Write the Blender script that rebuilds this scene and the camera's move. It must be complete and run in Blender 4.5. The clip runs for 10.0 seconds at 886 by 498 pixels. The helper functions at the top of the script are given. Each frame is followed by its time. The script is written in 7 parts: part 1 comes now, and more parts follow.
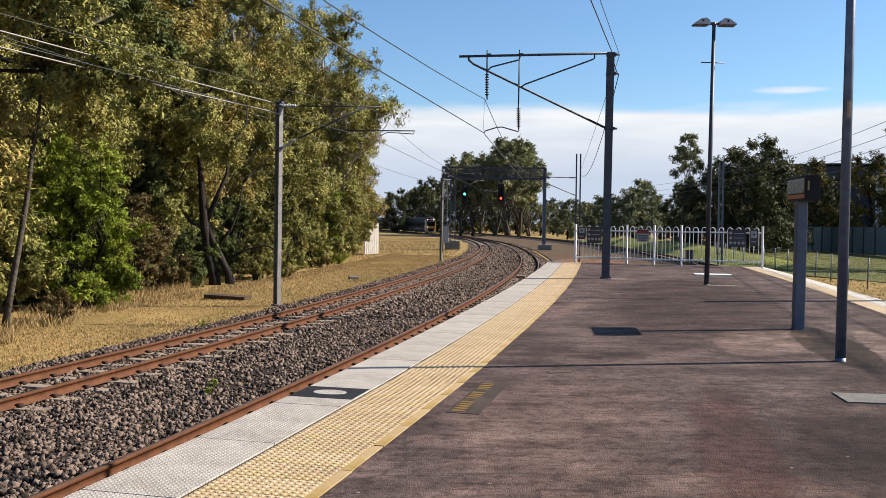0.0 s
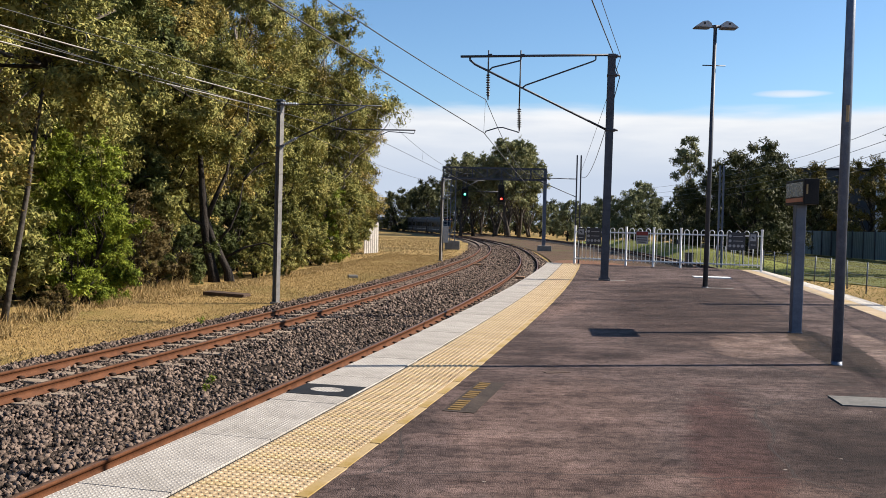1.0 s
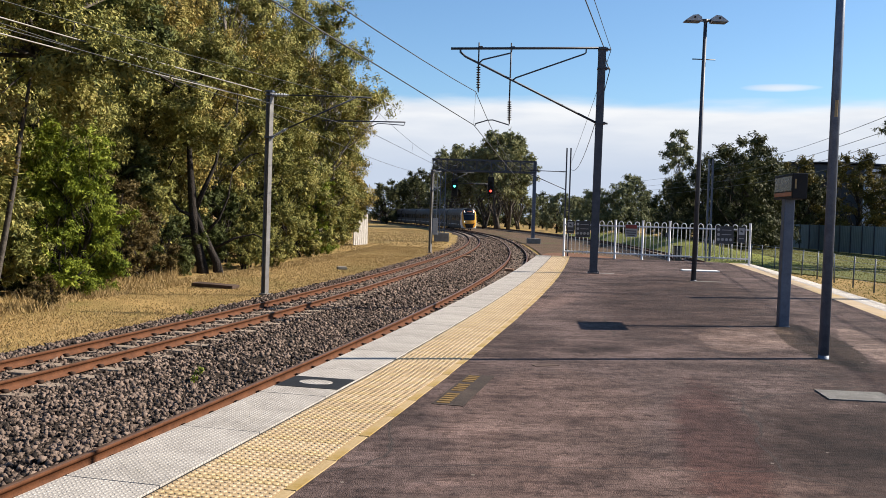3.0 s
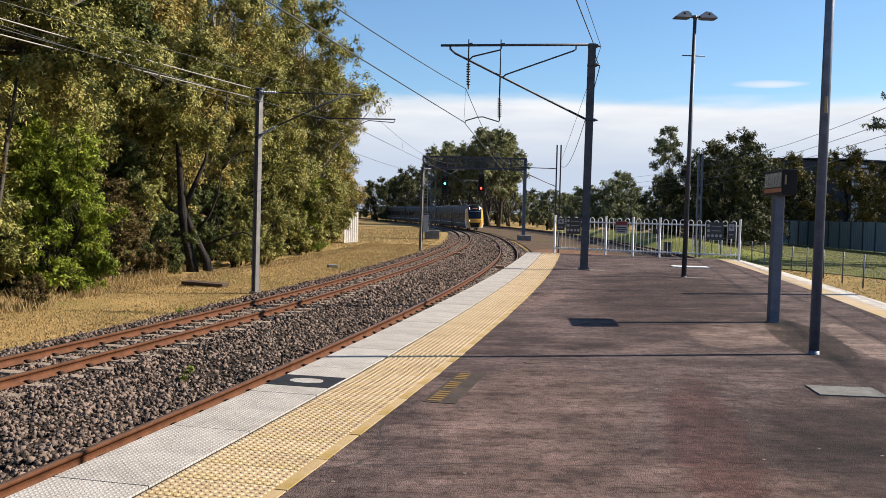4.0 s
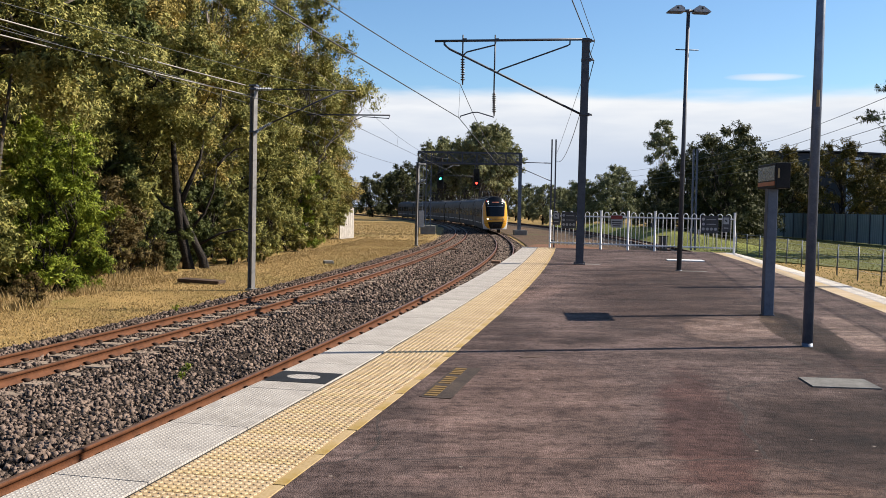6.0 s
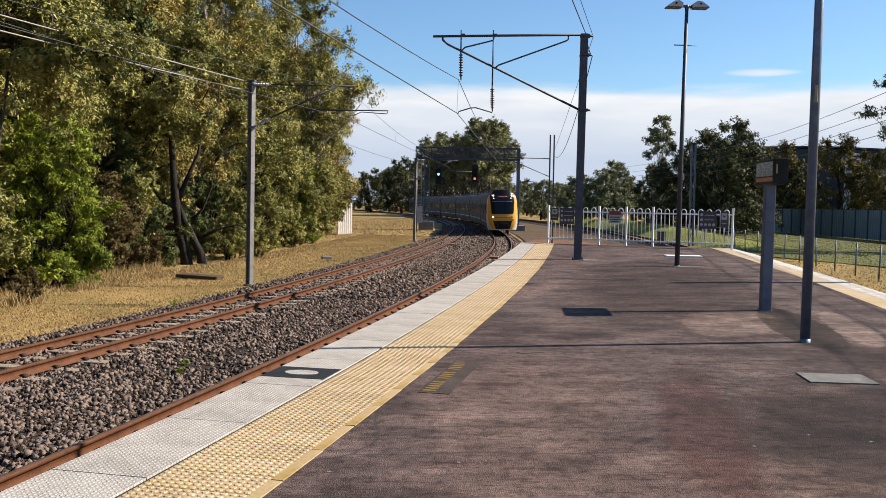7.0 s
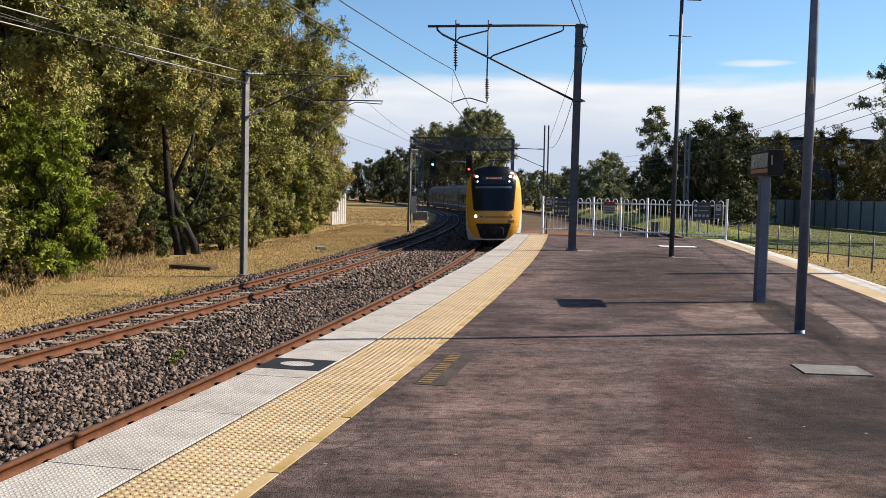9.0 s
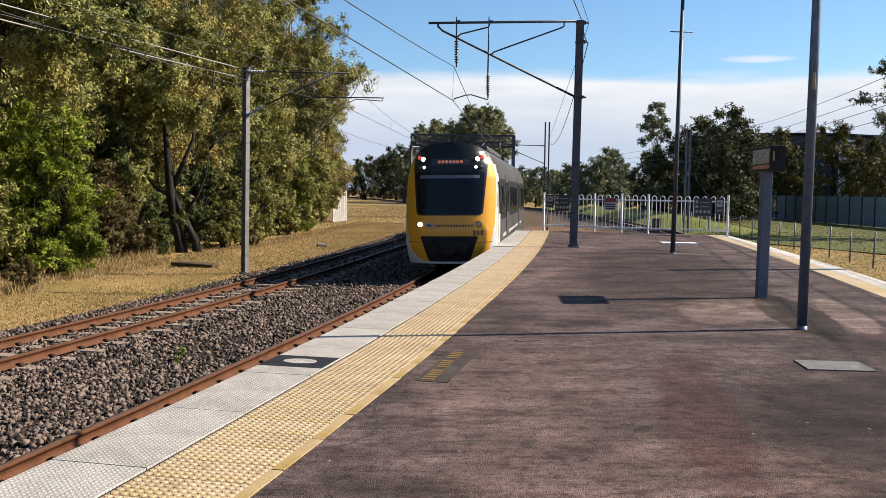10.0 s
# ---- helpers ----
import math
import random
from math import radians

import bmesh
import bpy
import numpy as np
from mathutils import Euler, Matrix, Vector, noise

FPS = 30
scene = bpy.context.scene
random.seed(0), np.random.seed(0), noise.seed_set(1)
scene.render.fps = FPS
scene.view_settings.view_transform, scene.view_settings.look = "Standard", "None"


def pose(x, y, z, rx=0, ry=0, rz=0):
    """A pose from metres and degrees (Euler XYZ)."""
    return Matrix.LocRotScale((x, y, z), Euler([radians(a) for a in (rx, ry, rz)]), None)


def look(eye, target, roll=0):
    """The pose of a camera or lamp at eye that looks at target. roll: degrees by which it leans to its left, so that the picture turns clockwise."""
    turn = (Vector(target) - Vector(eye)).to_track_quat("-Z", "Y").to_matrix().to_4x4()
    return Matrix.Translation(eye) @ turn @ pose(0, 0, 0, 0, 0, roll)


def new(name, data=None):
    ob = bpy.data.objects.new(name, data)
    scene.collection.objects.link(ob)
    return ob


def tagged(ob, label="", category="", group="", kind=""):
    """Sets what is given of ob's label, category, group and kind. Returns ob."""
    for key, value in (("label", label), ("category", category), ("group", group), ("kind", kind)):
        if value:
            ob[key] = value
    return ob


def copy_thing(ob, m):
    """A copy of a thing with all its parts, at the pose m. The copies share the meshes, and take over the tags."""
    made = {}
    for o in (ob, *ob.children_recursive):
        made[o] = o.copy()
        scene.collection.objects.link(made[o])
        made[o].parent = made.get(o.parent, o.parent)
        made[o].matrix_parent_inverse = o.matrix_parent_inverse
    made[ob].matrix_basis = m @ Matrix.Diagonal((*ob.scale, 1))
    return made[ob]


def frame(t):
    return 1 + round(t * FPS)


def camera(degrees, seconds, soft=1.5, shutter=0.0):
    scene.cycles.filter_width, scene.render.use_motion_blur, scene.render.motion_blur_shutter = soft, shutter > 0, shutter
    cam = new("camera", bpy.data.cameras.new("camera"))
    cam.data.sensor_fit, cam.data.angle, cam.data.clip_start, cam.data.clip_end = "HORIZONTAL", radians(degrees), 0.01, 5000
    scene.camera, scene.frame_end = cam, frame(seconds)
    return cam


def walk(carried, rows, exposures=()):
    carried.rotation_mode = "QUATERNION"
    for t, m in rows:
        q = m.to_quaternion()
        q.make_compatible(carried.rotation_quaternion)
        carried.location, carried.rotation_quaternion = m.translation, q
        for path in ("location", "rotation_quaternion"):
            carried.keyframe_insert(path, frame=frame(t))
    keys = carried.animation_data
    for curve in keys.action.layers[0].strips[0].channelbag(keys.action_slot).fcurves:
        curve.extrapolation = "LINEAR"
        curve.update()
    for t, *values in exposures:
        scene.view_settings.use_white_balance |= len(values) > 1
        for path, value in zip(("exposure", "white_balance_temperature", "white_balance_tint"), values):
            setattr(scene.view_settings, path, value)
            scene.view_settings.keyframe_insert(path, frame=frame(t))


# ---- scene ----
# ---------------------------------------------------------------- camera
cam = camera(52.21, 10.0, soft=0.6)

# seconds, x, y, z, turn to the left, tilt up, lean to the left
HELD = [
    (0.0, 0.000, 0.000, 1.450, 0.000, -1.665, 0.653),
    (0.5, 0.006, -0.015, 1.444, -0.063, -1.714, 0.727),
    (1.0, 0.015, -0.024, 1.444, -0.010, -1.669, 1.297),
    (1.5, 0.012, -0.037, 1.449, -0.095, -1.697, 1.619),
    (2.0, 0.018, -0.027, 1.449, -0.144, -1.857, 1.560),
    (2.5, 0.012, -0.031, 1.454, -0.357, -2.033, 1.583),
    (4.0, 0.011, 0.008, 1.452, -1.299, -2.319, 1.368),
    (4.5, 0.022, 0.000, 1.456, -1.329, -2.378, 1.139),
    (5.0, 0.018, -0.007, 1.452, -1.403, -2.445, 1.064),
    (5.5, 0.016, -0.039, 1.459, -1.495, -2.504, 0.987),
    (7.0, 0.017, -0.040, 1.461, -1.679, -2.898, 0.958),
    (7.5, 0.013, -0.034, 1.460, -1.771, -3.011, 1.008),
    (8.0, 0.005, -0.038, 1.466, -1.828, -3.193, 1.118),
    (8.5, 0.009, -0.045, 1.471, -1.980, -3.385, 1.070),
    (9.0, 0.002, -0.023, 1.469, -2.077, -3.504, 1.040),
    (9.5, -0.006, -0.012, 1.471, -2.040, -3.618, 0.935),
    (10.0, -0.012, -0.022, 1.469, -2.029, -3.704, 0.869),
]


def held(x, y, z, turn, tilt, lean):
    a, p = radians(turn), radians(tilt)
    way = Vector((-math.sin(a) * math.cos(p), math.cos(a) * math.cos(p), math.sin(p)))
    eye = Vector((x, y, z))
    return look(eye, eye + way, lean)


walk(cam, [(r[0], held(*r[1:])) for r in HELD])

# ---------------------------------------------------------------- daylight
SUN_EL, SUN_AZ = radians(36), math.atan2(1.0, 0.17)
scene.view_settings.exposure = 1.226
SUN_WAY = Vector((math.sin(SUN_AZ) * math.cos(SUN_EL), math.cos(SUN_AZ) * math.cos(SUN_EL), math.sin(SUN_EL)))
sun_data = bpy.data.lights.new("sun", "SUN")
sun_data.energy, sun_data.angle, sun_data.color = 5.0, radians(0.55), (1.0, 0.9, 0.765)
sun = new("sun", sun_data)
sun.matrix_world = look(SUN_WAY * 100, (0, 0, 0))


def make_world():
    w = bpy.data.worlds.new("sky")
    w.use_nodes = True
    scene.world = w
    nt = w.node_tree
    nt.nodes.clear()
    N, Lk = nt.nodes.new, nt.links.new
    out, bg = N("ShaderNodeOutputWorld"), N("ShaderNodeBackground")
    sky = N("ShaderNodeTexSky")
    sky.sky_type, sky.sun_disc = "NISHITA", False
    sky.sun_elevation, sky.sun_rotation = SUN_EL, SUN_AZ
    sky.air_density, sky.dust_density, sky.ozone_density = 1.0, 0.4, 2.0
    tc, sep = N("ShaderNodeTexCoord"), N("ShaderNodeSeparateXYZ")
    Lk(tc.outputs["Generated"], sep.inputs[0])

    def maths(op, a, b=0.0, c=0.0):
        n = N("ShaderNodeMath")
        n.operation = op
        for i, v in enumerate((a, b, c)):
            if isinstance(v, (int, float)):
                n.inputs[i].default_value = v
            else:
                Lk(v, n.inputs[i])
        return n.outputs[0]

    # a long bank of cloud low over the horizon, with an uneven upper rim
    mp = N("ShaderNodeMapping")
    mp.inputs["Scale"].default_value = (1, 1, 7)
    Lk(tc.outputs["Generated"], mp.inputs[0])
    n1, n2 = N("ShaderNodeTexNoise"), N("ShaderNodeTexNoise")
    n1.inputs["Scale"].default_value, n1.inputs["Detail"].default_value = 5.0, 6
    n2.inputs["Scale"].default_value, n2.inputs["Detail"].default_value = 9.0, 7
    for n in (n1, n2):
        Lk(mp.outputs[0], n.inputs["Vector"])
    rim = maths("MULTIPLY_ADD", n1.outputs["Fac"], 0.034, 0.110)
    step = N("ShaderNodeMapRange")
    step.interpolation_type = "SMOOTHSTEP"
    Lk(maths("SUBTRACT", rim, sep.outputs["Z"]), step.inputs["Value"])
    step.inputs["From Min"].default_value, step.inputs["From Max"].default_value = -0.004, 0.012
    # the small wisp
    dx = maths("MULTIPLY", maths("SUBTRACT", sep.outputs["X"], 0.352), 26.0)
    dz = maths("MULTIPLY", maths("SUBTRACT", maths("MULTIPLY_ADD", n2.outputs["Fac"], 0.006, sep.outputs["Z"]), 0.1425), 260.0)
    rr = maths("ADD", maths("MULTIPLY", dx, dx), maths("MULTIPLY", dz, dz))
    wisp = maths("MULTIPLY", maths("MULTIPLY", maths("SUBTRACT", 1.0, maths("MINIMUM", rr, 1.0)), maths("GREATER_THAN", sep.outputs["Y"], 0.0)), 0.75)
    cover = maths("MAXIMUM", step.outputs[0], wisp)
    ramp = N("ShaderNodeValToRGB")
    ramp.color_ramp.elements[0].position, ramp.color_ramp.elements[0].color = 0.30, (6.4, 6.8, 7.5, 1)
    ramp.color_ramp.elements[1].position, ramp.color_ramp.elements[1].color = 0.62, (7.8, 7.95, 8.2, 1)
    Lk(n2.outputs["Fac"], ramp.inputs[0])
    # blue-grey lower part of the bank
    low = N("ShaderNodeMapRange")
    Lk(sep.outputs["Z"], low.inputs["Value"])
    low.inputs["From Min"].default_value, low.inputs["From Max"].default_value = 0.05, 0.115
    tint = N("ShaderNodeMix")
    tint.data_type = "RGBA"
    Lk(low.outputs[0], tint.inputs["Factor"])
    tint.inputs["A"].default_value = (5.0, 5.7, 6.9, 1)
    Lk(ramp.outputs[0], tint.inputs["B"])
    mix = N("ShaderNodeMix")
    mix.data_type = "RGBA"
    Lk(cover, mix.inputs["Factor"])
    blue = N("ShaderNodeMix")
    blue.data_type, blue.blend_type = "RGBA", "MULTIPLY"
    blue.inputs["Factor"].default_value = 1.0
    Lk(sky.outputs[0], blue.inputs["A"])
    blue.inputs["B"].default_value = (0.89, 1.11, 1.3, 1)
    Lk(blue.outputs["Result"], mix.inputs["A"])
    Lk(tint.outputs["Result"], mix.inputs["B"])
    Lk(mix.outputs["Result"], bg.inputs["Color"])
    bg.inputs["Strength"].default_value = 0.051
    Lk(bg.outputs[0], out.inputs["Surface"])


make_world()


# ---------------------------------------------------------------- materials
def mat(name, dark, light, rough=0.7, scale=8.0, fine=60.0, bump=0.2, depth=0.01, metal=0.0, spread=0.0, stain=None, spots=0.45):
    """Two scales of noise between a dark and a light tone, fine relief, and where asked a stain or a change from piece to piece."""
    m = bpy.data.materials.new(name)
    m.use_nodes = True
    nt = m.node_tree
    N, Lk = nt.nodes.new, nt.links.new
    b = nt.nodes["Principled BSDF"]
    tc = N("ShaderNodeTexCoord")
    a, f = N("ShaderNodeTexNoise"), N("ShaderNodeTexNoise")
    a.inputs["Scale"].default_value, a.inputs["Detail"].default_value = scale, 5
    f.inputs["Scale"].default_value, f.inputs["Detail"].default_value = fine, 4
    Lk(tc.outputs["Object"], a.inputs["Vector"])
    Lk(tc.outputs["Object"], f.inputs["Vector"])
    add = N("ShaderNodeMath")
    add.operation = "MULTIPLY_ADD"
    add.inputs[1].default_value = 0.5
    Lk(f.outputs["Fac"], add.inputs[0])
    half = N("ShaderNodeMath")
    half.operation = "MULTIPLY"
    half.inputs[1].default_value = 0.5
    Lk(a.outputs["Fac"], half.inputs[0])
    Lk(half.outputs[0], add.inputs[2])
    fac = add.outputs[0]
    if spread:
        oi = N("ShaderNodeObjectInfo")
        gi = N("ShaderNodeNewGeometry")
        pick = N("ShaderNodeMath")
        pick.operation = "ADD"
        Lk(oi.outputs["Random"], pick.inputs[0])
        Lk(gi.outputs["Random Per Island"], pick.inputs[1])
        sh = N("ShaderNodeMath")
        sh.operation = "MULTIPLY_ADD"
        sh.inputs[1].default_value = spread
        Lk(pick.outputs[0], sh.inputs[0])
        off = N("ShaderNodeMath")
        off.operation = "SUBTRACT"
        off.inputs[1].default_value = spread
        Lk(fac, off.inputs[0])
        Lk(off.outputs[0], sh.inputs[2])
        fac = sh.outputs[0]
    r = N("ShaderNodeValToRGB")
    r.color_ramp.elements[0].position, r.color_ramp.elements[1].position = 0.34, 0.66
    r.color_ramp.elements[0].color, r.color_ramp.elements[1].color = (*dark, 1), (*light, 1)
    Lk(fac, r.inputs[0])
    col = r.outputs[0]
    if stain:
        s = N("ShaderNodeTexNoise")
        s.inputs["Scale"].default_value, s.inputs["Detail"].default_value = scale * 0.35, 8
        s.inputs["Roughness"].default_value = 0.65
        Lk(tc.outputs["Object"], s.inputs["Vector"])
        g = N("ShaderNodeMapRange")
        Lk(s.outputs["Fac"], g.inputs["Value"])
        g.inputs["From Min"].default_value, g.inputs["From Max"].default_value = spots, spots + 0.2
        mx = N("ShaderNodeMix")
        mx.data_type = "RGBA"
        Lk(g.outputs[0], mx.inputs["Factor"])
        Lk(col, mx.inputs["A"])
        mx.inputs["B"].default_value = (*stain, 1)
        col = mx.outputs["Result"]
    Lk(col, b.inputs["Base Color"])
    b.inputs["Metallic"].default_value = metal
    if rough >= 0.75:
        b.inputs["Specular IOR Level"].default_value = 0.15      # dusty, matt surfaces
    rr = N("ShaderNodeMapRange")
    Lk(f.outputs["Fac"], rr.inputs["Value"])
    rr.inputs["To Min"].default_value, rr.inputs["To Max"].default_value = max(0.03, rough - 0.12), min(1.0, rough + 0.12)
    Lk(rr.outputs[0], b.inputs["Roughness"])
    if bump:
        bp = N("ShaderNodeBump")
        bp.inputs["Strength"].default_value, bp.inputs["Distance"].default_value = bump, depth
        Lk(f.outputs["Fac"], bp.inputs["Height"])
        Lk(bp.outputs[0], b.inputs["Normal"])
    return m


def leaf_mat(name, tones, through_light=0.25):
    """Leaves that differ one from the next, and let some light through."""
    m = bpy.data.materials.new(name)
    m.use_nodes = True
    nt = m.node_tree
    N, Lk = nt.nodes.new, nt.links.new
    b, out = nt.nodes["Principled BSDF"], nt.nodes["Material Output"]
    g, r = N("ShaderNodeNewGeometry"), N("ShaderNodeValToRGB")
    els = r.color_ramp.elements
    while len(els) < len(tones):
        els.new(0.5)
    for i, c in enumerate(tones):
        els[i].position, els[i].color = i / (len(tones) - 1), (*c, 1)
    tc, n = N("ShaderNodeTexCoord"), N("ShaderNodeTexNoise")
    n.inputs["Scale"].default_value, n.inputs["Detail"].default_value = 0.5, 3
    Lk(tc.outputs["Object"], n.inputs["Vector"])
    mr = N("ShaderNodeMapRange")
    Lk(n.outputs["Fac"], mr.inputs["Value"])
    mr.inputs["From Min"].default_value, mr.inputs["From Max"].default_value = 0.3, 0.7
    ml = N("ShaderNodeMath")
    ml.operation = "MULTIPLY_ADD"
    ml.inputs[1].default_value = 0.55
    Lk(g.outputs["Random Per Island"], ml.inputs[0])
    hf = N("ShaderNodeMath")
    hf.operation = "MULTIPLY"
    hf.inputs[1].default_value = 0.45
    Lk(mr.outputs[0], hf.inputs[0])
    Lk(hf.outputs[0], ml.inputs[2])
    Lk(ml.outputs[0], r.inputs[0])
    Lk(r.outputs[0], b.inputs["Base Color"])
    b.inputs["Roughness"].default_value = 0.6
    b.inputs["Specular IOR Level"].default_value = 0.1
    t, mx = N("ShaderNodeBsdfTranslucent"), N("ShaderNodeMixShader")
    Lk(r.outputs[0], t.inputs["Color"])
    mx.inputs[0].default_value = through_light
    Lk(b.outputs[0], mx.inputs[1])
    Lk(t.outputs[0], mx.inputs[2])
    Lk(mx.outputs[0], out.inputs["Surface"])
    return m


def glow_mat(name, colour, strength):
    m = bpy.data.materials.new(name)
    m.use_nodes = True
    b = m.node_tree.nodes["Principled BSDF"]
    b.inputs["Base Color"].default_value = (*colour, 1)
    b.inputs["Emission Color"].default_value = (*colour, 1)
    b.inputs["Emission Strength"].default_value = strength
    return m


def asphalt_mat():
    """Worn asphalt: aggregate grain, rolled streaks across, pale and dark patches, a few cracks."""
    m = mat("asphalt", (0.0387, 0.0265, 0.024), (0.193, 0.136, 0.123), 0.88, 1.3, 130, 1.0, 0.012, stain=(0.186, 0.137, 0.125), spots=0.54)
    nt = m.node_tree
    N, Lk = nt.nodes.new, nt.links.new
    b = nt.nodes["Principled BSDF"]
    col = b.inputs["Base Color"].links[0].from_socket
    tc = N("ShaderNodeTexCoord")

    def layer(col, scale, sx, sy, lo, hi, dark):
        mp, n, g, mx = N("ShaderNodeMapping"), N("ShaderNodeTexNoise"), N("ShaderNodeMapRange"), N("ShaderNodeMix")
        mp.inputs["Scale"].default_value = (sx, sy, 1)
        Lk(tc.outputs["Object"], mp.inputs[0])
        Lk(mp.outputs[0], n.inputs["Vector"])
        n.inputs["Scale"].default_value, n.inputs["Detail"].default_value, n.inputs["Roughness"].default_value = scale, 7, 0.65
        Lk(n.outputs["Fac"], g.inputs["Value"])
        g.inputs["From Min"].default_value, g.inputs["From Max"].default_value = lo, hi
        mx.data_type, mx.blend_type = "RGBA", "MULTIPLY"
        Lk(g.outputs[0], mx.inputs["Factor"])
        Lk(col, mx.inputs["A"])
        mx.inputs["B"].default_value = (*dark, 1)
        return mx.outputs["Result"]
    col = layer(col, 0.9, 0.7, 2.4, 0.46, 0.70, (0.38, 0.35, 0.35))
    col = layer(col, 3.1, 1.0, 1.3, 0.47, 0.7, (0.55, 0.53, 0.53))
    col = layer(col, 0.55, 1.0, 1.0, 0.52, 0.66, (0.5, 0.47, 0.47))
    col = layer(col, 2.4, 0.6, 3.2, 0.57, 0.62, (0.72, 0.69, 0.68))
    col = layer(col, 6.5, 0.4, 3.0, 0.58, 0.62, (0.55, 0.52, 0.51))
    col = layer(col, 11.0, 1.0, 1.0, 0.46, 0.68, (0.42, 0.41, 0.41))
    col = layer(col, 46.0, 1.0, 1.0, 0.48, 0.66, (0.38, 0.37, 0.37))

    def spot(col, x, y, turn, rx, ry, colour, amount, fray=0.5):
        """A stain, worn area or plain darker or paler patch, with a frayed rim."""
        mp, n, mm, ln, g, g2, mx = N("ShaderNodeMapping"), N("ShaderNodeTexNoise"), N("ShaderNodeVectorMath"), N("ShaderNodeVectorMath"), N("ShaderNodeMapRange"), N("ShaderNodeMath"), N("ShaderNodeMix")
        mp.vector_type = "TEXTURE"
        mp.inputs["Location"].default_value = (x, y, 0)
        mp.inputs["Rotation"].default_value = (0, 0, radians(turn))
        mp.inputs["Scale"].default_value = (rx, ry, 100)
        Lk(tc.outputs["Object"], mp.inputs[0])
        n.inputs["Scale"].default_value, n.inputs["Detail"].default_value, n.inputs["Roughness"].default_value = 2.6, 8, 0.7
        Lk(tc.outputs["Object"], n.inputs["Vector"])
        mm.operation, ln.operation = "MULTIPLY_ADD", "LENGTH"
        Lk(n.outputs["Color"], mm.inputs[0])
        mm.inputs[1].default_value = (fray * 2, fray * 2, 0)
        add = N("ShaderNodeVectorMath")
        add.operation = "SUBTRACT"
        Lk(mp.outputs[0], add.inputs[0])
        add.inputs[1].default_value = (fray, fray, 0)
        Lk(add.outputs[0], mm.inputs[2])
        Lk(mm.outputs[0], ln.inputs[0])
        Lk(ln.outputs["Value"], g.inputs["Value"])
        g.inputs["From Min"].default_value, g.inputs["From Max"].default_value = (0.93, 1.02) if fray < 0.45 else (0.75, 1.1)
        g.inputs["To Min"].default_value, g.inputs["To Max"].default_value = amount, 0.0
        mx.data_type, mx.blend_type = "RGBA", "MULTIPLY"
        Lk(g.outputs[0], mx.inputs["Factor"])
        Lk(col, mx.inputs["A"])
        mx.inputs["B"].default_value = (*colour, 1)
        return mx.outputs["Result"]
    col = spot(col, 4.1, 11.5, -24, 0.62, 1.5, (1.85, 1.9, 1.8), 1.0, 0.35)             # pale worn patch
    col = spot(col, 5.45, 11.1, -16, 0.25, 1.7, (1.8, 1.85, 1.75), 1.0, 0.35)              # dusty strip beside it
    col = spot(col, 4.8, 11.1, -12, 0.38, 2.1, (0.36, 0.33, 0.28), 1.0, 0.3)       # crumbling round the posts
    col = spot(col, 4.9, 17.5, -14, 1.7, 7.5, (0.56, 0.51, 0.48), 1.0, 0.7)        # broad darker stretch
    col = spot(col, 6.0, 8.0, 10, 2.2, 2.0, (0.6, 0.56, 0.54), 1.0, 0.7)
    col = spot(col, 3.3, 6.2, 10, 0.9, 1.3, (0.58, 0.54, 0.52), 1.0, 0.8)
    col = spot(col, 0.9, 6.8, -14, 0.8, 1.8, (1.45, 1.4, 1.33), 1.0, 0.8)          # paler area beside the yellow tiles
    col = spot(col, 1.2, 4.6, 20, 1.3, 0.9, (1.4, 1.34, 1.28), 1.0, 0.9)
    col = spot(col, 2.1, 15.5, -20, 0.35, 2.0, (1.35, 1.3, 1.25), 1.0, 0.7)
    col = spot(col, 4.5, 23.6, -10, 0.9, 0.7, (1.4, 1.35, 1.3), 1.0, 0.6)
    col = spot(col, 2.9, 4.9, 15, 1.1, 1.2, (0.68, 0.65, 0.63), 1.0, 0.9)
    col = spot(col, 2.0, 6.1, -13, 0.3, 2.1, (0.68, 0.53, 0.52), 1.0, 0.75)        # loose reddish grit
    col = spot(col, 3.3, 5.6, 0, 1.2, 1.5, (0.7, 0.66, 0.64), 1.0, 0.8)
    col = spot(col, 2.35, 4.4, 10, 0.5, 0.35, (1.45, 1.45, 1.4), 1.0, 0.5)
    col = spot(col, 4.9, 8.6, 20, 0.9, 0.8, (0.66, 0.6, 0.58), 1.0, 0.7)
    # scattered pale chips and trodden spots
    vo, vg, vm = N("ShaderNodeTexVoronoi"), N("ShaderNodeMapRange"), N("ShaderNodeMix")
    vo.inputs["Scale"].default_value = 3.1
    Lk(tc.outputs["Object"], vo.inputs["Vector"])
    Lk(vo.outputs["Distance"], vg.inputs["Value"])
    vg.inputs["From Min"].default_value, vg.inputs["From Max"].default_value = 0.03, 0.045
    vg.inputs["To Min"].default_value, vg.inputs["To Max"].default_value = 0.75, 0.0
    vm.data_type = "RGBA"
    Lk(vg.outputs[0], vm.inputs["Factor"])
    Lk(col, vm.inputs["A"])
    vm.inputs["B"].default_value = (0.25, 0.21, 0.18, 1)
    col = vm.outputs["Result"]
    v, n, d, g, mx = N("ShaderNodeTexVoronoi"), N("ShaderNodeTexNoise"), N("ShaderNodeMix"), N("ShaderNodeMapRange"), N("ShaderNodeMix")
    v.feature = "DISTANCE_TO_EDGE"
    v.inputs["Scale"].default_value, n.inputs["Scale"].default_value, n.inputs["Detail"].default_value = 0.42, 1.8, 6
    d.data_type = "RGBA"
    d.inputs["Factor"].default_value = 0.22
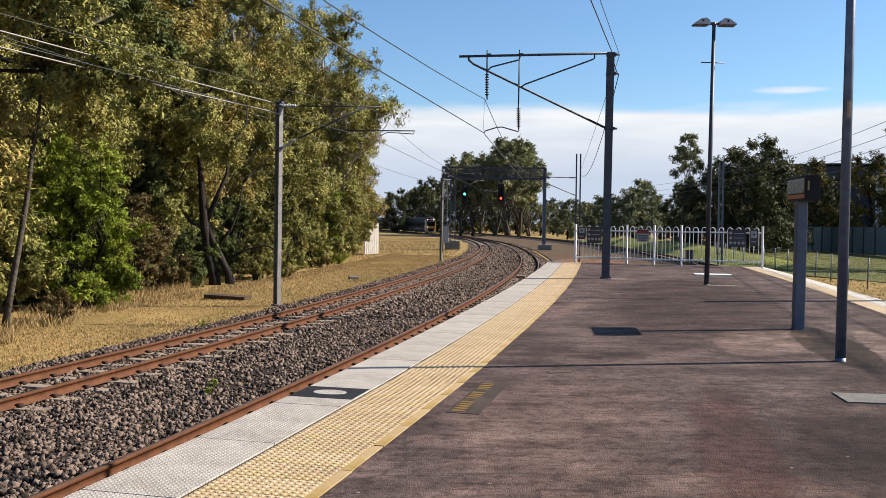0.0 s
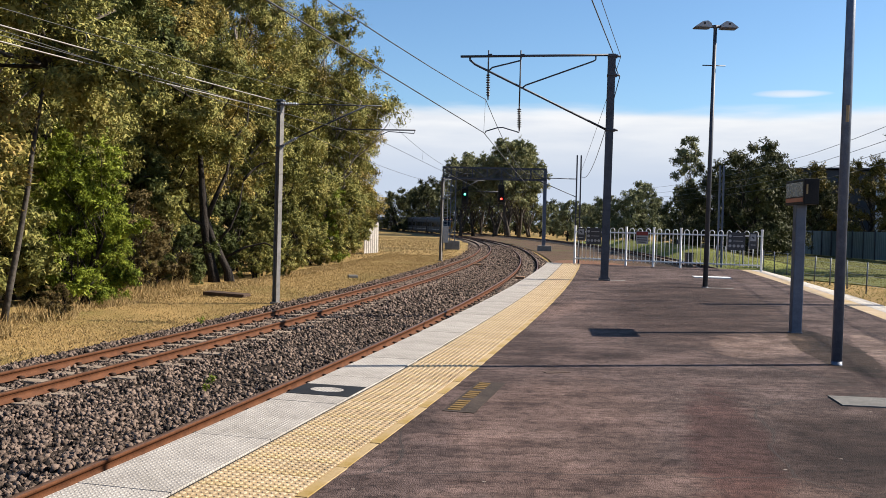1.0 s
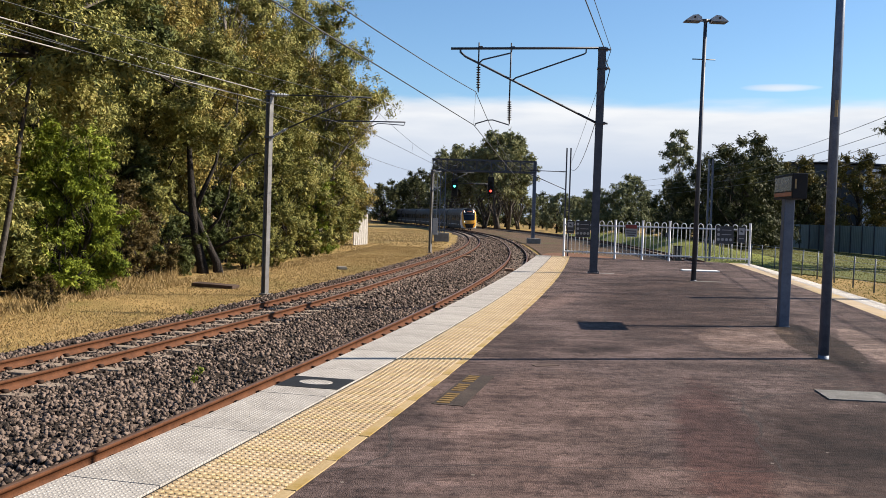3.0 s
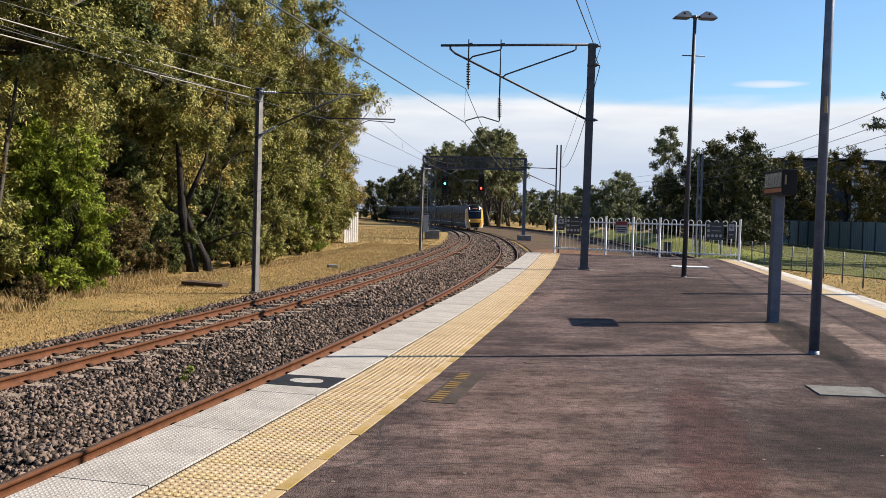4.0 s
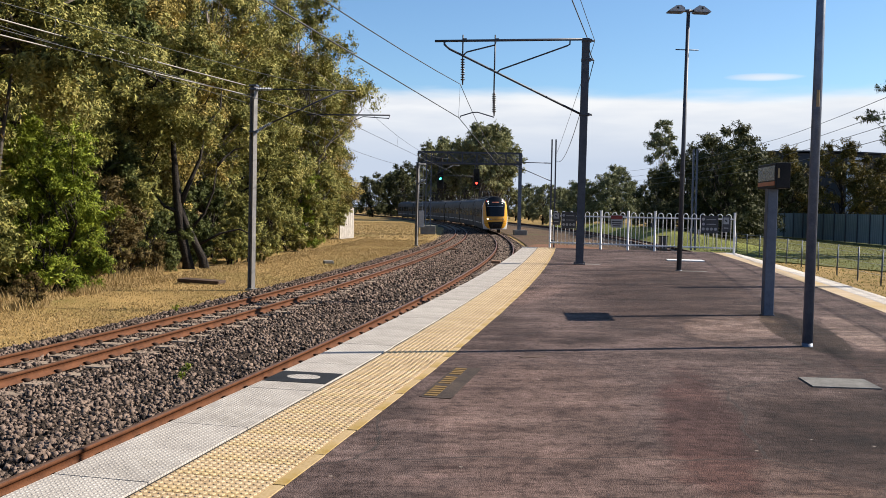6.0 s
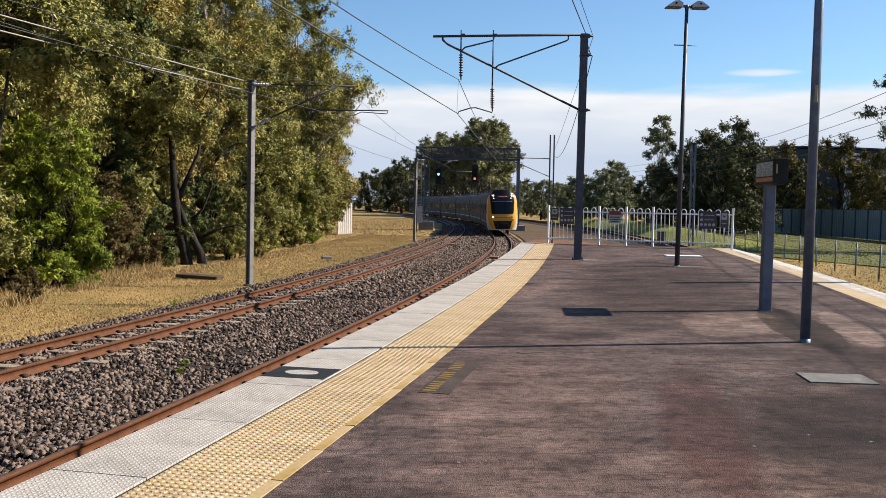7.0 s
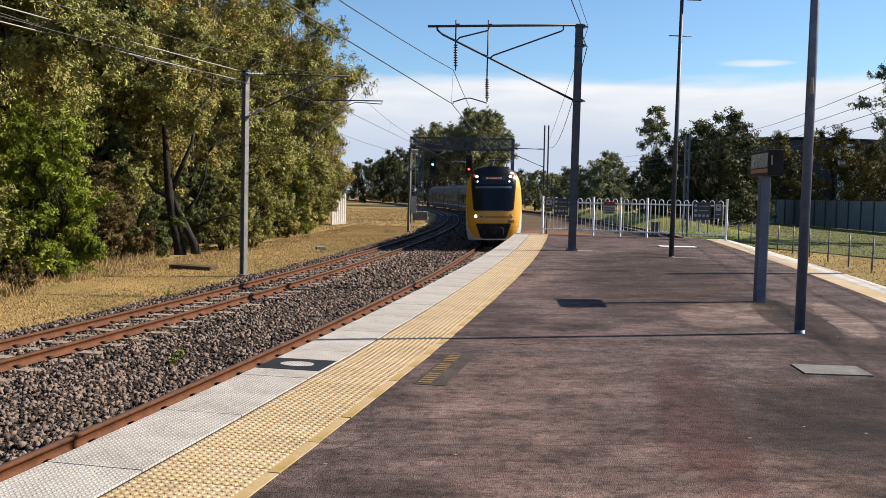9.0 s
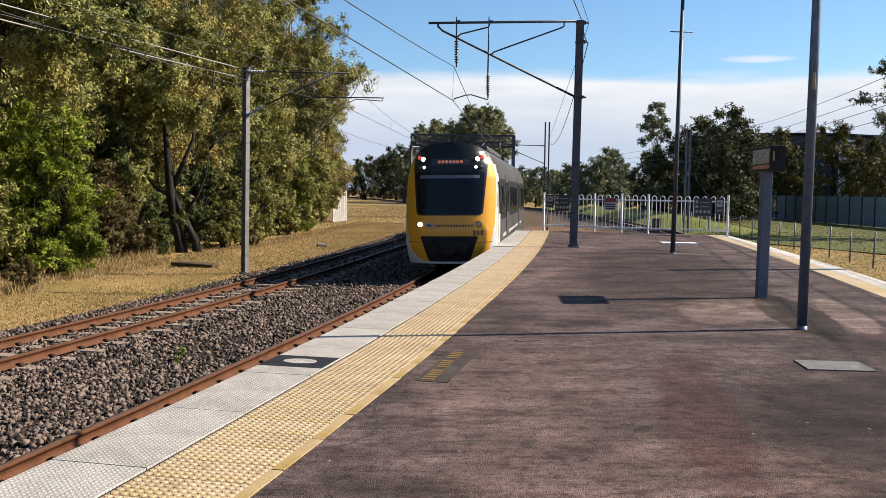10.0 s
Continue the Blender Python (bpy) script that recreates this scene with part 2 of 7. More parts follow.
    Lk(tc.outputs["Object"], n.inputs["Vector"])
    Lk(tc.outputs["Object"], d.inputs["A"])
    Lk(n.outputs["Color"], d.inputs["B"])
    Lk(d.outputs["Result"], v.inputs["Vector"])
    Lk(v.outputs["Distance"], g.inputs["Value"])
    g.inputs["From Min"].default_value, g.inputs["From Max"].default_value = 0.0015, 0.005
    g.inputs["To Min"].default_value, g.inputs["To Max"].default_value = 0.7, 0.0
    mx.data_type = "RGBA"
    Lk(g.outputs[0], mx.inputs["Factor"])
    Lk(col, mx.inputs["A"])
    mx.inputs["B"].default_value = (0.035, 0.03, 0.028, 1)
    Lk(mx.outputs["Result"], b.inputs["Base Color"])
    return m


ASPHALT = asphalt_mat()
PATCH = mat("asphalt_patch", (0.0451, 0.0308, 0.025), (0.106, 0.0752, 0.0615), 0.9, 1.6, 60, 0.6, 0.006, stain=(0.053, 0.0361, 0.0292), spots=0.5)
LETTER_PATCH = mat("lettering_patch", (0.0239, 0.0191, 0.0164), (0.061, 0.0467, 0.0392), 0.9, 5, 60, 0.9, 0.012, stain=(0.0793, 0.0583, 0.0477), spots=0.55)
WHITE_EDGE = mat("white_edge_paint", (0.242, 0.223, 0.205), (0.454, 0.427, 0.394), 0.8, 3, 75, 0.7, 0.006, spread=0.05, stain=(0.263, 0.245, 0.219), spots=0.55)
TACTILE = mat("yellow_tactile", (0.278, 0.197, 0.106), (0.439, 0.336, 0.212), 0.65, 2.5, 45, 0.15, 0.003, spread=0.14, stain=(0.307, 0.209, 0.0585), spots=0.5)
def dotted(m, scale, depth):
    """Rows of small raised dots pressed into a surface, with shade painted between them."""
    nt = m.node_tree
    N, Lk = nt.nodes.new, nt.links.new
    b = nt.nodes["Principled BSDF"]
    old = b.inputs["Normal"].links[0].from_socket
    tc, v, g, bp = N("ShaderNodeTexCoord"), N("ShaderNodeTexVoronoi"), N("ShaderNodeMapRange"), N("ShaderNodeBump")
    v.inputs["Scale"].default_value, v.inputs["Randomness"].default_value = scale, 0.0
    Lk(tc.outputs["Object"], v.inputs["Vector"])
    Lk(v.outputs["Distance"], g.inputs["Value"])
    g.inputs["From Min"].default_value, g.inputs["From Max"].default_value = 0.25, 0.42
    g.inputs["To Min"].default_value, g.inputs["To Max"].default_value = 1.0, 0.0
    bp.inputs["Strength"].default_value, bp.inputs["Distance"].default_value = 0.9, depth
    Lk(g.outputs[0], bp.inputs["Height"])
    Lk(old, bp.inputs["Normal"])
    Lk(bp.outputs[0], b.inputs["Normal"])
    # shade of the raised dots, darkened into the base colour between them
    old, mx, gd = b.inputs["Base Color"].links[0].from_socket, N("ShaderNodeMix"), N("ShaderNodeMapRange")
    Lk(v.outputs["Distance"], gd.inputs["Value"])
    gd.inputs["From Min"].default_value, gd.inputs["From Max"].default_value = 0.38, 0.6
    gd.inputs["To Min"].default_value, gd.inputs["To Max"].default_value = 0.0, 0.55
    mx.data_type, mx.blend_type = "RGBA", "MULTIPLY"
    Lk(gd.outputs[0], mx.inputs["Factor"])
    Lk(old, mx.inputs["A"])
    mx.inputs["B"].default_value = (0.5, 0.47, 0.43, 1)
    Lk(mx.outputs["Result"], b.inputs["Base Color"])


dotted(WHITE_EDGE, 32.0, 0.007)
# Darker than the domes: dirt, plus shade in the gaps put into the colour.
TILE_BASE = mat("soiled_shaded_tile", (0.19, 0.13, 0.0694), (0.343, 0.248, 0.142), 0.8, 2.5, 45, 0.3, 0.004, spread=0.16, stain=(0.197, 0.131, 0.0402), spots=0.5)
WORN_YELLOW = mat("worn_yellow_lettering", (0.0966, 0.0586, 0.0207), (0.172, 0.107, 0.0345), 0.8, 14, 50, 0.2, 0.003, stain=(0.0483, 0.0345, 0.0276), spots=0.5)
YELLOW_LINE = mat("yellow_border", (0.248, 0.176, 0.0828), (0.386, 0.29, 0.166), 0.75, 3, 60, 0.3, 0.004, spread=0.1, stain=(0.221, 0.145, 0.031), spots=0.48)
BLACK_PAINT = mat("black_paint", (0.00923, 0.00923, 0.01), (0.0231, 0.0231, 0.0231), 0.6, 5, 80, 0.15)
BLACK_PAINT.node_tree.nodes["Principled BSDF"].inputs["Specular IOR Level"].default_value = 0.15
WHITE_PAINT = mat("white_paint", (0.591, 0.591, 0.583), (0.696, 0.696, 0.678), 0.5, 4, 60, 0.1)
CONCRETE = mat("concrete", (0.128, 0.122, 0.112), (0.212, 0.204, 0.188), 0.85, 3, 50, 0.35, 0.01, spread=0.1)
SLEEPER = mat("sleeper_concrete", (0.14, 0.106, 0.0803), (0.269, 0.217, 0.171), 0.9, 4, 45, 0.4, 0.01, spread=0.12)
RUST = mat("rusty_rail", (0.0451, 0.0175, 0.00848), (0.112, 0.0446, 0.0201), 0.75, 5, 70, 0.3, 0.004, metal=0.1)
RAIL_HEAD = mat("worn_rail_head", (0.069, 0.0371, 0.0239), (0.138, 0.0793, 0.053), 0.5, 6, 60, 0.15, 0.002, metal=0.3)
CLIP = mat("dark_clip", (0.0186, 0.0101, 0.0069), (0.0451, 0.0244, 0.0159), 0.8, 9, 60, 0.2)
# Bed coloured far darker than the stones, standing for shade in their gaps.
BALLAST = mat("ballast", (0.00773, 0.00517, 0.0038), (0.058, 0.0414, 0.0304), 0.9, 14, 34, 1.0, 0.05)
STONE = mat("ballast_stone", (0.0105, 0.00819, 0.00708), (0.171, 0.126, 0.102), 0.85, 6, 60, 0.5, 0.012, spread=0.45)
EARTH = mat("reddish_earth", (0.0828, 0.04, 0.0234), (0.172, 0.0897, 0.0538), 0.95, 1.5, 20, 0.7, 0.03)
STEEL = mat("galvanised_steel", (0.0473, 0.0631, 0.0976), (0.104, 0.126, 0.171), 0.5, 9, 70, 0.15, metal=0.3, stain=(0.0536, 0.0694, 0.101), spots=0.52)
POLE_STEEL = mat("weathered_pole_steel", (0.0539, 0.0732, 0.113), (0.129, 0.161, 0.221), 0.5, 12, 80, 0.15, metal=0.3, stain=(0.0753, 0.0969, 0.14), spots=0.5)
STEEL_DARK = mat("dark_steel", (0.0308, 0.0346, 0.0462), (0.0654, 0.0731, 0.0923), 0.55, 6, 50, 0.1, metal=0.4)
LIGHT_STEEL = mat("light_steel", (0.254, 0.269, 0.292), (0.385, 0.4, 0.423), 0.5, 5, 50, 0.1, metal=0.35)
MAST_STEEL = mat("mast_steel", (0.10, 0.095, 0.092), (0.2, 0.19, 0.185), 0.5, 5, 50, 0.1, metal=0.1, stain=(0.07, 0.065, 0.062), spots=0.55)
WIRE = mat("copper_wire", (0.0385, 0.0385, 0.0423), (0.0769, 0.0769, 0.0769), 0.5, 6, 50, 0.0, metal=0.5)
PALE_WIRE = mat("aluminium_cable", (0.212, 0.201, 0.186), (0.292, 0.276, 0.254), 0.5, 6, 50, 0.0, metal=0.3)
PORCELAIN = mat("brown_porcelain", (0.0231, 0.0154, 0.0154), (0.0538, 0.0385, 0.0346), 0.3, 6, 50, 0.0)
FENCE_WHITE = mat("white_powder_coat", (0.643, 0.661, 0.687), (0.73, 0.739, 0.757), 0.45, 4, 60, 0.05)
BARK = mat("dark_bark", (0.00923, 0.00769, 0.00692), (0.0423, 0.0354, 0.0308), 0.95, 2.5, 18, 0.9, 0.05)
PALE_BARK = mat("pale_bark", (0.152, 0.131, 0.11), (0.31, 0.283, 0.248), 0.9, 2.0, 12, 0.5, 0.03, stain=(0.0966, 0.0759, 0.0621), spots=0.5)


def grass_mat():
    m = mat("dry_grass", (0.151, 0.101, 0.0338), (0.335, 0.223, 0.0879), 0.95, 0.45, 26, 1.0, 0.05, stain=(0.127, 0.108, 0.0296), spots=0.5)
    return m


GRASS = grass_mat()
GREEN_GRASS = mat("green_grass", (0.0448, 0.0586, 0.0152), (0.131, 0.134, 0.0448), 0.95, 0.4, 20, 0.9, 0.05, stain=(0.138, 0.121, 0.0483), spots=0.54)
LITTER = mat("gravelly_yard", (0.040, 0.026, 0.017), (0.115, 0.072, 0.045), 0.95, 0.6, 22, 0.8, 0.04, stain=(0.062, 0.07, 0.024), spots=0.52)
STRAW = leaf_mat("straw", [(0.117, 0.0811, 0.0326), (0.248, 0.175, 0.076), (0.351, 0.25, 0.123), (0.161, 0.138, 0.0435)], 0.2)


# ---------------------------------------------------------------- mesh tools
def link(name, bm, material, parent=None, label="", smooth=False):
    me = bpy.data.meshes.new(name)
    bm.normal_update()
    bm.to_mesh(me)
    bm.free()
    mats = material if isinstance(material, (list, tuple)) else [material]
    for x in mats:
        me.materials.append(x)
    if smooth:
        me.polygons.foreach_set("use_smooth", [True] * len(me.polygons))
    ob = new(name, me)
    if parent is not None:
        ob.parent = parent
    if label:
        ob["label"] = label
    return ob


def part(name, bm, material, parent, label="", smooth=False):
    return link(name, bm, material, parent, label, smooth)


def twin(src, name, m, parent=None):
    """Another object on the same mesh."""
    ob = new(name, src.data)
    ob.parent = parent
    ob.matrix_basis = m
    return ob


def raw(name, verts, faces, material, parent=None, smooth=False):
    """A mesh from arrays: verts n x 3, faces m x k."""
    verts, faces = np.asarray(verts, np.float32), np.asarray(faces, np.int32)
    me = bpy.data.meshes.new(name)
    me.vertices.add(len(verts))
    me.vertices.foreach_set("co", verts.ravel())
    k = faces.shape[1]
    me.loops.add(faces.size)
    me.loops.foreach_set("vertex_index", faces.ravel())
    me.polygons.add(len(faces))
    me.polygons.foreach_set("loop_start", np.arange(0, faces.size, k, dtype=np.int32))
    if smooth:
        me.polygons.foreach_set("use_smooth", np.ones(len(faces), bool))
    me.update(calc_edges=True)
    me.materials.append(material)
    ob = new(name, me)
    if parent is not None:
        ob.parent = parent
    return ob


def box(bm, sx, sy, sz, at=(0, 0, 0), turn=None, bevel=0.0, index=0):
    m = Matrix.Translation(at) @ (turn if turn is not None else Matrix()) @ Matrix.Diagonal((sx, sy, sz, 1))
    vs = bmesh.ops.create_cube(bm, size=1, matrix=m)["verts"]
    fs = {f for v in vs for f in v.link_faces}
    for f in fs:
        f.material_index = index
    if bevel:
        es = list({e for v in vs for e in v.link_edges})
        bmesh.ops.bevel(bm, geom=es, offset=bevel, segments=2, affect="EDGES", profile=0.6)


def tube(bm, a, b, r0, r1=None, n=8, caps=True, index=0):
    a, b = Vector(a), Vector(b)
    r1 = r0 if r1 is None else r1
    d = b - a
    q = d.to_track_quat("Z", "Y").to_matrix()
    rings = []
    for c, r in ((a, r0), (b, r1)):
        rings.append([bm.verts.new(c + q @ Vector((r * math.cos(i * math.tau / n), r * math.sin(i * math.tau / n), 0))) for i in range(n)])
    for i in range(n):
        f = bm.faces.new((rings[0][i], rings[0][(i + 1) % n], rings[1][(i + 1) % n], rings[1][i]))
        f.smooth, f.material_index = n > 5, index
    if caps:
        bm.faces.new(rings[0][::-1]).material_index = index
        bm.faces.new(rings[1]).material_index = index


def pipe(bm, pts, r, n=6, caps=True):
    """A round bar through points, mitred, with a radius or one a point."""
    pts = [Vector(p) for p in pts]
    rs = r if isinstance(r, (list, tuple)) else [r] * len(pts)
    rings = []
    for k, p in enumerate(pts):
        d = pts[min(k + 1, len(pts) - 1)] - pts[max(k - 1, 0)]
        q = d.to_track_quat("Z", "Y").to_matrix()
        if rings:
            side = q.transposed() @ (rings[-1][0].co - pts[k - 1])
            spin = math.atan2(side.y, side.x)
        else:
            spin = 0
        rings.append([bm.verts.new(p + q @ Vector((rs[k] * math.cos(spin + i * math.tau / n), rs[k] * math.sin(spin + i * math.tau / n), 0))) for i in range(n)])
    for u, v in zip(rings, rings[1:]):
        for i in range(n):
            bm.faces.new((u[i], u[(i + 1) % n], v[(i + 1) % n], v[i])).smooth = True
    if caps:
        bm.faces.new(rings[0][::-1])
        bm.faces.new(rings[-1])


def lathe(bm, prof, n=16, at=(0, 0, 0), axis=None):
    """Turns (radius, height) pairs round z, or round the axis of the matrix given."""
    m = Matrix.Translation(at) @ (axis if axis is not None else Matrix())
    rings = [[bm.verts.new(m @ Vector((r * math.cos(i * math.tau / n), r * math.sin(i * math.tau / n), z))) for i in range(n)] for r, z in prof]
    for u, v in zip(rings, rings[1:]):
        for i in range(n):
            bm.faces.new((u[i], u[(i + 1) % n], v[(i + 1) % n], v[i])).smooth = True
    bm.faces.new(rings[0][::-1])
    bm.faces.new(rings[-1])


def slab(bm, pts, z0, z1):
    """A plate with the outline given (anticlockwise from above)."""
    lo = [bm.verts.new((x, y, z0)) for x, y in pts]
    hi = [bm.verts.new((x, y, z1)) for x, y in pts]
    n = len(pts)
    bm.faces.new(hi)
    bm.faces.new(lo[::-1])
    for i in range(n):
        bm.faces.new((lo[i], lo[(i + 1) % n], hi[(i + 1) % n], hi[i]))


def empty(name, m, label="", category="", group="", kind=""):
    ob = new(name)
    ob.empty_display_size = 0.2
    ob.matrix_basis = m
    return tagged(ob, label, category, group, kind)


# ---------------------------------------------------------------- the two curved tracks
def dip(s):
    """How far the tracks are lowered beyond the platform to fit the camera's view."""
    return 0.16 * np.clip((s - 34) / 40, 0, 1)


class Line:
    """A curve in plan with a heading and a curvature that changes along it."""

    def __init__(self, x0, head, ks, step=0.5, back=60, ahead=560):
        s = np.arange(-back, ahead, step)
        k = np.interp(s, [0, 20, 45, 80, 120, 170, 260], ks)
        th = -np.cumsum(k) * step
        i0 = int(back / step)
        th = th - th[i0] + head
        x, y = np.cumsum(np.sin(th)) * step, np.cumsum(np.cos(th)) * step
        self.s, self.th, self.x, self.y = s, th, x - x[i0] + x0, y - y[i0]

    def at(self, s, off=0.0, z=0.0):
        th = np.interp(s, self.s, self.th)
        if abs(off) < 3 and z < -0.5:
            z = z - dip(s)
        return Vector((np.interp(s, self.s, self.x) + off * math.cos(th), np.interp(s, self.s, self.y) - off * math.sin(th), z))

    def turn(self, s):
        """Degrees by which the line's way turns from +y, to the left."""
        return -math.degrees(np.interp(s, self.s, self.th))

    def place(self, s, off=0.0, z=0.0):
        p = self.at(s, off, z)
        return pose(p.x, p.y, p.z, 0, 0, self.turn(s))


NEAR = Line(-4.741, 0.2597, [0.0026, 0.00290, 0.00296, 0.00178, 0.00220, 0.00174, 0.00019])
FAR = Line(-9.331, 0.2954, [0.00424, 0.00421, 0.00166, 0.00208, 0.00204, 0.00174, 0.00019])
RAIL_Z, GAUGE = -0.865, 1.067
SIDE = 10.5            # from the near track to the one on the other side of the platform
GROUND_Z = -1.22


def edge(s):
    """Offset of the platform's edge from the near track."""
    return 1.55 - 0.17 * min(max((s - 9) / 20, 0), 1)


def sweep(name, rows, material, parent=None, smooth=False):
    """A sheet through rows of points of equal length."""
    rows = [[tuple(p) for p in r] for r in rows]
    k = len(rows[0])
    v = [p for r in rows for p in r]
    f = [(i * k + j, (i + 1) * k + j, (i + 1) * k + j + 1, i * k + j + 1) for i in range(len(rows) - 1) for j in range(k - 1)]
    return raw(name, v, f, material, parent, smooth)


def steps(a, b, d):
    n = max(1, round((b - a) / d))
    return [a + (b - a) * i / n for i in range(n + 1)]


# ground: one sheet to the horizon, finer near by
def build_ground():
    g = [-3000, -1200, -500, -250, -150, -100] + list(range(-80, 81, 4)) + [100, 150, 250, 500, 1200, 3000]
    h = [-3000, -1000, -300, -100] + list(range(-60, 261, 5)) + [300, 400, 600, 1000, 3000]
    rows = []
    for y in h:
        r = []
        for x in g:
            lump = 0.10 * (noise.noise((x * 0.13, y * 0.13, 0)) if abs(x) < 100 and -50 < y < 250 else 0)
            r.append((x, y, GROUND_Z - 0.04 + min(lump, 0.03)))
        rows.append(r)
    ob = sweep("ground", [list(c) for c in zip(*rows)], GRASS, smooth=True)
    tagged(ob, "dry yellow-brown mown grass beside the railway", "ground", kind="structure")


build_ground()


def build_bed():
    """Ballast under the two main tracks and under the one behind the platform."""
    rows = []
    for s in steps(-50, 440, 1.0):
        w = 0.06 * noise.noise((s * 0.4, 3, 0))
        gap = FAR.at(s, 1.3)
        rows.append([FAR.at(s, -2.6 + w, GROUND_Z - 0.1), FAR.at(s, -2.25 + w, GROUND_Z + 0.02), FAR.at(s, -1.25, RAIL_Z - 0.17), FAR.at(s, 0, RAIL_Z - 0.185), FAR.at(s, 1.2, RAIL_Z - 0.16),
                     (gap + (NEAR.at(s, -1.3) - gap) * 0.5) + Vector((0, 0, RAIL_Z - 0.14 - dip(s))), NEAR.at(s, -1.2, RAIL_Z - 0.135), NEAR.at(s, -0.66, RAIL_Z - 0.15),
                     NEAR.at(s, 0, RAIL_Z - 0.185), NEAR.at(s, 1.25, RAIL_Z - 0.18), NEAR.at(s, 2.0, GROUND_Z - 0.1)])
    tagged(sweep("ballast_bed", rows, BALLAST, smooth=True), "grey-brown crushed stone ballast bed under two tracks", "ballast", kind="structure")
    rows = []
    for s in steps(-50, 300, 1.5):
        rows.append([NEAR.at(s, SIDE + o, z) for o, z in ((-2.1, GROUND_Z - 0.1), (-1.2, RAIL_Z - 0.2), (0, RAIL_Z - 0.2), (1.25, RAIL_Z - 0.2), (2.2, GROUND_Z - 0.1))])
    tagged(sweep("ballast_bed", rows, BALLAST, smooth=True), "grey ballast bed behind the platform", "ballast", kind="structure")


build_bed()
rows = [[NEAR.at(s, o) + Vector((0, 0, GROUND_Z + 0.012)) for o in (1.7, 4.0, 6.2, SIDE - 1.8)] for s in steps(30, 190, 2.0)]
tagged(sweep("yard", rows, LITTER, smooth=True), "gravelly brown ground between the tracks beyond the platform", "ground", kind="structure")

RAIL_PROFILE = [(-0.064, -0.145), (-0.064, -0.133), (-0.012, -0.117), (-0.009, -0.045), (-0.035, -0.033), (-0.035, -0.006), (-0.027, 0.0),
                (0.027, 0.0), (0.035, -0.006), (0.035, -0.033), (0.009, -0.045), (0.012, -0.117), (0.064, -0.133), (0.064, -0.145)]


def build_track(name, line, off, s0, s1, label, sleepers):
    top = empty(name, Matrix(), label, "railway track", kind="structure")
    for side in (-GAUGE / 2, GAUGE / 2):
        rows = [[line.at(s, off + side + o, RAIL_Z + z) for o, z in RAIL_PROFILE] for s in steps(s0, s1, 1.0)]
        r = sweep("rail", rows, RUST, top)
        r.data.materials.append(RAIL_HEAD)
        k = len(RAIL_PROFILE) - 1
        idx = np.zeros(len(r.data.polygons), np.int32)
        idx[6::k] = 1
        r.data.polygons.foreach_set("material_index", idx)
    # concrete sleepers, a tapering top and clips beside each rail
    bm = bmesh.new()
    box(bm, 2.15, 0.22, 0.18, (0, 0, -0.09), bevel=0.02)
    for v in bm.verts:
        if v.co.z > -0.05 and abs(v.co.x) < 0.3:
            v.co.z -= 0.03
    proto = None
    clip_v, clip_f, n = [], [], 0
    cube = np.array([[x, y, z] for x in (-1, 1) for y in (-1, 1) for z in (0, 1)], float)
    quad = [(0, 1, 3, 2), (4, 6, 7, 5), (0, 4, 5, 1), (2, 3, 7, 6), (0, 2, 6, 4), (1, 5, 7, 3)]
    near, far_v, far_f = [], [], []
    for i, s in enumerate(steps(s0, s1, 0.685)):
        s += 0.02 * math.sin(i * 7.3)
        m = line.place(s, off, RAIL_Z - 0.147)
        if s < 150:
            for side in (-GAUGE / 2, GAUGE / 2):
                for q in (-0.085, 0.085):
                    c = cube * np.array([0.036, 0.038, 0.042])
                    c[4 * 0:, 0] += 0
                    c[:, 0] += side + q
                    c[cube[:, 2] > 0, 0] -= math.copysign(0.02, q)
                    mm = np.array(m)
                    clip_v.append(c @ mm[:3, :3].T + mm[:3, 3])
                    clip_f += [tuple(a + n for a in f) for f in quad]
                    n += 8
        if i < sleepers:
            if proto is None:
                proto = link("sleeper", bm, SLEEPER, top)
                proto.matrix_basis = m
            else:
                twin(proto, "sleeper", m, top)
        else:
            c = (cube - np.array([0, 0, 1])) * np.array([1.07, 0.11, 0.18])
            mm = np.array(m)
            far_f += [tuple(a + 8 * len(far_v) for a in f) for f in quad]
            far_v.append(c @ mm[:3, :3].T + mm[:3, 3])
    if clip_v:
        tagged(raw("rail_clips", np.concatenate(clip_v), clip_f, CLIP, top), kind="stuff")
    if far_v:
        tagged(raw("far_sleepers", np.concatenate(far_v), far_f, SLEEPER, top), kind="stuff")
    return top


build_track("track_1", NEAR, 0.0, -50, 430, "rusty rails on concrete sleepers curving along the platform", 280)
build_track("track_2", FAR, 0.0, -50, 430, "rusty rails on concrete sleepers in grey ballast", 280)
build_track("track_3", NEAR, SIDE, -50, 290, "rusty rails behind the island platform", 120)


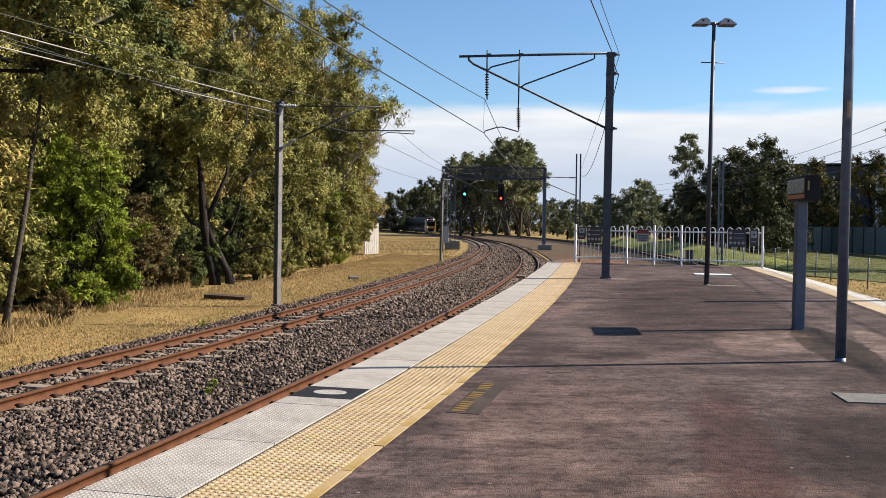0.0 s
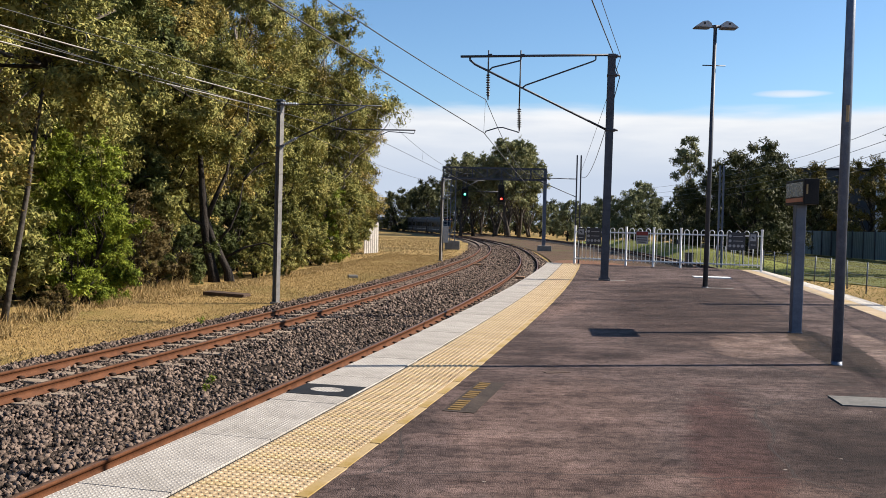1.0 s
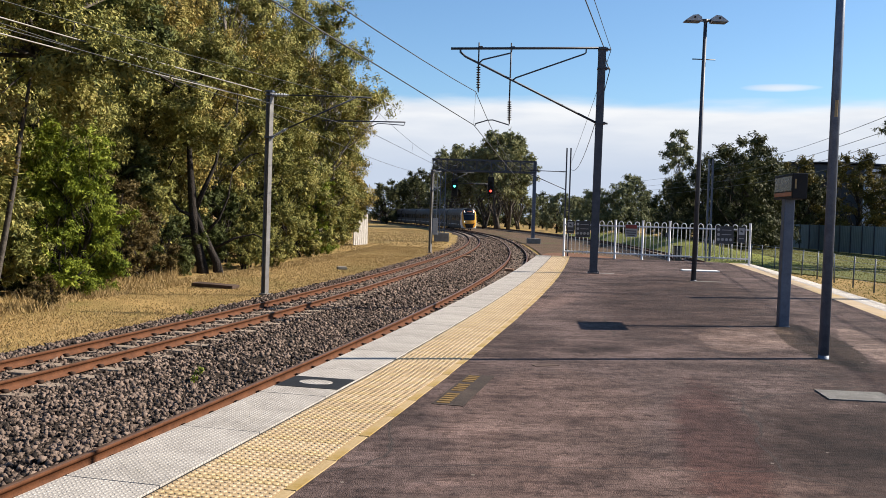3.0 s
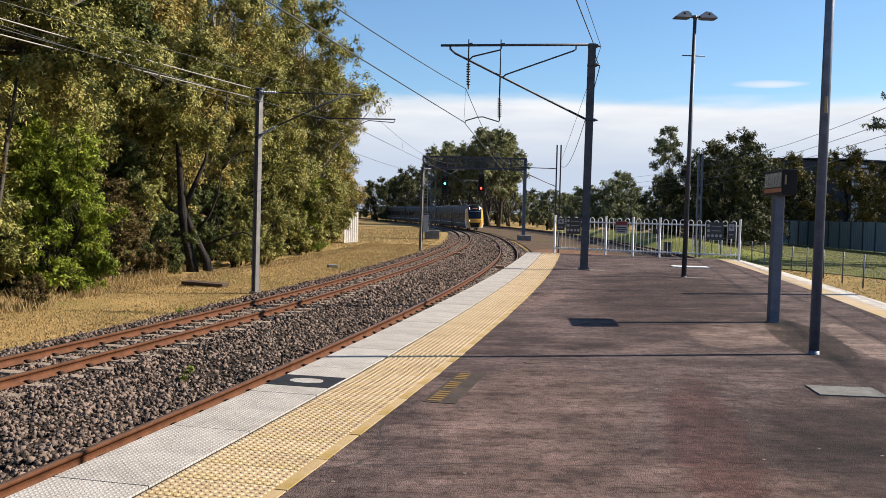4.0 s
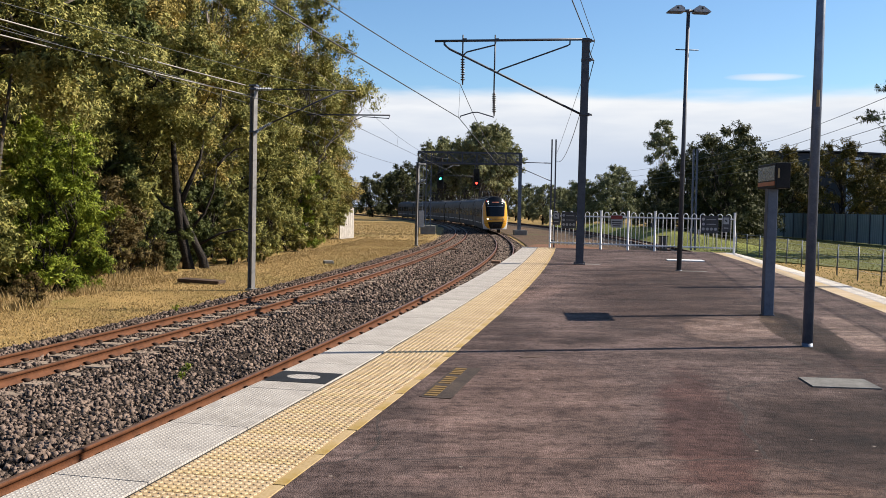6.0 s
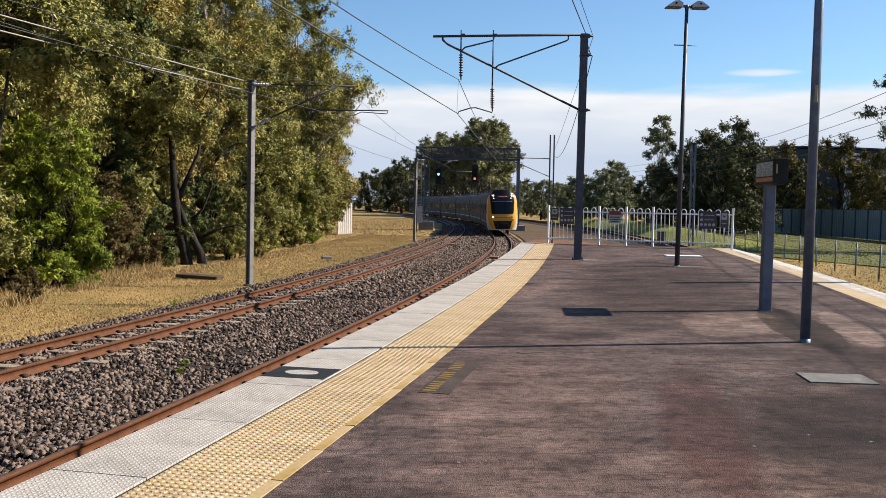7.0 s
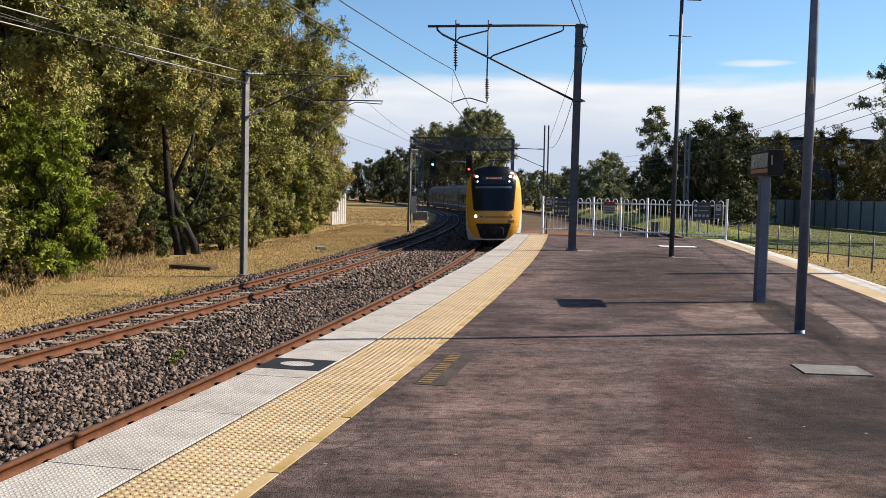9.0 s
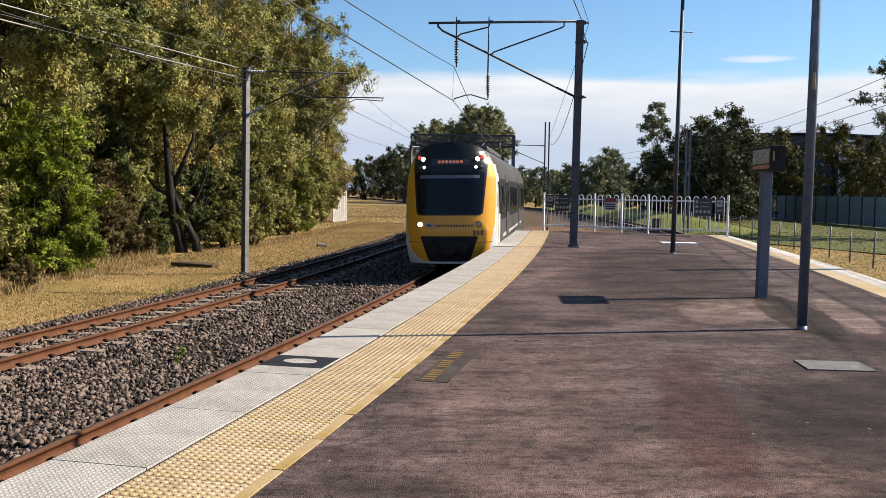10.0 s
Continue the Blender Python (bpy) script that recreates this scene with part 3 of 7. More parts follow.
def build_stones():
    """Loose crushed stone lying on the ballast bed, in one mesh."""
    rng = np.random.default_rng(4)
    block = np.array([[x, y, z] for x in (-0.8, 0.8) for y in (-0.62, 0.62) for z in (-0.5, 0.5)], float)
    tri = np.array([(0, 1, 3), (0, 3, 2), (4, 6, 7), (4, 7, 5), (0, 4, 5), (0, 5, 1), (2, 3, 7), (2, 7, 6), (0, 2, 6), (0, 6, 4), (1, 5, 7), (1, 7, 3)])
    spots = []
    for s0, s1, per, size in ((2, 13, 2600, 0.027), (2, 24, 2000, 0.030), (24, 50, 850, 0.040), (50, 110, 240, 0.052)):
        n = int((s1 - s0) * per)
        s = rng.uniform(s0, s1, n)
        f0 = np.stack([np.interp(s, FAR.s, FAR.x), np.interp(s, FAR.s, FAR.y)], 1)
        fn = np.interp(s, FAR.s, FAR.th)
        left = f0 + np.stack([np.cos(fn), -np.sin(fn)], 1) * -2.3
        g0 = np.stack([np.interp(s, NEAR.s, NEAR.x), np.interp(s, NEAR.s, NEAR.y)], 1)
        gn = np.interp(s, NEAR.s, NEAR.th)
        right = g0 + np.stack([np.cos(gn), -np.sin(gn)], 1) * 1.2
        u = rng.uniform(0, 1, n)
        p = left + (right - left) * u[:, None]
        across = u * np.hypot(*(right - left).T)
        fromfar, fromnear = across - 2.3, across - np.hypot(*(right - left).T) + 1.2
        z = np.full(n, RAIL_Z - 0.15)
        for d in (fromfar, fromnear):
            z = np.where(np.abs(d) < 1.1, RAIL_Z - 0.185, z)
        z = np.where(fromfar < -1.2, RAIL_Z - 0.165 - (-1.2 - fromfar) / 1.0 * 0.17, z)
        z = np.where((fromnear > -1.15) & (fromnear < -0.6), RAIL_Z - 0.135, z)
        keep = np.ones(n, bool)
        for d in (fromfar, fromnear):
            keep &= np.abs(np.abs(d) - GAUGE / 2) > 0.085
        z = z - dip(s) + rng.uniform(-1.0, 1.0, n) * size
        spots.append(np.c_[p, z, rng.uniform(0.7, 1.45, n) * size][keep])
    a = np.concatenate(spots)
    n = len(a)
    shape = block[None] * rng.uniform(0.7, 1.2, (n, 8, 1)) * rng.uniform(0.75, 1.2, (n, 1, 3)) + rng.normal(0, 0.24, (n, 8, 3))
    q = rng.normal(size=(n, 4))
    q /= np.linalg.norm(q, axis=1)[:, None]
    w, x, y, z = q.T
    R = np.stack([np.stack([1 - 2 * (y * y + z * z), 2 * (x * y - z * w), 2 * (x * z + y * w)], 1), np.stack([2 * (x * y + z * w), 1 - 2 * (x * x + z * z), 2 * (y * z - x * w)], 1),
                  np.stack([2 * (x * z - y * w), 2 * (y * z + x * w), 1 - 2 * (x * x + y * y)], 1)], 1)
    v = np.einsum("nij,nkj->nki", R, shape) * a[:, 3][:, None, None] + a[:, None, :3]
    f = (np.arange(n) * 8)[:, None, None] + tri[None]
    tagged(raw("ballast_stones", v.reshape(-1, 3), f.reshape(-1, 3), STONE), "loose angular grey and brown ballast stones", "ballast", kind="stuff")


build_stones()


# ---------------------------------------------------------------- platform
P0, P1 = -40.0, 35.6     # stretch of the platform along the near track
WHITE_W, TILE_W, LINE_W = 0.56, 0.60, 0.09


def end_line(off):
    """Where the platform stops, at an offset from the near track."""
    return P1 - (off - 1.4) * 0.12


def build_platform():
    body = empty("platform", Matrix(), "island platform with a worn dark asphalt surface", "platform", kind="structure")
    rows = []
    for s in steps(P0, P1, 0.5):
        e = edge(s)
        offs = np.linspace(e + WHITE_W + TILE_W + LINE_W, SIDE - 2.2, 12)
        k = (s - P0) / (P1 - P0)
        rows.append([NEAR.at(P0 + (end_line(o) - P0) * k, o, 0.0) for o in offs])
    sweep("asphalt_surface", rows, ASPHALT, body, smooth=True)
    # retaining walls of both faces and the end
    wall = []
    for s in steps(P0, P1, 0.5):
        e = edge(s)
        wall.append([NEAR.at(s, e + 0.10, GROUND_Z - 0.1), NEAR.at(s, e + 0.10, -0.16), NEAR.at(s, e + 0.012, -0.155), NEAR.at(s, e + 0.012, -0.03), NEAR.at(s, e + 0.05, -0.012), NEAR.at(s, e + 1.4, -0.012)])
    sweep("retaining_wall", wall, CONCRETE, body)
    wall = []
    for s in steps(P0, P1 - 1.2, 0.5):
        e = SIDE - 1.45
        wall.append([NEAR.at(s, SIDE - 2.3, -0.012), NEAR.at(s, e - 0.03, -0.012), NEAR.at(s, e, -0.03), NEAR.at(s, e, -0.155), NEAR.at(s, e - 0.1, -0.16), NEAR.at(s, e - 0.1, GROUND_Z - 0.1)])
    sweep("retaining_wall", wall, CONCRETE, body)
    offs = np.linspace(edge(P1), SIDE - 1.5, 12)
    sweep("end_wall", [[NEAR.at(end_line(o), o, GROUND_Z - 0.1) for o in offs], [NEAR.at(end_line(o), o, -0.004) for o in offs]], CONCRETE, body)
    # far edge: cream strip and yellow line
    rows = [[NEAR.at(s, SIDE - 2.2, 0.002), NEAR.at(s, SIDE - 1.85, 0.002)] for s in steps(P0, P1 - 1.1, 0.5)]
    sweep("yellow_strip", rows, TACTILE, body)
    rows = [[NEAR.at(s, SIDE - 1.85, 0.003), NEAR.at(s, SIDE - 1.45, 0.003), NEAR.at(s, SIDE - 1.445, -0.05)] for s in steps(P0, P1 - 1.1, 0.5)]
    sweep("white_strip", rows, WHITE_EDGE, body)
    return body


build_platform()

# ---------------------------------------------------------------- overhead line equipment
def h_mast(bm, w, d, z0, z1, web=0.012):
    """A rolled steel column: two flanges and a web."""
    t = 0.016
    box(bm, w, t, z1 - z0, (0, -d / 2, (z0 + z1) / 2))
    box(bm, w, t, z1 - z0, (0, d / 2, (z0 + z1) / 2))
    box(bm, web, d - t, z1 - z0, (0, 0, (z0 + z1) / 2))


def insulator(bm, a, b, n=9, r=0.062):
    a, b = Vector(a), Vector(b)
    d = b - a
    L = d.length
    prof = [(0.018, 0)]
    for i in range(n):
        z = L * (0.12 + 0.76 * i / n)
        prof += [(0.022, z), (r, z + L * 0.02), (r * 0.9, z + L * 0.035), (0.024, z + L * 0.05)]
    prof += [(0.02, L * 0.92), (0.016, L)]
    lathe(bm, prof, 10, a, d.to_track_quat("Z", "Y").to_matrix().to_4x4())


def build_mast_right():
    x, y = 4.34, 24.09
    top = empty("overhead_line_mast", pose(x, y, 0, 0, 0.4, -8), "dark steel mast on the platform with a cantilever over the track", "mast", "overhead line masts")
    bm = bmesh.new()
    h_mast(bm, 0.20, 0.24, 0.03, 6.0)
    part("column", bm, STEEL_DARK, top)
    bm = bmesh.new()
    box(bm, 0.3, 0.32, 0.02, (0, 0, 0.012), bevel=0.005)
    for i in (-1, 1):
        for j in (-1, 1):
            tube(bm, (0.13 * i, 0.14 * j, 0.03), (0.13 * i, 0.14 * j, 0.085), 0.014, n=6)
    part("base_plate", bm, STEEL_DARK, top, "dark bolted base plate")

    def at(px, z):
        return (px - x, 0.0, z)
    bm = bmesh.new()
    pipe(bm, [at(4.42, 5.99), at(0.30, 5.93)], 0.034, 8)
    part("top_tube", bm, STEEL_DARK, top)
    bm = bmesh.new()
    pipe(bm, [at(4.24, 4.02), at(0.70, 5.72), at(0.56, 5.84), at(0.56, 5.92)], 0.03, 8)
    part("diagonal_tube", bm, STEEL_DARK, top)
    bm = bmesh.new()
    pipe(bm, [at(1.98, 5.08), at(2.08, 5.17), at(3.86, 5.82), at(3.92, 5.86), at(3.92, 5.96)], 0.022, 6)
    pipe(bm, [at(1.08, 5.55), at(1.17, 5.64), at(1.93, 5.83), at(1.95, 5.94)], 0.022, 6)
    part("strut", bm, STEEL_DARK, top)
    for px, z0, z1 in ((1.06, 5.55, 4.76), (1.93, 4.62, 3.93)):
        bm = bmesh.new()
        pipe(bm, [at(px, 6.10), at(px, z0)], 0.02, 6)
        box(bm, 0.10, 0.05, 0.05, at(px + 0.05, 5.98))
        part("drop_rod", bm, STEEL_DARK, top)
        bm = bmesh.new()
        insulator(bm, at(px, z0), at(px + 0.02, z1))
        part("insulator", bm, PORCELAIN, top, "ribbed dark brown insulator")
    bm = bmesh.new()
    pipe(bm, [at(1.95, 3.90), at(1.78, 3.95), at(1.50, 4.03), at(1.36, 4.02), at(1.04, 3.92), at(1.03, 3.87)], 0.017, 6)
    part("registration_arm", bm, STEEL_DARK, top)
    for z in (5.95, 5.45, 4.0):
        bm = bmesh.new()
        box(bm, 0.26, 0.3, 0.06, (0.02, 0, z), bevel=0.01)
        pipe(bm, [(0.1, 0, z), (0.22, 0, z)], 0.03, 6)
        part("clamp", bm, STEEL_DARK, top)


build_mast_right()


def build_mast_left(x, y, z_top, name_label, arm=1.0, stay=False):
    top = empty("overhead_line_mast", pose(x, y, GROUND_Z, 0, 0.4, -10), name_label, "mast", "overhead line masts")
    h = z_top - GROUND_Z
    bm = bmesh.new()
    h_mast(bm, 0.16, 0.16, 0.03, h)
    bmesh.ops.rotate(bm, verts=bm.verts, cent=(0, 0, 0), matrix=Matrix.Rotation(radians(64), 3, "Z"))
    part("column", bm, MAST_STEEL, top)
    bm = bmesh.new()
    box(bm, 0.3, 0.3, 0.1, (0, 0, 0.0), bevel=0.02)
    part("footing", bm, CONCRETE, top, "weathered concrete footing")
    zt, zd, zr = h - 0.13, h - 1.45, h - 0.90
    bm = bmesh.new()
    pipe(bm, [(0.62, 0, zt), (3.26 * arm, 0, zt - 0.04)], 0.022, 6)
    pipe(bm, [(0.62, 0, zd + 0.30), (2.75 * arm, 0, zt - 0.05)], 0.028, 6)
    pipe(bm, [(1.7 * arm, 0, zr), (4.34 * arm, 0, zr)], 0.024, 6)
    pipe(bm, [(4.34 * arm, 0, zr), (4.30 * arm, 0, zr - 0.1), (3.5 * arm, 0, zr - 0.05), (3.22 * arm, 0, zr - 0.17)], 0.014, 6)
    part("cantilever", bm, STEEL_DARK, top)
    for a, b in (((0.08, 0, zt), (0.62, 0, zt)), ((0.08, 0, zd), (0.62, 0, zd + 0.30))):
        bm = bmesh.new()
        insulator(bm, a, b, 8, 0.055)
        part("insulator", bm, LIGHT_STEEL, top, "pale grey ribbed insulator")
    for z in (zt, zd, h - 0.02):
        bm = bmesh.new()
        box(bm, 0.24, 0.24, 0.05, (0, 0, z), bevel=0.008)
        part("clamp", bm, STEEL, top)
    for z in (h - 0.04, h - 0.29):
        bm = bmesh.new()
        pipe(bm, [(0, 0, z), (-0.22, 0, z)], 0.02, 6)
        part("cable_peg", bm, STEEL, top)
    if stay:
        bm = bmesh.new()
        pipe(bm, [(0.1, 0, h - 0.4), (0.1, 0, 0.6)], 0.03, 6)
        part("conduit", bm, STEEL_DARK, top)
    return top


build_mast_left(-5.22, 28.47, 5.18, "grey steel line mast standing in dry grass")
build_mast_left(-0.13, 63.4, 4.60, "slim steel line mast beside the curving track", 0.9, True)


def build_twin_mast():
    """Two thin columns side by side beyond the platform's end."""
    top = empty("twin_pole_mast", pose(8.9, 60, GROUND_Z, 0, 0, -6), "pair of thin steel poles carrying the overhead line", "mast", "overhead line masts")
    for dx in (-0.12, 0.14):
        bm = bmesh.new()
        box(bm, 0.09, 0.12, 7.25, (dx, 0, 3.7))
        part("pole", bm, STEEL_DARK, top)
    for z in (0.6, 1.8, 3.2):
        bm = bmesh.new()
        box(bm, 0.3, 0.05, 0.06, (0, 0.07, z))
        part("batten", bm, STEEL_DARK, top)
    bm = bmesh.new()
    pipe(bm, [(-0.1, 0, 5.75), (-2.9, 0, 5.8)], 0.03, 6)
    pipe(bm, [(-0.1, 0, 4.55), (-3.0, 0, 5.75)], 0.03, 6)
    part("cantilever", bm, STEEL_DARK, top)
    bm = bmesh.new()
    insulator(bm, (-0.15, 0, 5.75), (-0.7, 0, 5.76), 6, 0.06)
    part("insulator", bm, PORCELAIN, top)


build_twin_mast()


def build_side_mast():
    """The mast of the track behind the platform; its shadow reaches across the asphalt."""
    top = empty("overhead_line_mast", pose(13.5, 18.7, GROUND_Z, 0, 0, -12), "steel line mast beyond the side track", "mast", "overhead line masts")
    bm = bmesh.new()
    h_mast(bm, 0.19, 0.19, 0.0, 7.5)
    part("column", bm, STEEL_DARK, top)
    bm = bmesh.new()
    pipe(bm, [(-0.1, 0, 7.2), (-3.4, 0, 7.2)], 0.03, 6)
    pipe(bm, [(-0.1, 0, 5.6), (-2.9, 0, 7.15)], 0.03, 6)
    part("cantilever", bm, STEEL_DARK, top)


build_side_mast()


def wire(name, pts, r, material, label, sag=0.0, droppers=None):
    """One span after another through the supports, each sagging a little."""
    bm = bmesh.new()
    full = []
    for a, b in zip(pts, pts[1:]):
        a, b = Vector(a), Vector(b)
        n = 14
        for i in range(n):
            u = i / n
            p = a.lerp(b, u)
            p.z -= sag * 4 * u * (1 - u)
            full.append(p)
    full.append(Vector(pts[-1]))
    pipe(bm, full, r, 5)
    ob = link(name, bm, material, smooth=True)
    tagged(ob, label, "cable", "overhead wires")
    return full


def build_wires():
    # near track: contact wire and the carrier above it, held at the masts
    sup = [(-20.0, -0.15), (24.6, 0.12), (60.5, -0.1), (93.0, 0.1), (140.0, 0.0), (190.0, 0.0), (240.0, 0.0)]

    def over(line, s, off, z):
        return line.at(s, off, z)
    con = [over(NEAR, s, o, 3.88) for s, o in sup]
    con[0], con[1] = Vector((-8.4, -20, 3.88)), Vector((1.03, 24.09, 3.86))
    car = [over(NEAR, s, o * 0.4, 4.78) for s, o in sup]
    car[0], car[1] = Vector((-8.4, -20, 4.78)), Vector((1.06, 24.09, 4.74))
    up = wire("contact_wire", con, 0.011, WIRE, "dark overhead contact wire above the near track", 0.02)
    hi = wire("carrier_wire", car, 0.010, WIRE, "sagging dark carrier wire above the near track", 0.55)
    con2 = [over(FAR, s, o, 4.10) for s, o in ((-20.0, 0.1), (29.9, 0.25), (66.0, -0.2), (93.0, 0.1), (140.0, 0), (190, 0), (240, 0))]
    car2 = [over(FAR, s, o, 5.0 if s < 80 else 4.9) for s, o in ((-20.0, 0.1), (29.9, 0.3), (66.0, -0.2), (93.0, 0.1), (140.0, 0), (190, 0), (240, 0))]
    lo2 = wire("contact_wire", con2, 0.008, WIRE, "dark overhead contact wire above the far track", 0.02)
    hi2 = wire("carrier_wire", car2, 0.007, WIRE, "sagging dark carrier wire above the far track", 0.6)
    for a, b in ((up, hi), (lo2, hi2)):
        for i in range(2, 56, 4):
            bm = bmesh.new()
            pipe(bm, [a[i], b[i]], 0.004, 4)
            tagged(link("dropper_wire", bm, WIRE), "thin dropper between carrier and contact wire", "cable", "droppers")
    # feeder cables on the left masts
    near = FAR.at(-17, -2.7)
    wire("feeder_cable", [(near.x, near.y, 5.25), (-5.44, 28.45, 5.17)], 0.017, PALE_WIRE, "pale thick aluminium feeder cable", 0.24)
    wire("feeder_cable", [(near.x, near.y, 4.95), (-5.44, 28.45, 4.88)], 0.017, PALE_WIRE, "pale thick aluminium feeder cable", 0.26)
    wire("earth_wire", [(near.x, near.y, 6.6), (-5.3, 28.5, 4.6), (-0.3, 63.4, 4.2), (0.9, 92, 4.6)], 0.009, WIRE, "thin dark earth wire", 0.3)
    # stays and feeders on the platform mast
    wire("feeder_cable", [NEAR.at(-20, 3.4, 6.0), (4.42, 24.1, 6.02), (4.62, 24.15, 5.45)], 0.014, WIRE, "dark feeder cable passing the platform mast", 0.12)
    wire("earth_wire", [NEAR.at(-20, 3.65, 6.0), (4.62, 24.1, 5.95), (9.0, 60, 4.9)], 0.008, WIRE, "thin dark earth wire of the platform mast", 0.1)
    wire("feeder_cable", [(4.62, 24.15, 5.45), (9.05, 60, 4.75)], 0.012, WIRE, "slack dark feeder cable beyond the platform mast", 1.0)
    # lines far behind on the other side
    for z, s in ((6.4, 0.9), (5.7, 0.7), (5.2, 0.7), (4.6, 0.5)):
        wire("overhead_wire", [NEAR.at(112, SIDE + 6.4, z - 0.2), NEAR.at(62, SIDE + 7.5, z), NEAR.at(8, SIDE + 4.5, z + 0.3)], 0.013, WIRE, "dark overhead wire of the track behind the platform", s * 0.4)


build_wires()


def build_gantry():
    x0, x1, y, z0, z1 = 0.95, 10.25, 92.0, 5.95, 7.08
    top = empty("signal_gantry", pose(0, y, 0), "grey steel lattice gantry carrying two railway signals", "signal gantry")
    for x, w in ((x0, 0.5), (x1, 0.34)):
        bm = bmesh.new()
        if x > 5:
            box(bm, w, w, z1 - GROUND_Z - 0.3, (x, 0, (z1 + GROUND_Z + 0.3) / 2), bevel=0.02)
        for dx in (-w / 2, w / 2) if x < 5 else ():
            for dy in (-0.4, 0.4):
                box(bm, 0.1, 0.1, z1 - GROUND_Z - 0.3, (x + dx, dy, (z1 + GROUND_Z + 0.3) / 2))
        for i in range(7 if x < 5 else 0):
            z = GROUND_Z + 0.6 + i
            tube(bm, (x - w / 2, -0.4, z), (x + w / 2, -0.4, z + 0.9), 0.03, n=5)
            tube(bm, (x - w / 2, -0.4, z), (x - w / 2, 0.4, z + 0.9), 0.03, n=5)
            tube(bm, (x + w / 2, -0.4, z), (x + w / 2, 0.4, z + 0.9), 0.03, n=5)
        part("leg", bm, STEEL, top)
        bm = bmesh.new()
        box(bm, 1.5 if x < 5 else 1.3, 1.4, 1.0 if x < 5 else 0.7, (x + (0.0 if x < 5 else 0.1), 0, GROUND_Z + (0.35 if x < 5 else 0.2)), bevel=0.05)
        part("footing", bm, CONCRETE, top, "grey concrete footing block")
    xl = -0.1
    for dy in (-0.45, 0.45):
        for z in (z0, z1):
            bm = bmesh.new()
            box(bm, x1 - xl + 0.2, 0.14, 0.14, ((xl + x1) / 2, dy, z))
            part("chord", bm, STEEL_DARK, top)
        n = 7
        for i in range(n + 1):
            x = xl + (x1 - xl) * i / n
            bm = bmesh.new()
            box(bm, 0.08, 0.08, z1 - z0, (x, dy, (z0 + z1) / 2))
            if i < n:
                xn = xl + (x1 - xl) * (i + 1) / n
                a, b = (z0, z1) if i % 2 else (z1, z0)
                tube(bm, (x, dy, a), (xn, dy, b), 0.035, n=5)
            part("lattice_bar", bm, STEEL_DARK, top)
    bm = bmesh.new()
    box(bm, x1 - xl, 0.9, 0.05, ((xl + x1) / 2, 0, z0 + 0.1))
    part("walkway", bm, STEEL_DARK, top)
    # fine mesh guard along the walkway, built of thin bars
    bm = bmesh.new()
    for i in range(105):
        x = xl + (x1 - xl) * i / 104
        box(bm, 0.02, 0.012, z1 - z0, (x, -0.47, (z0 + z1) / 2))
    for i in range(9):
        box(bm, x1 - xl, 0.012, 0.02, ((xl + x1) / 2, -0.47, z0 + (z1 - z0) * (i + 1) / 10))
    part("mesh_guard", bm, STEEL_DARK, top)
    # ladder at the left leg
    bm = bmesh.new()
    for dx in (-0.2, 0.2):
        box(bm, 0.05, 0.05, 6.6, (x0 - 0.75 + dx, -0.3, GROUND_Z + 3.6))
    for i in range(20):
        box(bm, 0.4, 0.03, 0.03, (x0 - 0.75, -0.3, GROUND_Z + 0.6 + 0.32 * i))
    part("ladder", bm, LIGHT_STEEL, top)
    bm = bmesh.new()
    box(bm, 0.6, 0.5, 1.7, (x0 - 0.7, -0.6, GROUND_Z + 1.5), bevel=0.03)
    part("equipment_box", bm, LIGHT_STEEL, top, "pale grey equipment cabinet with louvres")
    for x, zc, lit, glow in ((2.12, 4.25, 0, (0.05, 1.0, 0.62)), (5.78, 4.55, -1, (1.0, 0.03, 0.02))):
        bm = bmesh.new()
        box(bm, 0.62, 0.22, 1.75, (x, -0.5, zc), bevel=0.06)
        sig = part("signal_head", bm, BLACK_PAINT, top, "black signal backboard with a lit lamp")
        bm = bmesh.new()
        tube(bm, (x - 0.12, -0.45, zc + 0.8), (x - 0.12, -0.45, z0), 0.05, n=6)
        tube(bm, (x + 0.12, -0.45, zc + 0.8), (x + 0.12, -0.45, z0), 0.05, n=6)
        part("hanger", bm, STEEL_DARK, top)
        for k in (-1, 0, 1):
            zz = zc + 0.12 + 0.42 * k if x < 5 else zc - 0.15 + 0.42 * k
            bm = bmesh.new()
            lathe(bm, [(0.15, 0), (0.15, 0.26), (0.135, 0.26), (0.135, 0.02)], 12, (x, -0.62, zz), Matrix.Rotation(radians(90), 4, "X"))
            part("hood", bm, BLACK_PAINT, sig)
            if k == lit:
                bm = bmesh.new()
                lathe(bm, [(0.105, 0), (0.105, 0.03), (0.07, 0.06)], 14, (x, -0.72, zz), Matrix.Rotation(radians(90), 4, "X"))
                part("lamp", bm, glow_mat("signal_glow", glow, 4.77), sig, "lit green lamp" if x < 5 else "lit red lamp")


build_gantry()


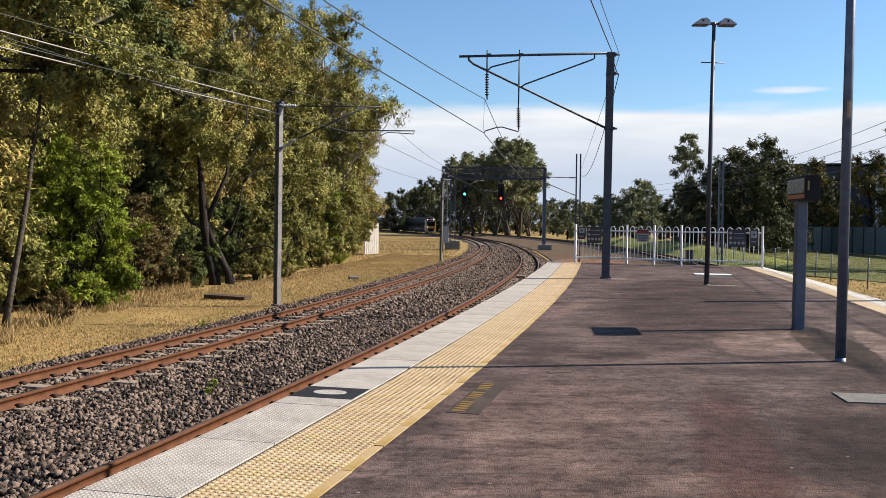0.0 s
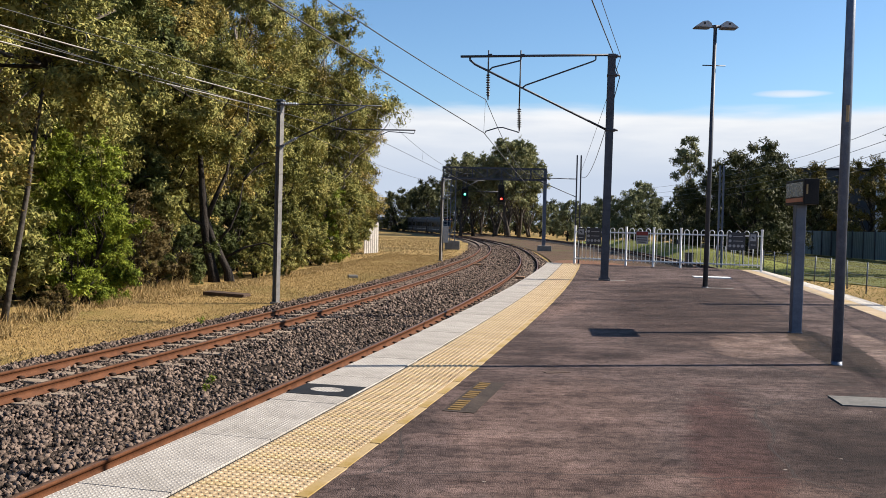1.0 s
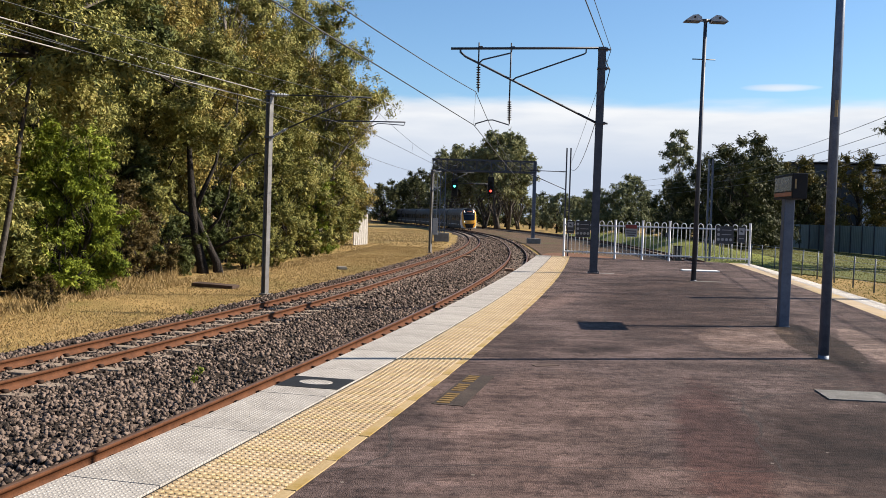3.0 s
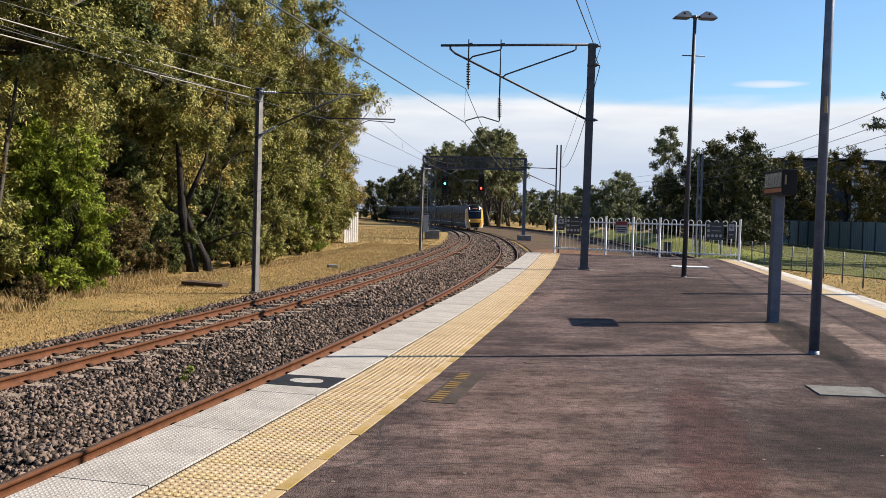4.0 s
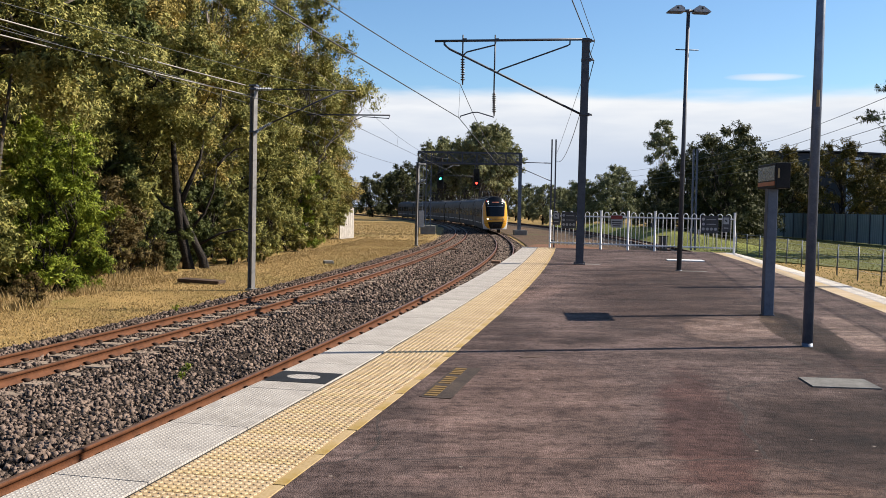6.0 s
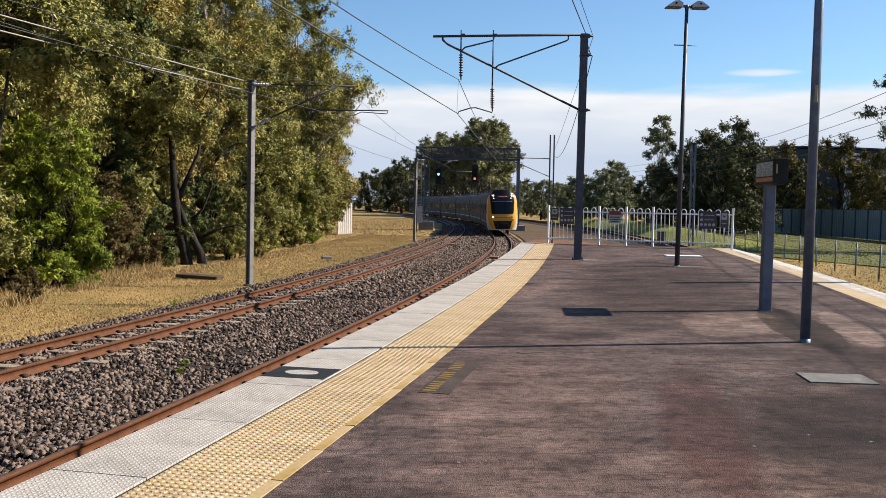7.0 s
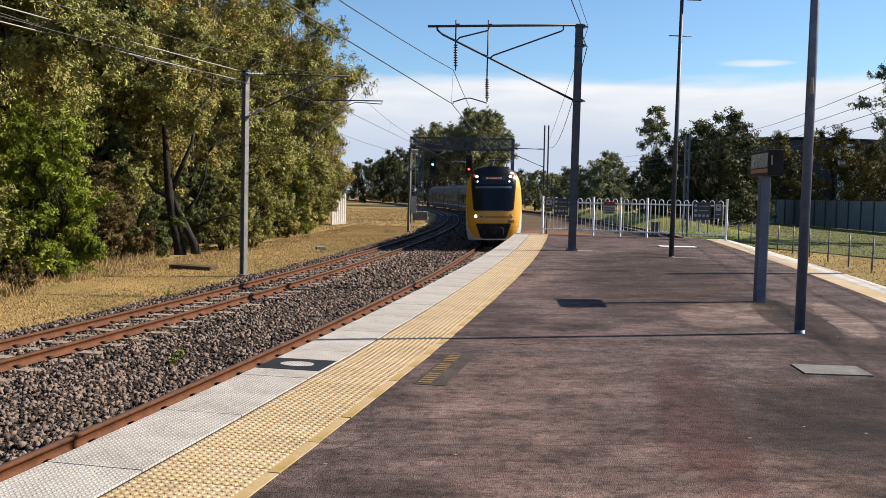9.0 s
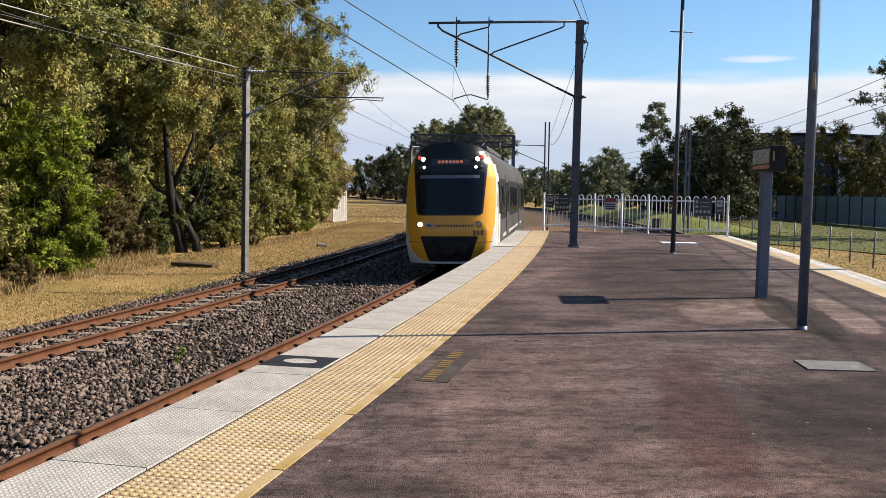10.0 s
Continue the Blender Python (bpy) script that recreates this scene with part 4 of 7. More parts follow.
# ---------------------------------------------------------------- on the platform
def build_lamp_post():
    x, y = 6.44, 22.03
    top = empty("lamp_post", pose(x, y, 0, 0, 0.5, 0), "tall slim grey steel lamp post with two floodlight heads", "lamp post")
    bm = bmesh.new()
    tube(bm, (0, 0, 0.02), (0, 0, 6.32), 0.062, 0.043, 12)
    part("pole", bm, STEEL_DARK, top)
    bm = bmesh.new()
    lathe(bm, [(0.085, 0), (0.085, 0.012), (0.068, 0.016), (0.066, 0.03)], 12)
    part("base_plate", bm, STEEL_DARK, top)
    bm = bmesh.new()
    tube(bm, (-0.28, 0, 5.40), (0.28, 0, 5.40), 0.014, n=6)
    part("cross_bar", bm, STEEL_DARK, top)
    bm = bmesh.new()
    tube(bm, (-0.16, 0, 6.34), (0.16, 0, 6.34), 0.035, n=8)
    tube(bm, (0, 0, 6.28), (0, 0, 6.37), 0.05, n=8)
    part("bracket", bm, STEEL_DARK, top)
    for sgn in (-1, 1):
        bm = bmesh.new()
        prof = [(0.12, 6.30), (0.13, 6.39), (0.22, 6.45), (0.34, 6.435), (0.5, 6.325), (0.52, 6.30)]
        a = [bm.verts.new((sgn * px, -0.15, z)) for px, z in prof]
        b = [bm.verts.new((sgn * px, 0.15, z)) for px, z in prof]
        for i in range(len(prof)):
            j = (i + 1) % len(prof)
            bm.faces.new((a[i], a[j], b[j], b[i]))
        bm.faces.new(a)
        bm.faces.new(b[::-1])
        bmesh.ops.recalc_face_normals(bm, faces=bm.faces)
        hd = part("floodlight", bm, LIGHT_STEEL, top, "pale grey wedge-shaped floodlight housing")
        bm = bmesh.new()
        box(bm, 0.34, 0.26, 0.012, (sgn * 0.33, 0, 6.292))
        part("glass", bm, STEEL, hd)
        bm = bmesh.new()
        tube(bm, (sgn * 0.3, -0.153, 6.38), (sgn * 0.3, -0.165, 6.38), 0.025, n=8)
        part("knob", bm, BLACK_PAINT, hd)


build_lamp_post()


def build_big_pole():
    x, y = 4.31, 9.74
    top = empty("light_pole", pose(x, y, 0, 0, 0.3, 0), "thick galvanised steel pole with a small yellow tag", "pole")
    bm = bmesh.new()
    tube(bm, (0, 0, 0.0), (0, 0, 6.4), 0.055, 0.043, 20)
    part("shaft", bm, POLE_STEEL, top)
    bm = bmesh.new()
    lathe(bm, [(0.06, 0), (0.0595, 0.004), (0.0575, 0.006), (0.0565, 0.04)], 20)
    part("collar", bm, POLE_STEEL, top)
    bm = bmesh.new()
    for i in range(5):
        a = radians(-118 + i * 7)
        tube(bm, (0.051 * math.cos(a), 0.051 * math.sin(a), 2.62), (0.051 * math.cos(a), 0.051 * math.sin(a), 2.80), 0.004, n=4)
    part("tag", bm, YELLOW_LINE, top, "small yellow tag")


build_big_pole()


def build_monitor_post():
    x, y = 5.02, 12.72
    top = empty("monitor_post", pose(x, y, 0, 0, 0.3, 0), "square steel post with a boxed platform display on top", "display post")
    bm = bmesh.new()
    box(bm, 0.145, 0.12, 1.86, (0, 0, 0.93), bevel=0.012)
    part("post", bm, STEEL, top)
    bm = bmesh.new()
    box(bm, 0.165, 0.14, 0.012, (0, 0, 0.006), bevel=0.003)
    part("base_plate", bm, STEEL, top)
    # a long box that lies along the platform, with a screen on its side
    t = Matrix.Rotation(radians(-96), 4, "Z")
    bm = bmesh.new()
    box(bm, 0.92, 0.2, 0.35, (0.02, 0.0, 1.98), t, bevel=0.012)
    hd = part("display_box", bm, BLACK_PAINT, top, "black display box with an orange strip")

    def face(name, sx, sz, px, pz, m, label=""):
        bm = bmesh.new()
        box(bm, sx, 0.006, sz, Vector((0.02, 0, 1.98)) + t @ Vector((px, -0.103, pz)), t)
        part(name, bm, m, hd, label)
    face("screen", 0.84, 0.20, 0.0, 0.035, SCREEN)
    face("strip", 0.84, 0.055, 0.0, -0.11, ORANGE, "faded orange strip with worn lettering")
    bm = bmesh.new()
    box(bm, 0.012, 0.022, 0.13, Vector((0.02, 0, 1.98)) + t @ Vector((0.46, -0.06, 0.03)), t)
    part("label_plate", bm, YELLOW_LINE, hd)
    return top


SCREEN = mat("dull_screen", (0.0385, 0.0423, 0.0385), (0.0846, 0.0846, 0.0769), 0.25, 3, 20, 0.0)
ORANGE = mat("faded_orange", (0.346, 0.1, 0.0385), (0.462, 0.169, 0.0769), 0.5, 8, 40, 0.05)
build_monitor_post()

SIGN_DARK = mat("dark_sign", (0.0231, 0.0254, 0.0346), (0.0423, 0.0462, 0.0577), 0.45, 3, 30, 0.0)


SIGN_RED = mat("red_sign", (0.18, 0.02, 0.02), (0.25, 0.035, 0.03), 0.45, 3, 30, 0.0)


def build_fence():
    a, b = Vector((5.06, 34.55, 0)), Vector((11.06, 31.3, 0))
    d = (b - a).normalized()
    turn = math.degrees(math.atan2(d.y, d.x))
    L = (b - a).length
    ang = Matrix.Rotation(radians(turn), 4, "Z")

    def post(u, name, w=0.07, h=1.43):
        p = a + d * u
        bm = bmesh.new()
        box(bm, w, w, h, (0, 0, h / 2), bevel=0.008)
        box(bm, w * 1.15, w * 1.15, 0.02, (0, 0, h + 0.01))
        return bm, Matrix.Translation(p) @ ang
    marks = [0.0, 2.01, 3.04, 4.03, L]          # posts; the gate hangs between the third and the fourth
    for k in range(4):
        u0, u1 = marks[k] + 0.06, marks[k + 1] - 0.06
        gate = k in (2,)
        name = "metal_gate" if gate else "picket_fence_panel"
        top = empty(name, Matrix.Translation(a + d * u0) @ ang, "white steel gate with hooped pickets" if gate else "white steel fence panel with hooped pickets across the platform end",
                    "gate" if gate else "fence", "platform end fence")
        w = u1 - u0
        for z in (0.20, 1.22):
            bm = bmesh.new()
            box(bm, w + 0.06, 0.045, 0.05, (w / 2, 0, z), bevel=0.006)
            part("rail", bm, FENCE_WHITE, top)
        bm = bmesh.new()
        n = max(2, round(w / 0.296)) 
        g = w / n
        r = 0.082
        pts = [(-r, 0, 0.12), (-r, 0, 1.30)] + [(-r * math.cos(i * math.pi / 6), 0, 1.30 + r * 1.1 * math.sin(i * math.pi / 6)) for i in range(1, 6)] + [(r, 0, 1.30), (r, 0, 0.12)]
        pipe(bm, pts, 0.0125, 6)
        proto = part("picket_hoop", bm, FENCE_WHITE, top)
        proto.matrix_basis = pose(g / 2, 0, 0)
        for i in range(1, n):
            twin(proto, "picket_hoop", pose(g / 2 + g * i, 0, 0), top)
        if gate:
            bm = bmesh.new()
            box(bm, 0.07, 0.09, 0.16, (w - 0.05, -0.03, 0.95), bevel=0.01)
            part("latch", bm, STEEL_DARK, top)
    for k, u in enumerate(marks):
        bm, m = post(u, "fence_post")
        ob = link("fence_post", bm, FENCE_WHITE)
        ob.matrix_basis = m
        tagged(ob, "white square steel fence post", "fence post", "fence posts")

    # signs wired to the pickets
    def sign(u, z, w, h, kind):
        p = a + d * u
        top = empty("fence_sign", Matrix.Translation(p + Vector((0, 0, z))) @ ang, "small dark notice board with white pictograms on the fence" if kind != "notice" else "pale notice with a dull red heading wired to the fence",
                    "sign", "fence signs")
        bm = bmesh.new()
        box(bm, w, 0.012, h, (0, -0.045, 0), bevel=0.004)
        part("board", bm, SIGN_DARK if kind != "notice" else LIGHT_STEEL, top)
        if kind == "dots":
            for i in range(4):
                bm = bmesh.new()
                lathe(bm, [(0.052, 0), (0.052, 0.004)], 12, ((i - 1.5) * w / 4.3, -0.051, -h * 0.26), Matrix.Rotation(radians(90), 4, "X"))
                part("pictogram", bm, LIGHT_STEEL, top)
            for i in range(2):
                bm = bmesh.new()
                lathe(bm, [(0.052, 0), (0.052, 0.004)], 12, (-1.5 * w / 4.3, -0.051, h * (0.02 + 0.28 * i)), Matrix.Rotation(radians(90), 4, "X"))
                part("pictogram", bm, LIGHT_STEEL, top)
                bm = bmesh.new()
                box(bm, w * 0.55, 0.004, 0.022, (w * 0.1, -0.053, h * (0.02 + 0.26 * i)))
                part("text_bar", bm, LIGHT_STEEL, top)
        elif kind == "camera":
            bm = bmesh.new()
            box(bm, w * 0.75, 0.004, h * 0.42, (0, -0.053, h * 0.2))
            part("pictogram", bm, LIGHT_STEEL, top)
            bm = bmesh.new()
            box(bm, w * 0.35, 0.006, 0.05, (0, -0.056, h * 0.2), Matrix.Rotation(radians(35), 4, "Y"))
            part("pictogram", bm, SIGN_DARK, top)
            bm = bmesh.new()
            box(bm, w * 0.6, 0.004, 0.03, (0, -0.053, -h * 0.25))
            part("text_bar", bm, LIGHT_STEEL, top)
        else:
            bm = bmesh.new()
            box(bm, w * 0.94, 0.004, h * 0.3, (0, -0.053, h * 0.32))
            part("head_bar", bm, SIGN_RED, top)
            for i in range(3):
                bm = bmesh.new()
                box(bm, w * (0.8 - 0.2 * (i == 2)), 0.004, 0.04, (0, -0.053, -h * (0.02 + 0.17 * i)))
                part("text_bar", bm, SIGN_DARK, top)
    sign(0.26, 1.12, 0.30, 0.48, "camera")
    sign(0.76, 1.06, 0.58, 0.62, "dots")
    sign(2.62, 1.06, 0.46, 0.46, "notice")
    sign(L - 0.85, 1.02, 0.60, 0.62, "dots")
    sign(L - 0.28, 1.05, 0.26, 0.56, "camera")


build_fence()


PIT_LID = mat("pit_lid_concrete", (0.085, 0.082, 0.078), (0.165, 0.16, 0.15), 0.85, 9, 50, 0.5, 0.01, stain=(0.09, 0.085, 0.08), spots=0.52)


def build_marks():
    """Flat things let into or painted on the platform."""
    def plate(name, mtx, sx, sy, material, label, category, h=0.006):
        bm = bmesh.new()
        box(bm, sx, sy, h, (0, 0, h / 2 - 0.001))
        ob = link(name, bm, material)
        ob.matrix_basis = mtx
        return tagged(ob, label, category)
    s0 = 8.25
    m = NEAR.place(s0, edge(s0) + 0.28, 0.011)
    top = plate("car_marker", m, 0.545, 0.46, BLACK_PAINT, "black stopping marker with a white oval painted on the edge strip", "floor marking", 0.004)
    bm = bmesh.new()
    pts = [(0.145 * math.cos(i * math.tau / 40), 0.1 * math.sin(i * math.tau / 40)) for i in range(40)]
    slab(bm, pts, 0.002, 0.006)
    part("oval", bm, WHITE_EDGE, top, "white painted oval")
    # faded yellow lettering on a dark patch: too worn to read
    m = pose(0.325, 7.5, 0, 0, 0, -14)
    top = plate("platform_lettering", m, 0.25, 1.36, LETTER_PATCH, "dark asphalt patch with worn yellow lettering", "floor marking", 0.005)
    for i in range(15):
        bm = bmesh.new()
        if i not in (5, 10):
            box(bm, 0.10, 0.055, 0.003, (-0.05, -0.6 + i * 0.085, 0.0055))
            part("text_bar", bm, WORN_YELLOW, top)
        else:
            bm.free()
    plate("pit_cover", pose(3.66, 7.6, 0, 0, 0, -7), 0.56, 0.42, PIT_LID, "pale concrete pit cover let into the asphalt", "pit cover", 0.012)
    plate("pit_cover", pose(7.95, 26.6, 0, 0, 0, -7), 1.05, 0.55, WHITE_PAINT, "bright white pit cover near the lamp post", "pit cover", 0.03)
    plate("patched_strip", pose(6.72, 21.95, 0, 0, 0, -7), 0.75, 0.16, CONCRETE, "grey cement patch at the lamp post", "asphalt patch", 0.005)
    plate("patched_strip", pose(4.55, 24.2, 0, 0, 0, -7), 0.75, 0.2, CONCRETE, "grey cement patch at the mast foot", "asphalt patch", 0.005)
    bm = bmesh.new()
    box(bm, 0.26, 0.1, 0.004, (1.16, 8.83, 0.002), Matrix.Rotation(radians(20), 4, "Z"))
    tagged(link("pale_patch", bm, PATCH), "small pale scuffed patch", "asphalt patch")


build_marks()


def build_ground_bits():
    bm = bmesh.new()
    box(bm, 1.5, 0.6, 0.12, (0, 0, 0.05), bevel=0.03)
    ob = link("concrete_slab", bm, mat("old_concrete", (0.0319, 0.0212, 0.0159), (0.0903, 0.061, 0.0451), 0.95, 3, 30, 0.5, 0.02))
    ob.matrix_basis = pose(-7.35, 30.9, GROUND_Z, 0, 2, -12)
    tagged(ob, "low weathered brown concrete pit lid in the grass", "pit lid")
    bm = bmesh.new()
    box(bm, 0.45, 0.4, 0.14, (0, 0, 0.04), bevel=0.03)
    ob = link("concrete_marker", bm, CONCRETE)
    ob.matrix_basis = pose(-4.2, 42.5, GROUND_Z, 0, 0, 15)
    tagged(ob, "small pale concrete marker block in the grass", "marker block")
    # two pale blocks beside the rails
    for s, line, o in ((42.0, NEAR, -0.05), (56, FAR, 0.9)):
        bm = bmesh.new()
        box(bm, 0.42, 0.5, 0.2, (0, 0, 0.08), bevel=0.03)
        ob = link("cable_pit", bm, mat("brown_cover", (0.159, 0.0903, 0.053), (0.223, 0.138, 0.0903), 0.9, 4, 30, 0.3))
        ob.matrix_basis = line.place(s, o, RAIL_Z - 0.2)
        tagged(ob, "small brown cable box beside the rail", "cable box")
    # pale board fence at the far end of the trees
    top = empty("board_fence", pose(-5.55, 76.5, GROUND_Z, 0, 0, 75), "pale weathered board fence at the end of the trees", "fence")
    for i in range(7):
        bm = bmesh.new()
        h = 2.55 - 0.12 * i
        box(bm, 0.42, 0.06, h, (-0.5 * i, 0, h / 2), bevel=0.01)
        part("board", bm, WHITE_EDGE, top)
    # reddish earth beyond the platform end
    bm = bmesh.new()
    n = 26
    pts = []
    for i in range(n):
        t = i * math.tau / n
        r = 1 + 0.18 * noise.noise((math.cos(t) * 2, math.sin(t) * 2, 5))
        pts.append((10.3 + 3.2 * r * math.cos(t), 52 + 17 * r * math.sin(t)))
    slab(bm, pts, GROUND_Z - 0.1, GROUND_Z + 0.035)
    tagged(link("bare_earth", bm, EARTH), "bare reddish earth beyond the platform end", "ground", kind="structure")
    bm = bmesh.new()
    pts = []
    for i in range(40):
        t = i * math.tau / 40
        r = 1 + 0.12 * noise.noise((math.cos(t) * 2, math.sin(t) * 2, 8))
        pts.append((36 + 20 * r * math.cos(t), 84 + 60 * r * math.sin(t)))
    slab(bm, pts, GROUND_Z - 0.1, GROUND_Z + 0.02)
    tagged(link("green_verge", bm, GREEN_GRASS), "greener mown grass behind the side track", "ground", kind="structure")


build_ground_bits()


# ---------------------------------------------------------------- behind the platform
TEAL = mat("teal_sheet_metal", (0.10, 0.145, 0.168), (0.165, 0.215, 0.24), 0.5, 0.8, 15, 0.05, metal=0.1, spread=0.06)
SHED = mat("dark_shed_cladding", (0.012, 0.014, 0.019), (0.026, 0.029, 0.036), 0.6, 0.4, 8, 0.05)
SHED_PALE = mat("pale_shed_cladding", (0.5, 0.54, 0.6), (0.62, 0.66, 0.7), 0.5, 0.4, 8, 0.05)


def build_sheet_fence():
    """Ribbed metal sheets between posts, along the far side of the yard."""
    top = empty("sheet_metal_fence", Matrix(), "tall teal sheet metal boundary fence with dark posts", "fence")
    proto = post = None
    n = 30
    for i in range(n):
        s = 46 + i * 2.4
        m = NEAR.place(s, SIDE + 23.2, GROUND_Z)
        if proto is None:
            bm = bmesh.new()
            pts = []
            for k in range(13):
                y = -1.17 + 2.34 * k / 12
                pts.append((0.03 if k % 2 else -0.03, y))
            lo = [bm.verts.new((x, y, 0.05)) for x, y in pts]
            hi = [bm.verts.new((x, y, 2.7)) for x, y in pts]
            lo2 = [bm.verts.new((x + 0.02, y, 0.05)) for x, y in pts]
            hi2 = [bm.verts.new((x + 0.02, y, 2.7)) for x, y in pts]
            for a, b in ((lo, hi), (hi2, lo2)):
                for k in range(12):
                    bm.faces.new((a[k], a[k + 1], b[k + 1], b[k]))
            for k in range(12):
                bm.faces.new((hi[k], hi[k + 1], hi2[k + 1], hi2[k]))
            proto = part("sheet", bm, TEAL, top)
            proto.matrix_basis = m
            bm = bmesh.new()
            box(bm, 0.1, 0.1, 2.8, (-0.06, 1.2, 1.4))
            post = part("post", bm, STEEL_DARK, top)
            post.matrix_basis = m
        else:
            twin(proto, "sheet", m, top)
            twin(post, "post", m, top)


build_sheet_fence()


def build_wire_fence():
    top = empty("wire_fence", Matrix(), "low post and wire fence in the grass behind the platform", "fence")
    proto = None
    for i in range(26):
        s = 14 + i * 2.6
        m = NEAR.place(s, SIDE + 4.6, GROUND_Z) @ pose(0, 0, 0, random.uniform(-2, 2), random.uniform(-2, 2), 0)
        if proto is None:
            bm = bmesh.new()
            tube(bm, (0, 0, -0.1), (0, 0, 1.35), 0.035, 0.03, 6)
            proto = part("post", bm, STEEL, top)
            proto.matrix_basis = m
        else:
            twin(proto, "post", m, top)
    for z in (0.35, 0.75, 1.1, 1.3):
        bm = bmesh.new()
        pipe(bm, [NEAR.at(14 + i * 2.6, SIDE + 4.6, GROUND_Z + z) for i in range(26)], 0.006, 4)
        part("wire", bm, LIGHT_STEEL, top)


build_wire_fence()


def build_sheds():
    def shed(x0, x1, y0, y1, h, material, label, rise=1.2, glazed=False):
        top = empty("industrial_shed", pose(x0, y0, GROUND_Z), label, "building", "sheds behind the yard")
        w, d = x1 - x0, y1 - y0
        bm = bmesh.new()
        box(bm, w, d, h, (w / 2, d / 2, h / 2))
        part("wall", bm, material, top)
        bm = bmesh.new()
        pr = [(-0.4, h - 0.05), (w / 2, h + rise), (w + 0.4, h - 0.05), (w + 0.4, h + 0.15), (w / 2, h + rise + 0.2), (-0.4, h + 0.15)]
        a = [bm.verts.new((x, -0.5, z)) for x, z in pr]
        b = [bm.verts.new((x, d + 0.5, z)) for x, z in pr]
        for i in range(6):
            j = (i + 1) % 6
            bm.faces.new((a[i], a[j], b[j], b[i]))
        bm.faces.new((a[0], a[1], a[4], a[5]))
        bm.faces.new((a[1], a[2], a[3], a[4]))
        bm.faces.new((b[0], b[1], b[4], b[5]))
        bm.faces.new((b[1], b[2], b[3], b[4]))
        bmesh.ops.recalc_face_normals(bm, faces=bm.faces)
        part("roof", bm, SHED, top)
        if glazed:
            bm = bmesh.new()
            box(bm, 1.5, 1.2, h + 0.5, (0.6, 0.3, (h + 0.5) / 2), bevel=0.02)
            part("corner_panel", bm, SHED_PALE, top, "white corner panel")
        for i in range(5 if glazed else 3):
            bm = bmesh.new()
            box(bm, w * 0.13, 0.1, 1.2, (w * (0.12 + 0.19 * i), -0.06, h * 0.72))
            win = part("window", bm, STEEL_DARK, top)
            bm = bmesh.new()
            box(bm, w * 0.12, 0.06, 1.05, (w * (0.12 + 0.19 * i), -0.1, h * 0.72))
            part("pane", bm, T_PANE, win)
    shed(47.5, 68, 128, 160, 11.3, SHED, "large dark metal-clad shed behind the trees", 0.25)
    shed(54, 76, 112, 127, 9.3, SHED, "dark office building with a white corner beyond the yard", 0.25, True)


T_PANE = mat("shed_glass", (0.0385, 0.0462, 0.0538), (0.0615, 0.0692, 0.0769), 0.1, 2, 10, 0.0)
build_sheds()


def build_bin_and_posts():
    # small green bin and a pale steel pole beyond the gate
    bm = bmesh.new()
    box(bm, 0.36, 0.4, 0.8, (0, 0, 0.4), bevel=0.04)
    top = empty("wheelie_bin", pose(12.7, 46.5, GROUND_Z + 0.55), "dark green bin on the raised bank beyond the gate", "bin")
    part("body", bm, mat("bin_green", (0.0154, 0.0231, 0.0192), (0.0269, 0.0346, 0.0308), 0.5), top)
    bm = bmesh.new()
    box(bm, 0.4, 0.44, 0.06, (0, 0, 0.83), bevel=0.02)
    part("lid", bm, BLACK_PAINT, top)
    # steel lattice mast among the far trees
    top = empty("lattice_mast", pose(19.0, 62, GROUND_Z), "grey lattice steel line mast behind the side track", "mast", "overhead line masts")
    for dx in (-0.13, 0.13):
        bm = bmesh.new()
        box(bm, 0.1, 0.14, 7.0, (dx, 0, 3.5))
        part("chord", bm, STEEL, top)
    for i in range(9):
        bm = bmesh.new()
        tube(bm, (-0.13, 0, 0.5 + 0.7 * i), (0.13, 0, 1.1 + 0.7 * i), 0.025, n=5)
        part("lacing", bm, STEEL, top)


build_bin_and_posts()


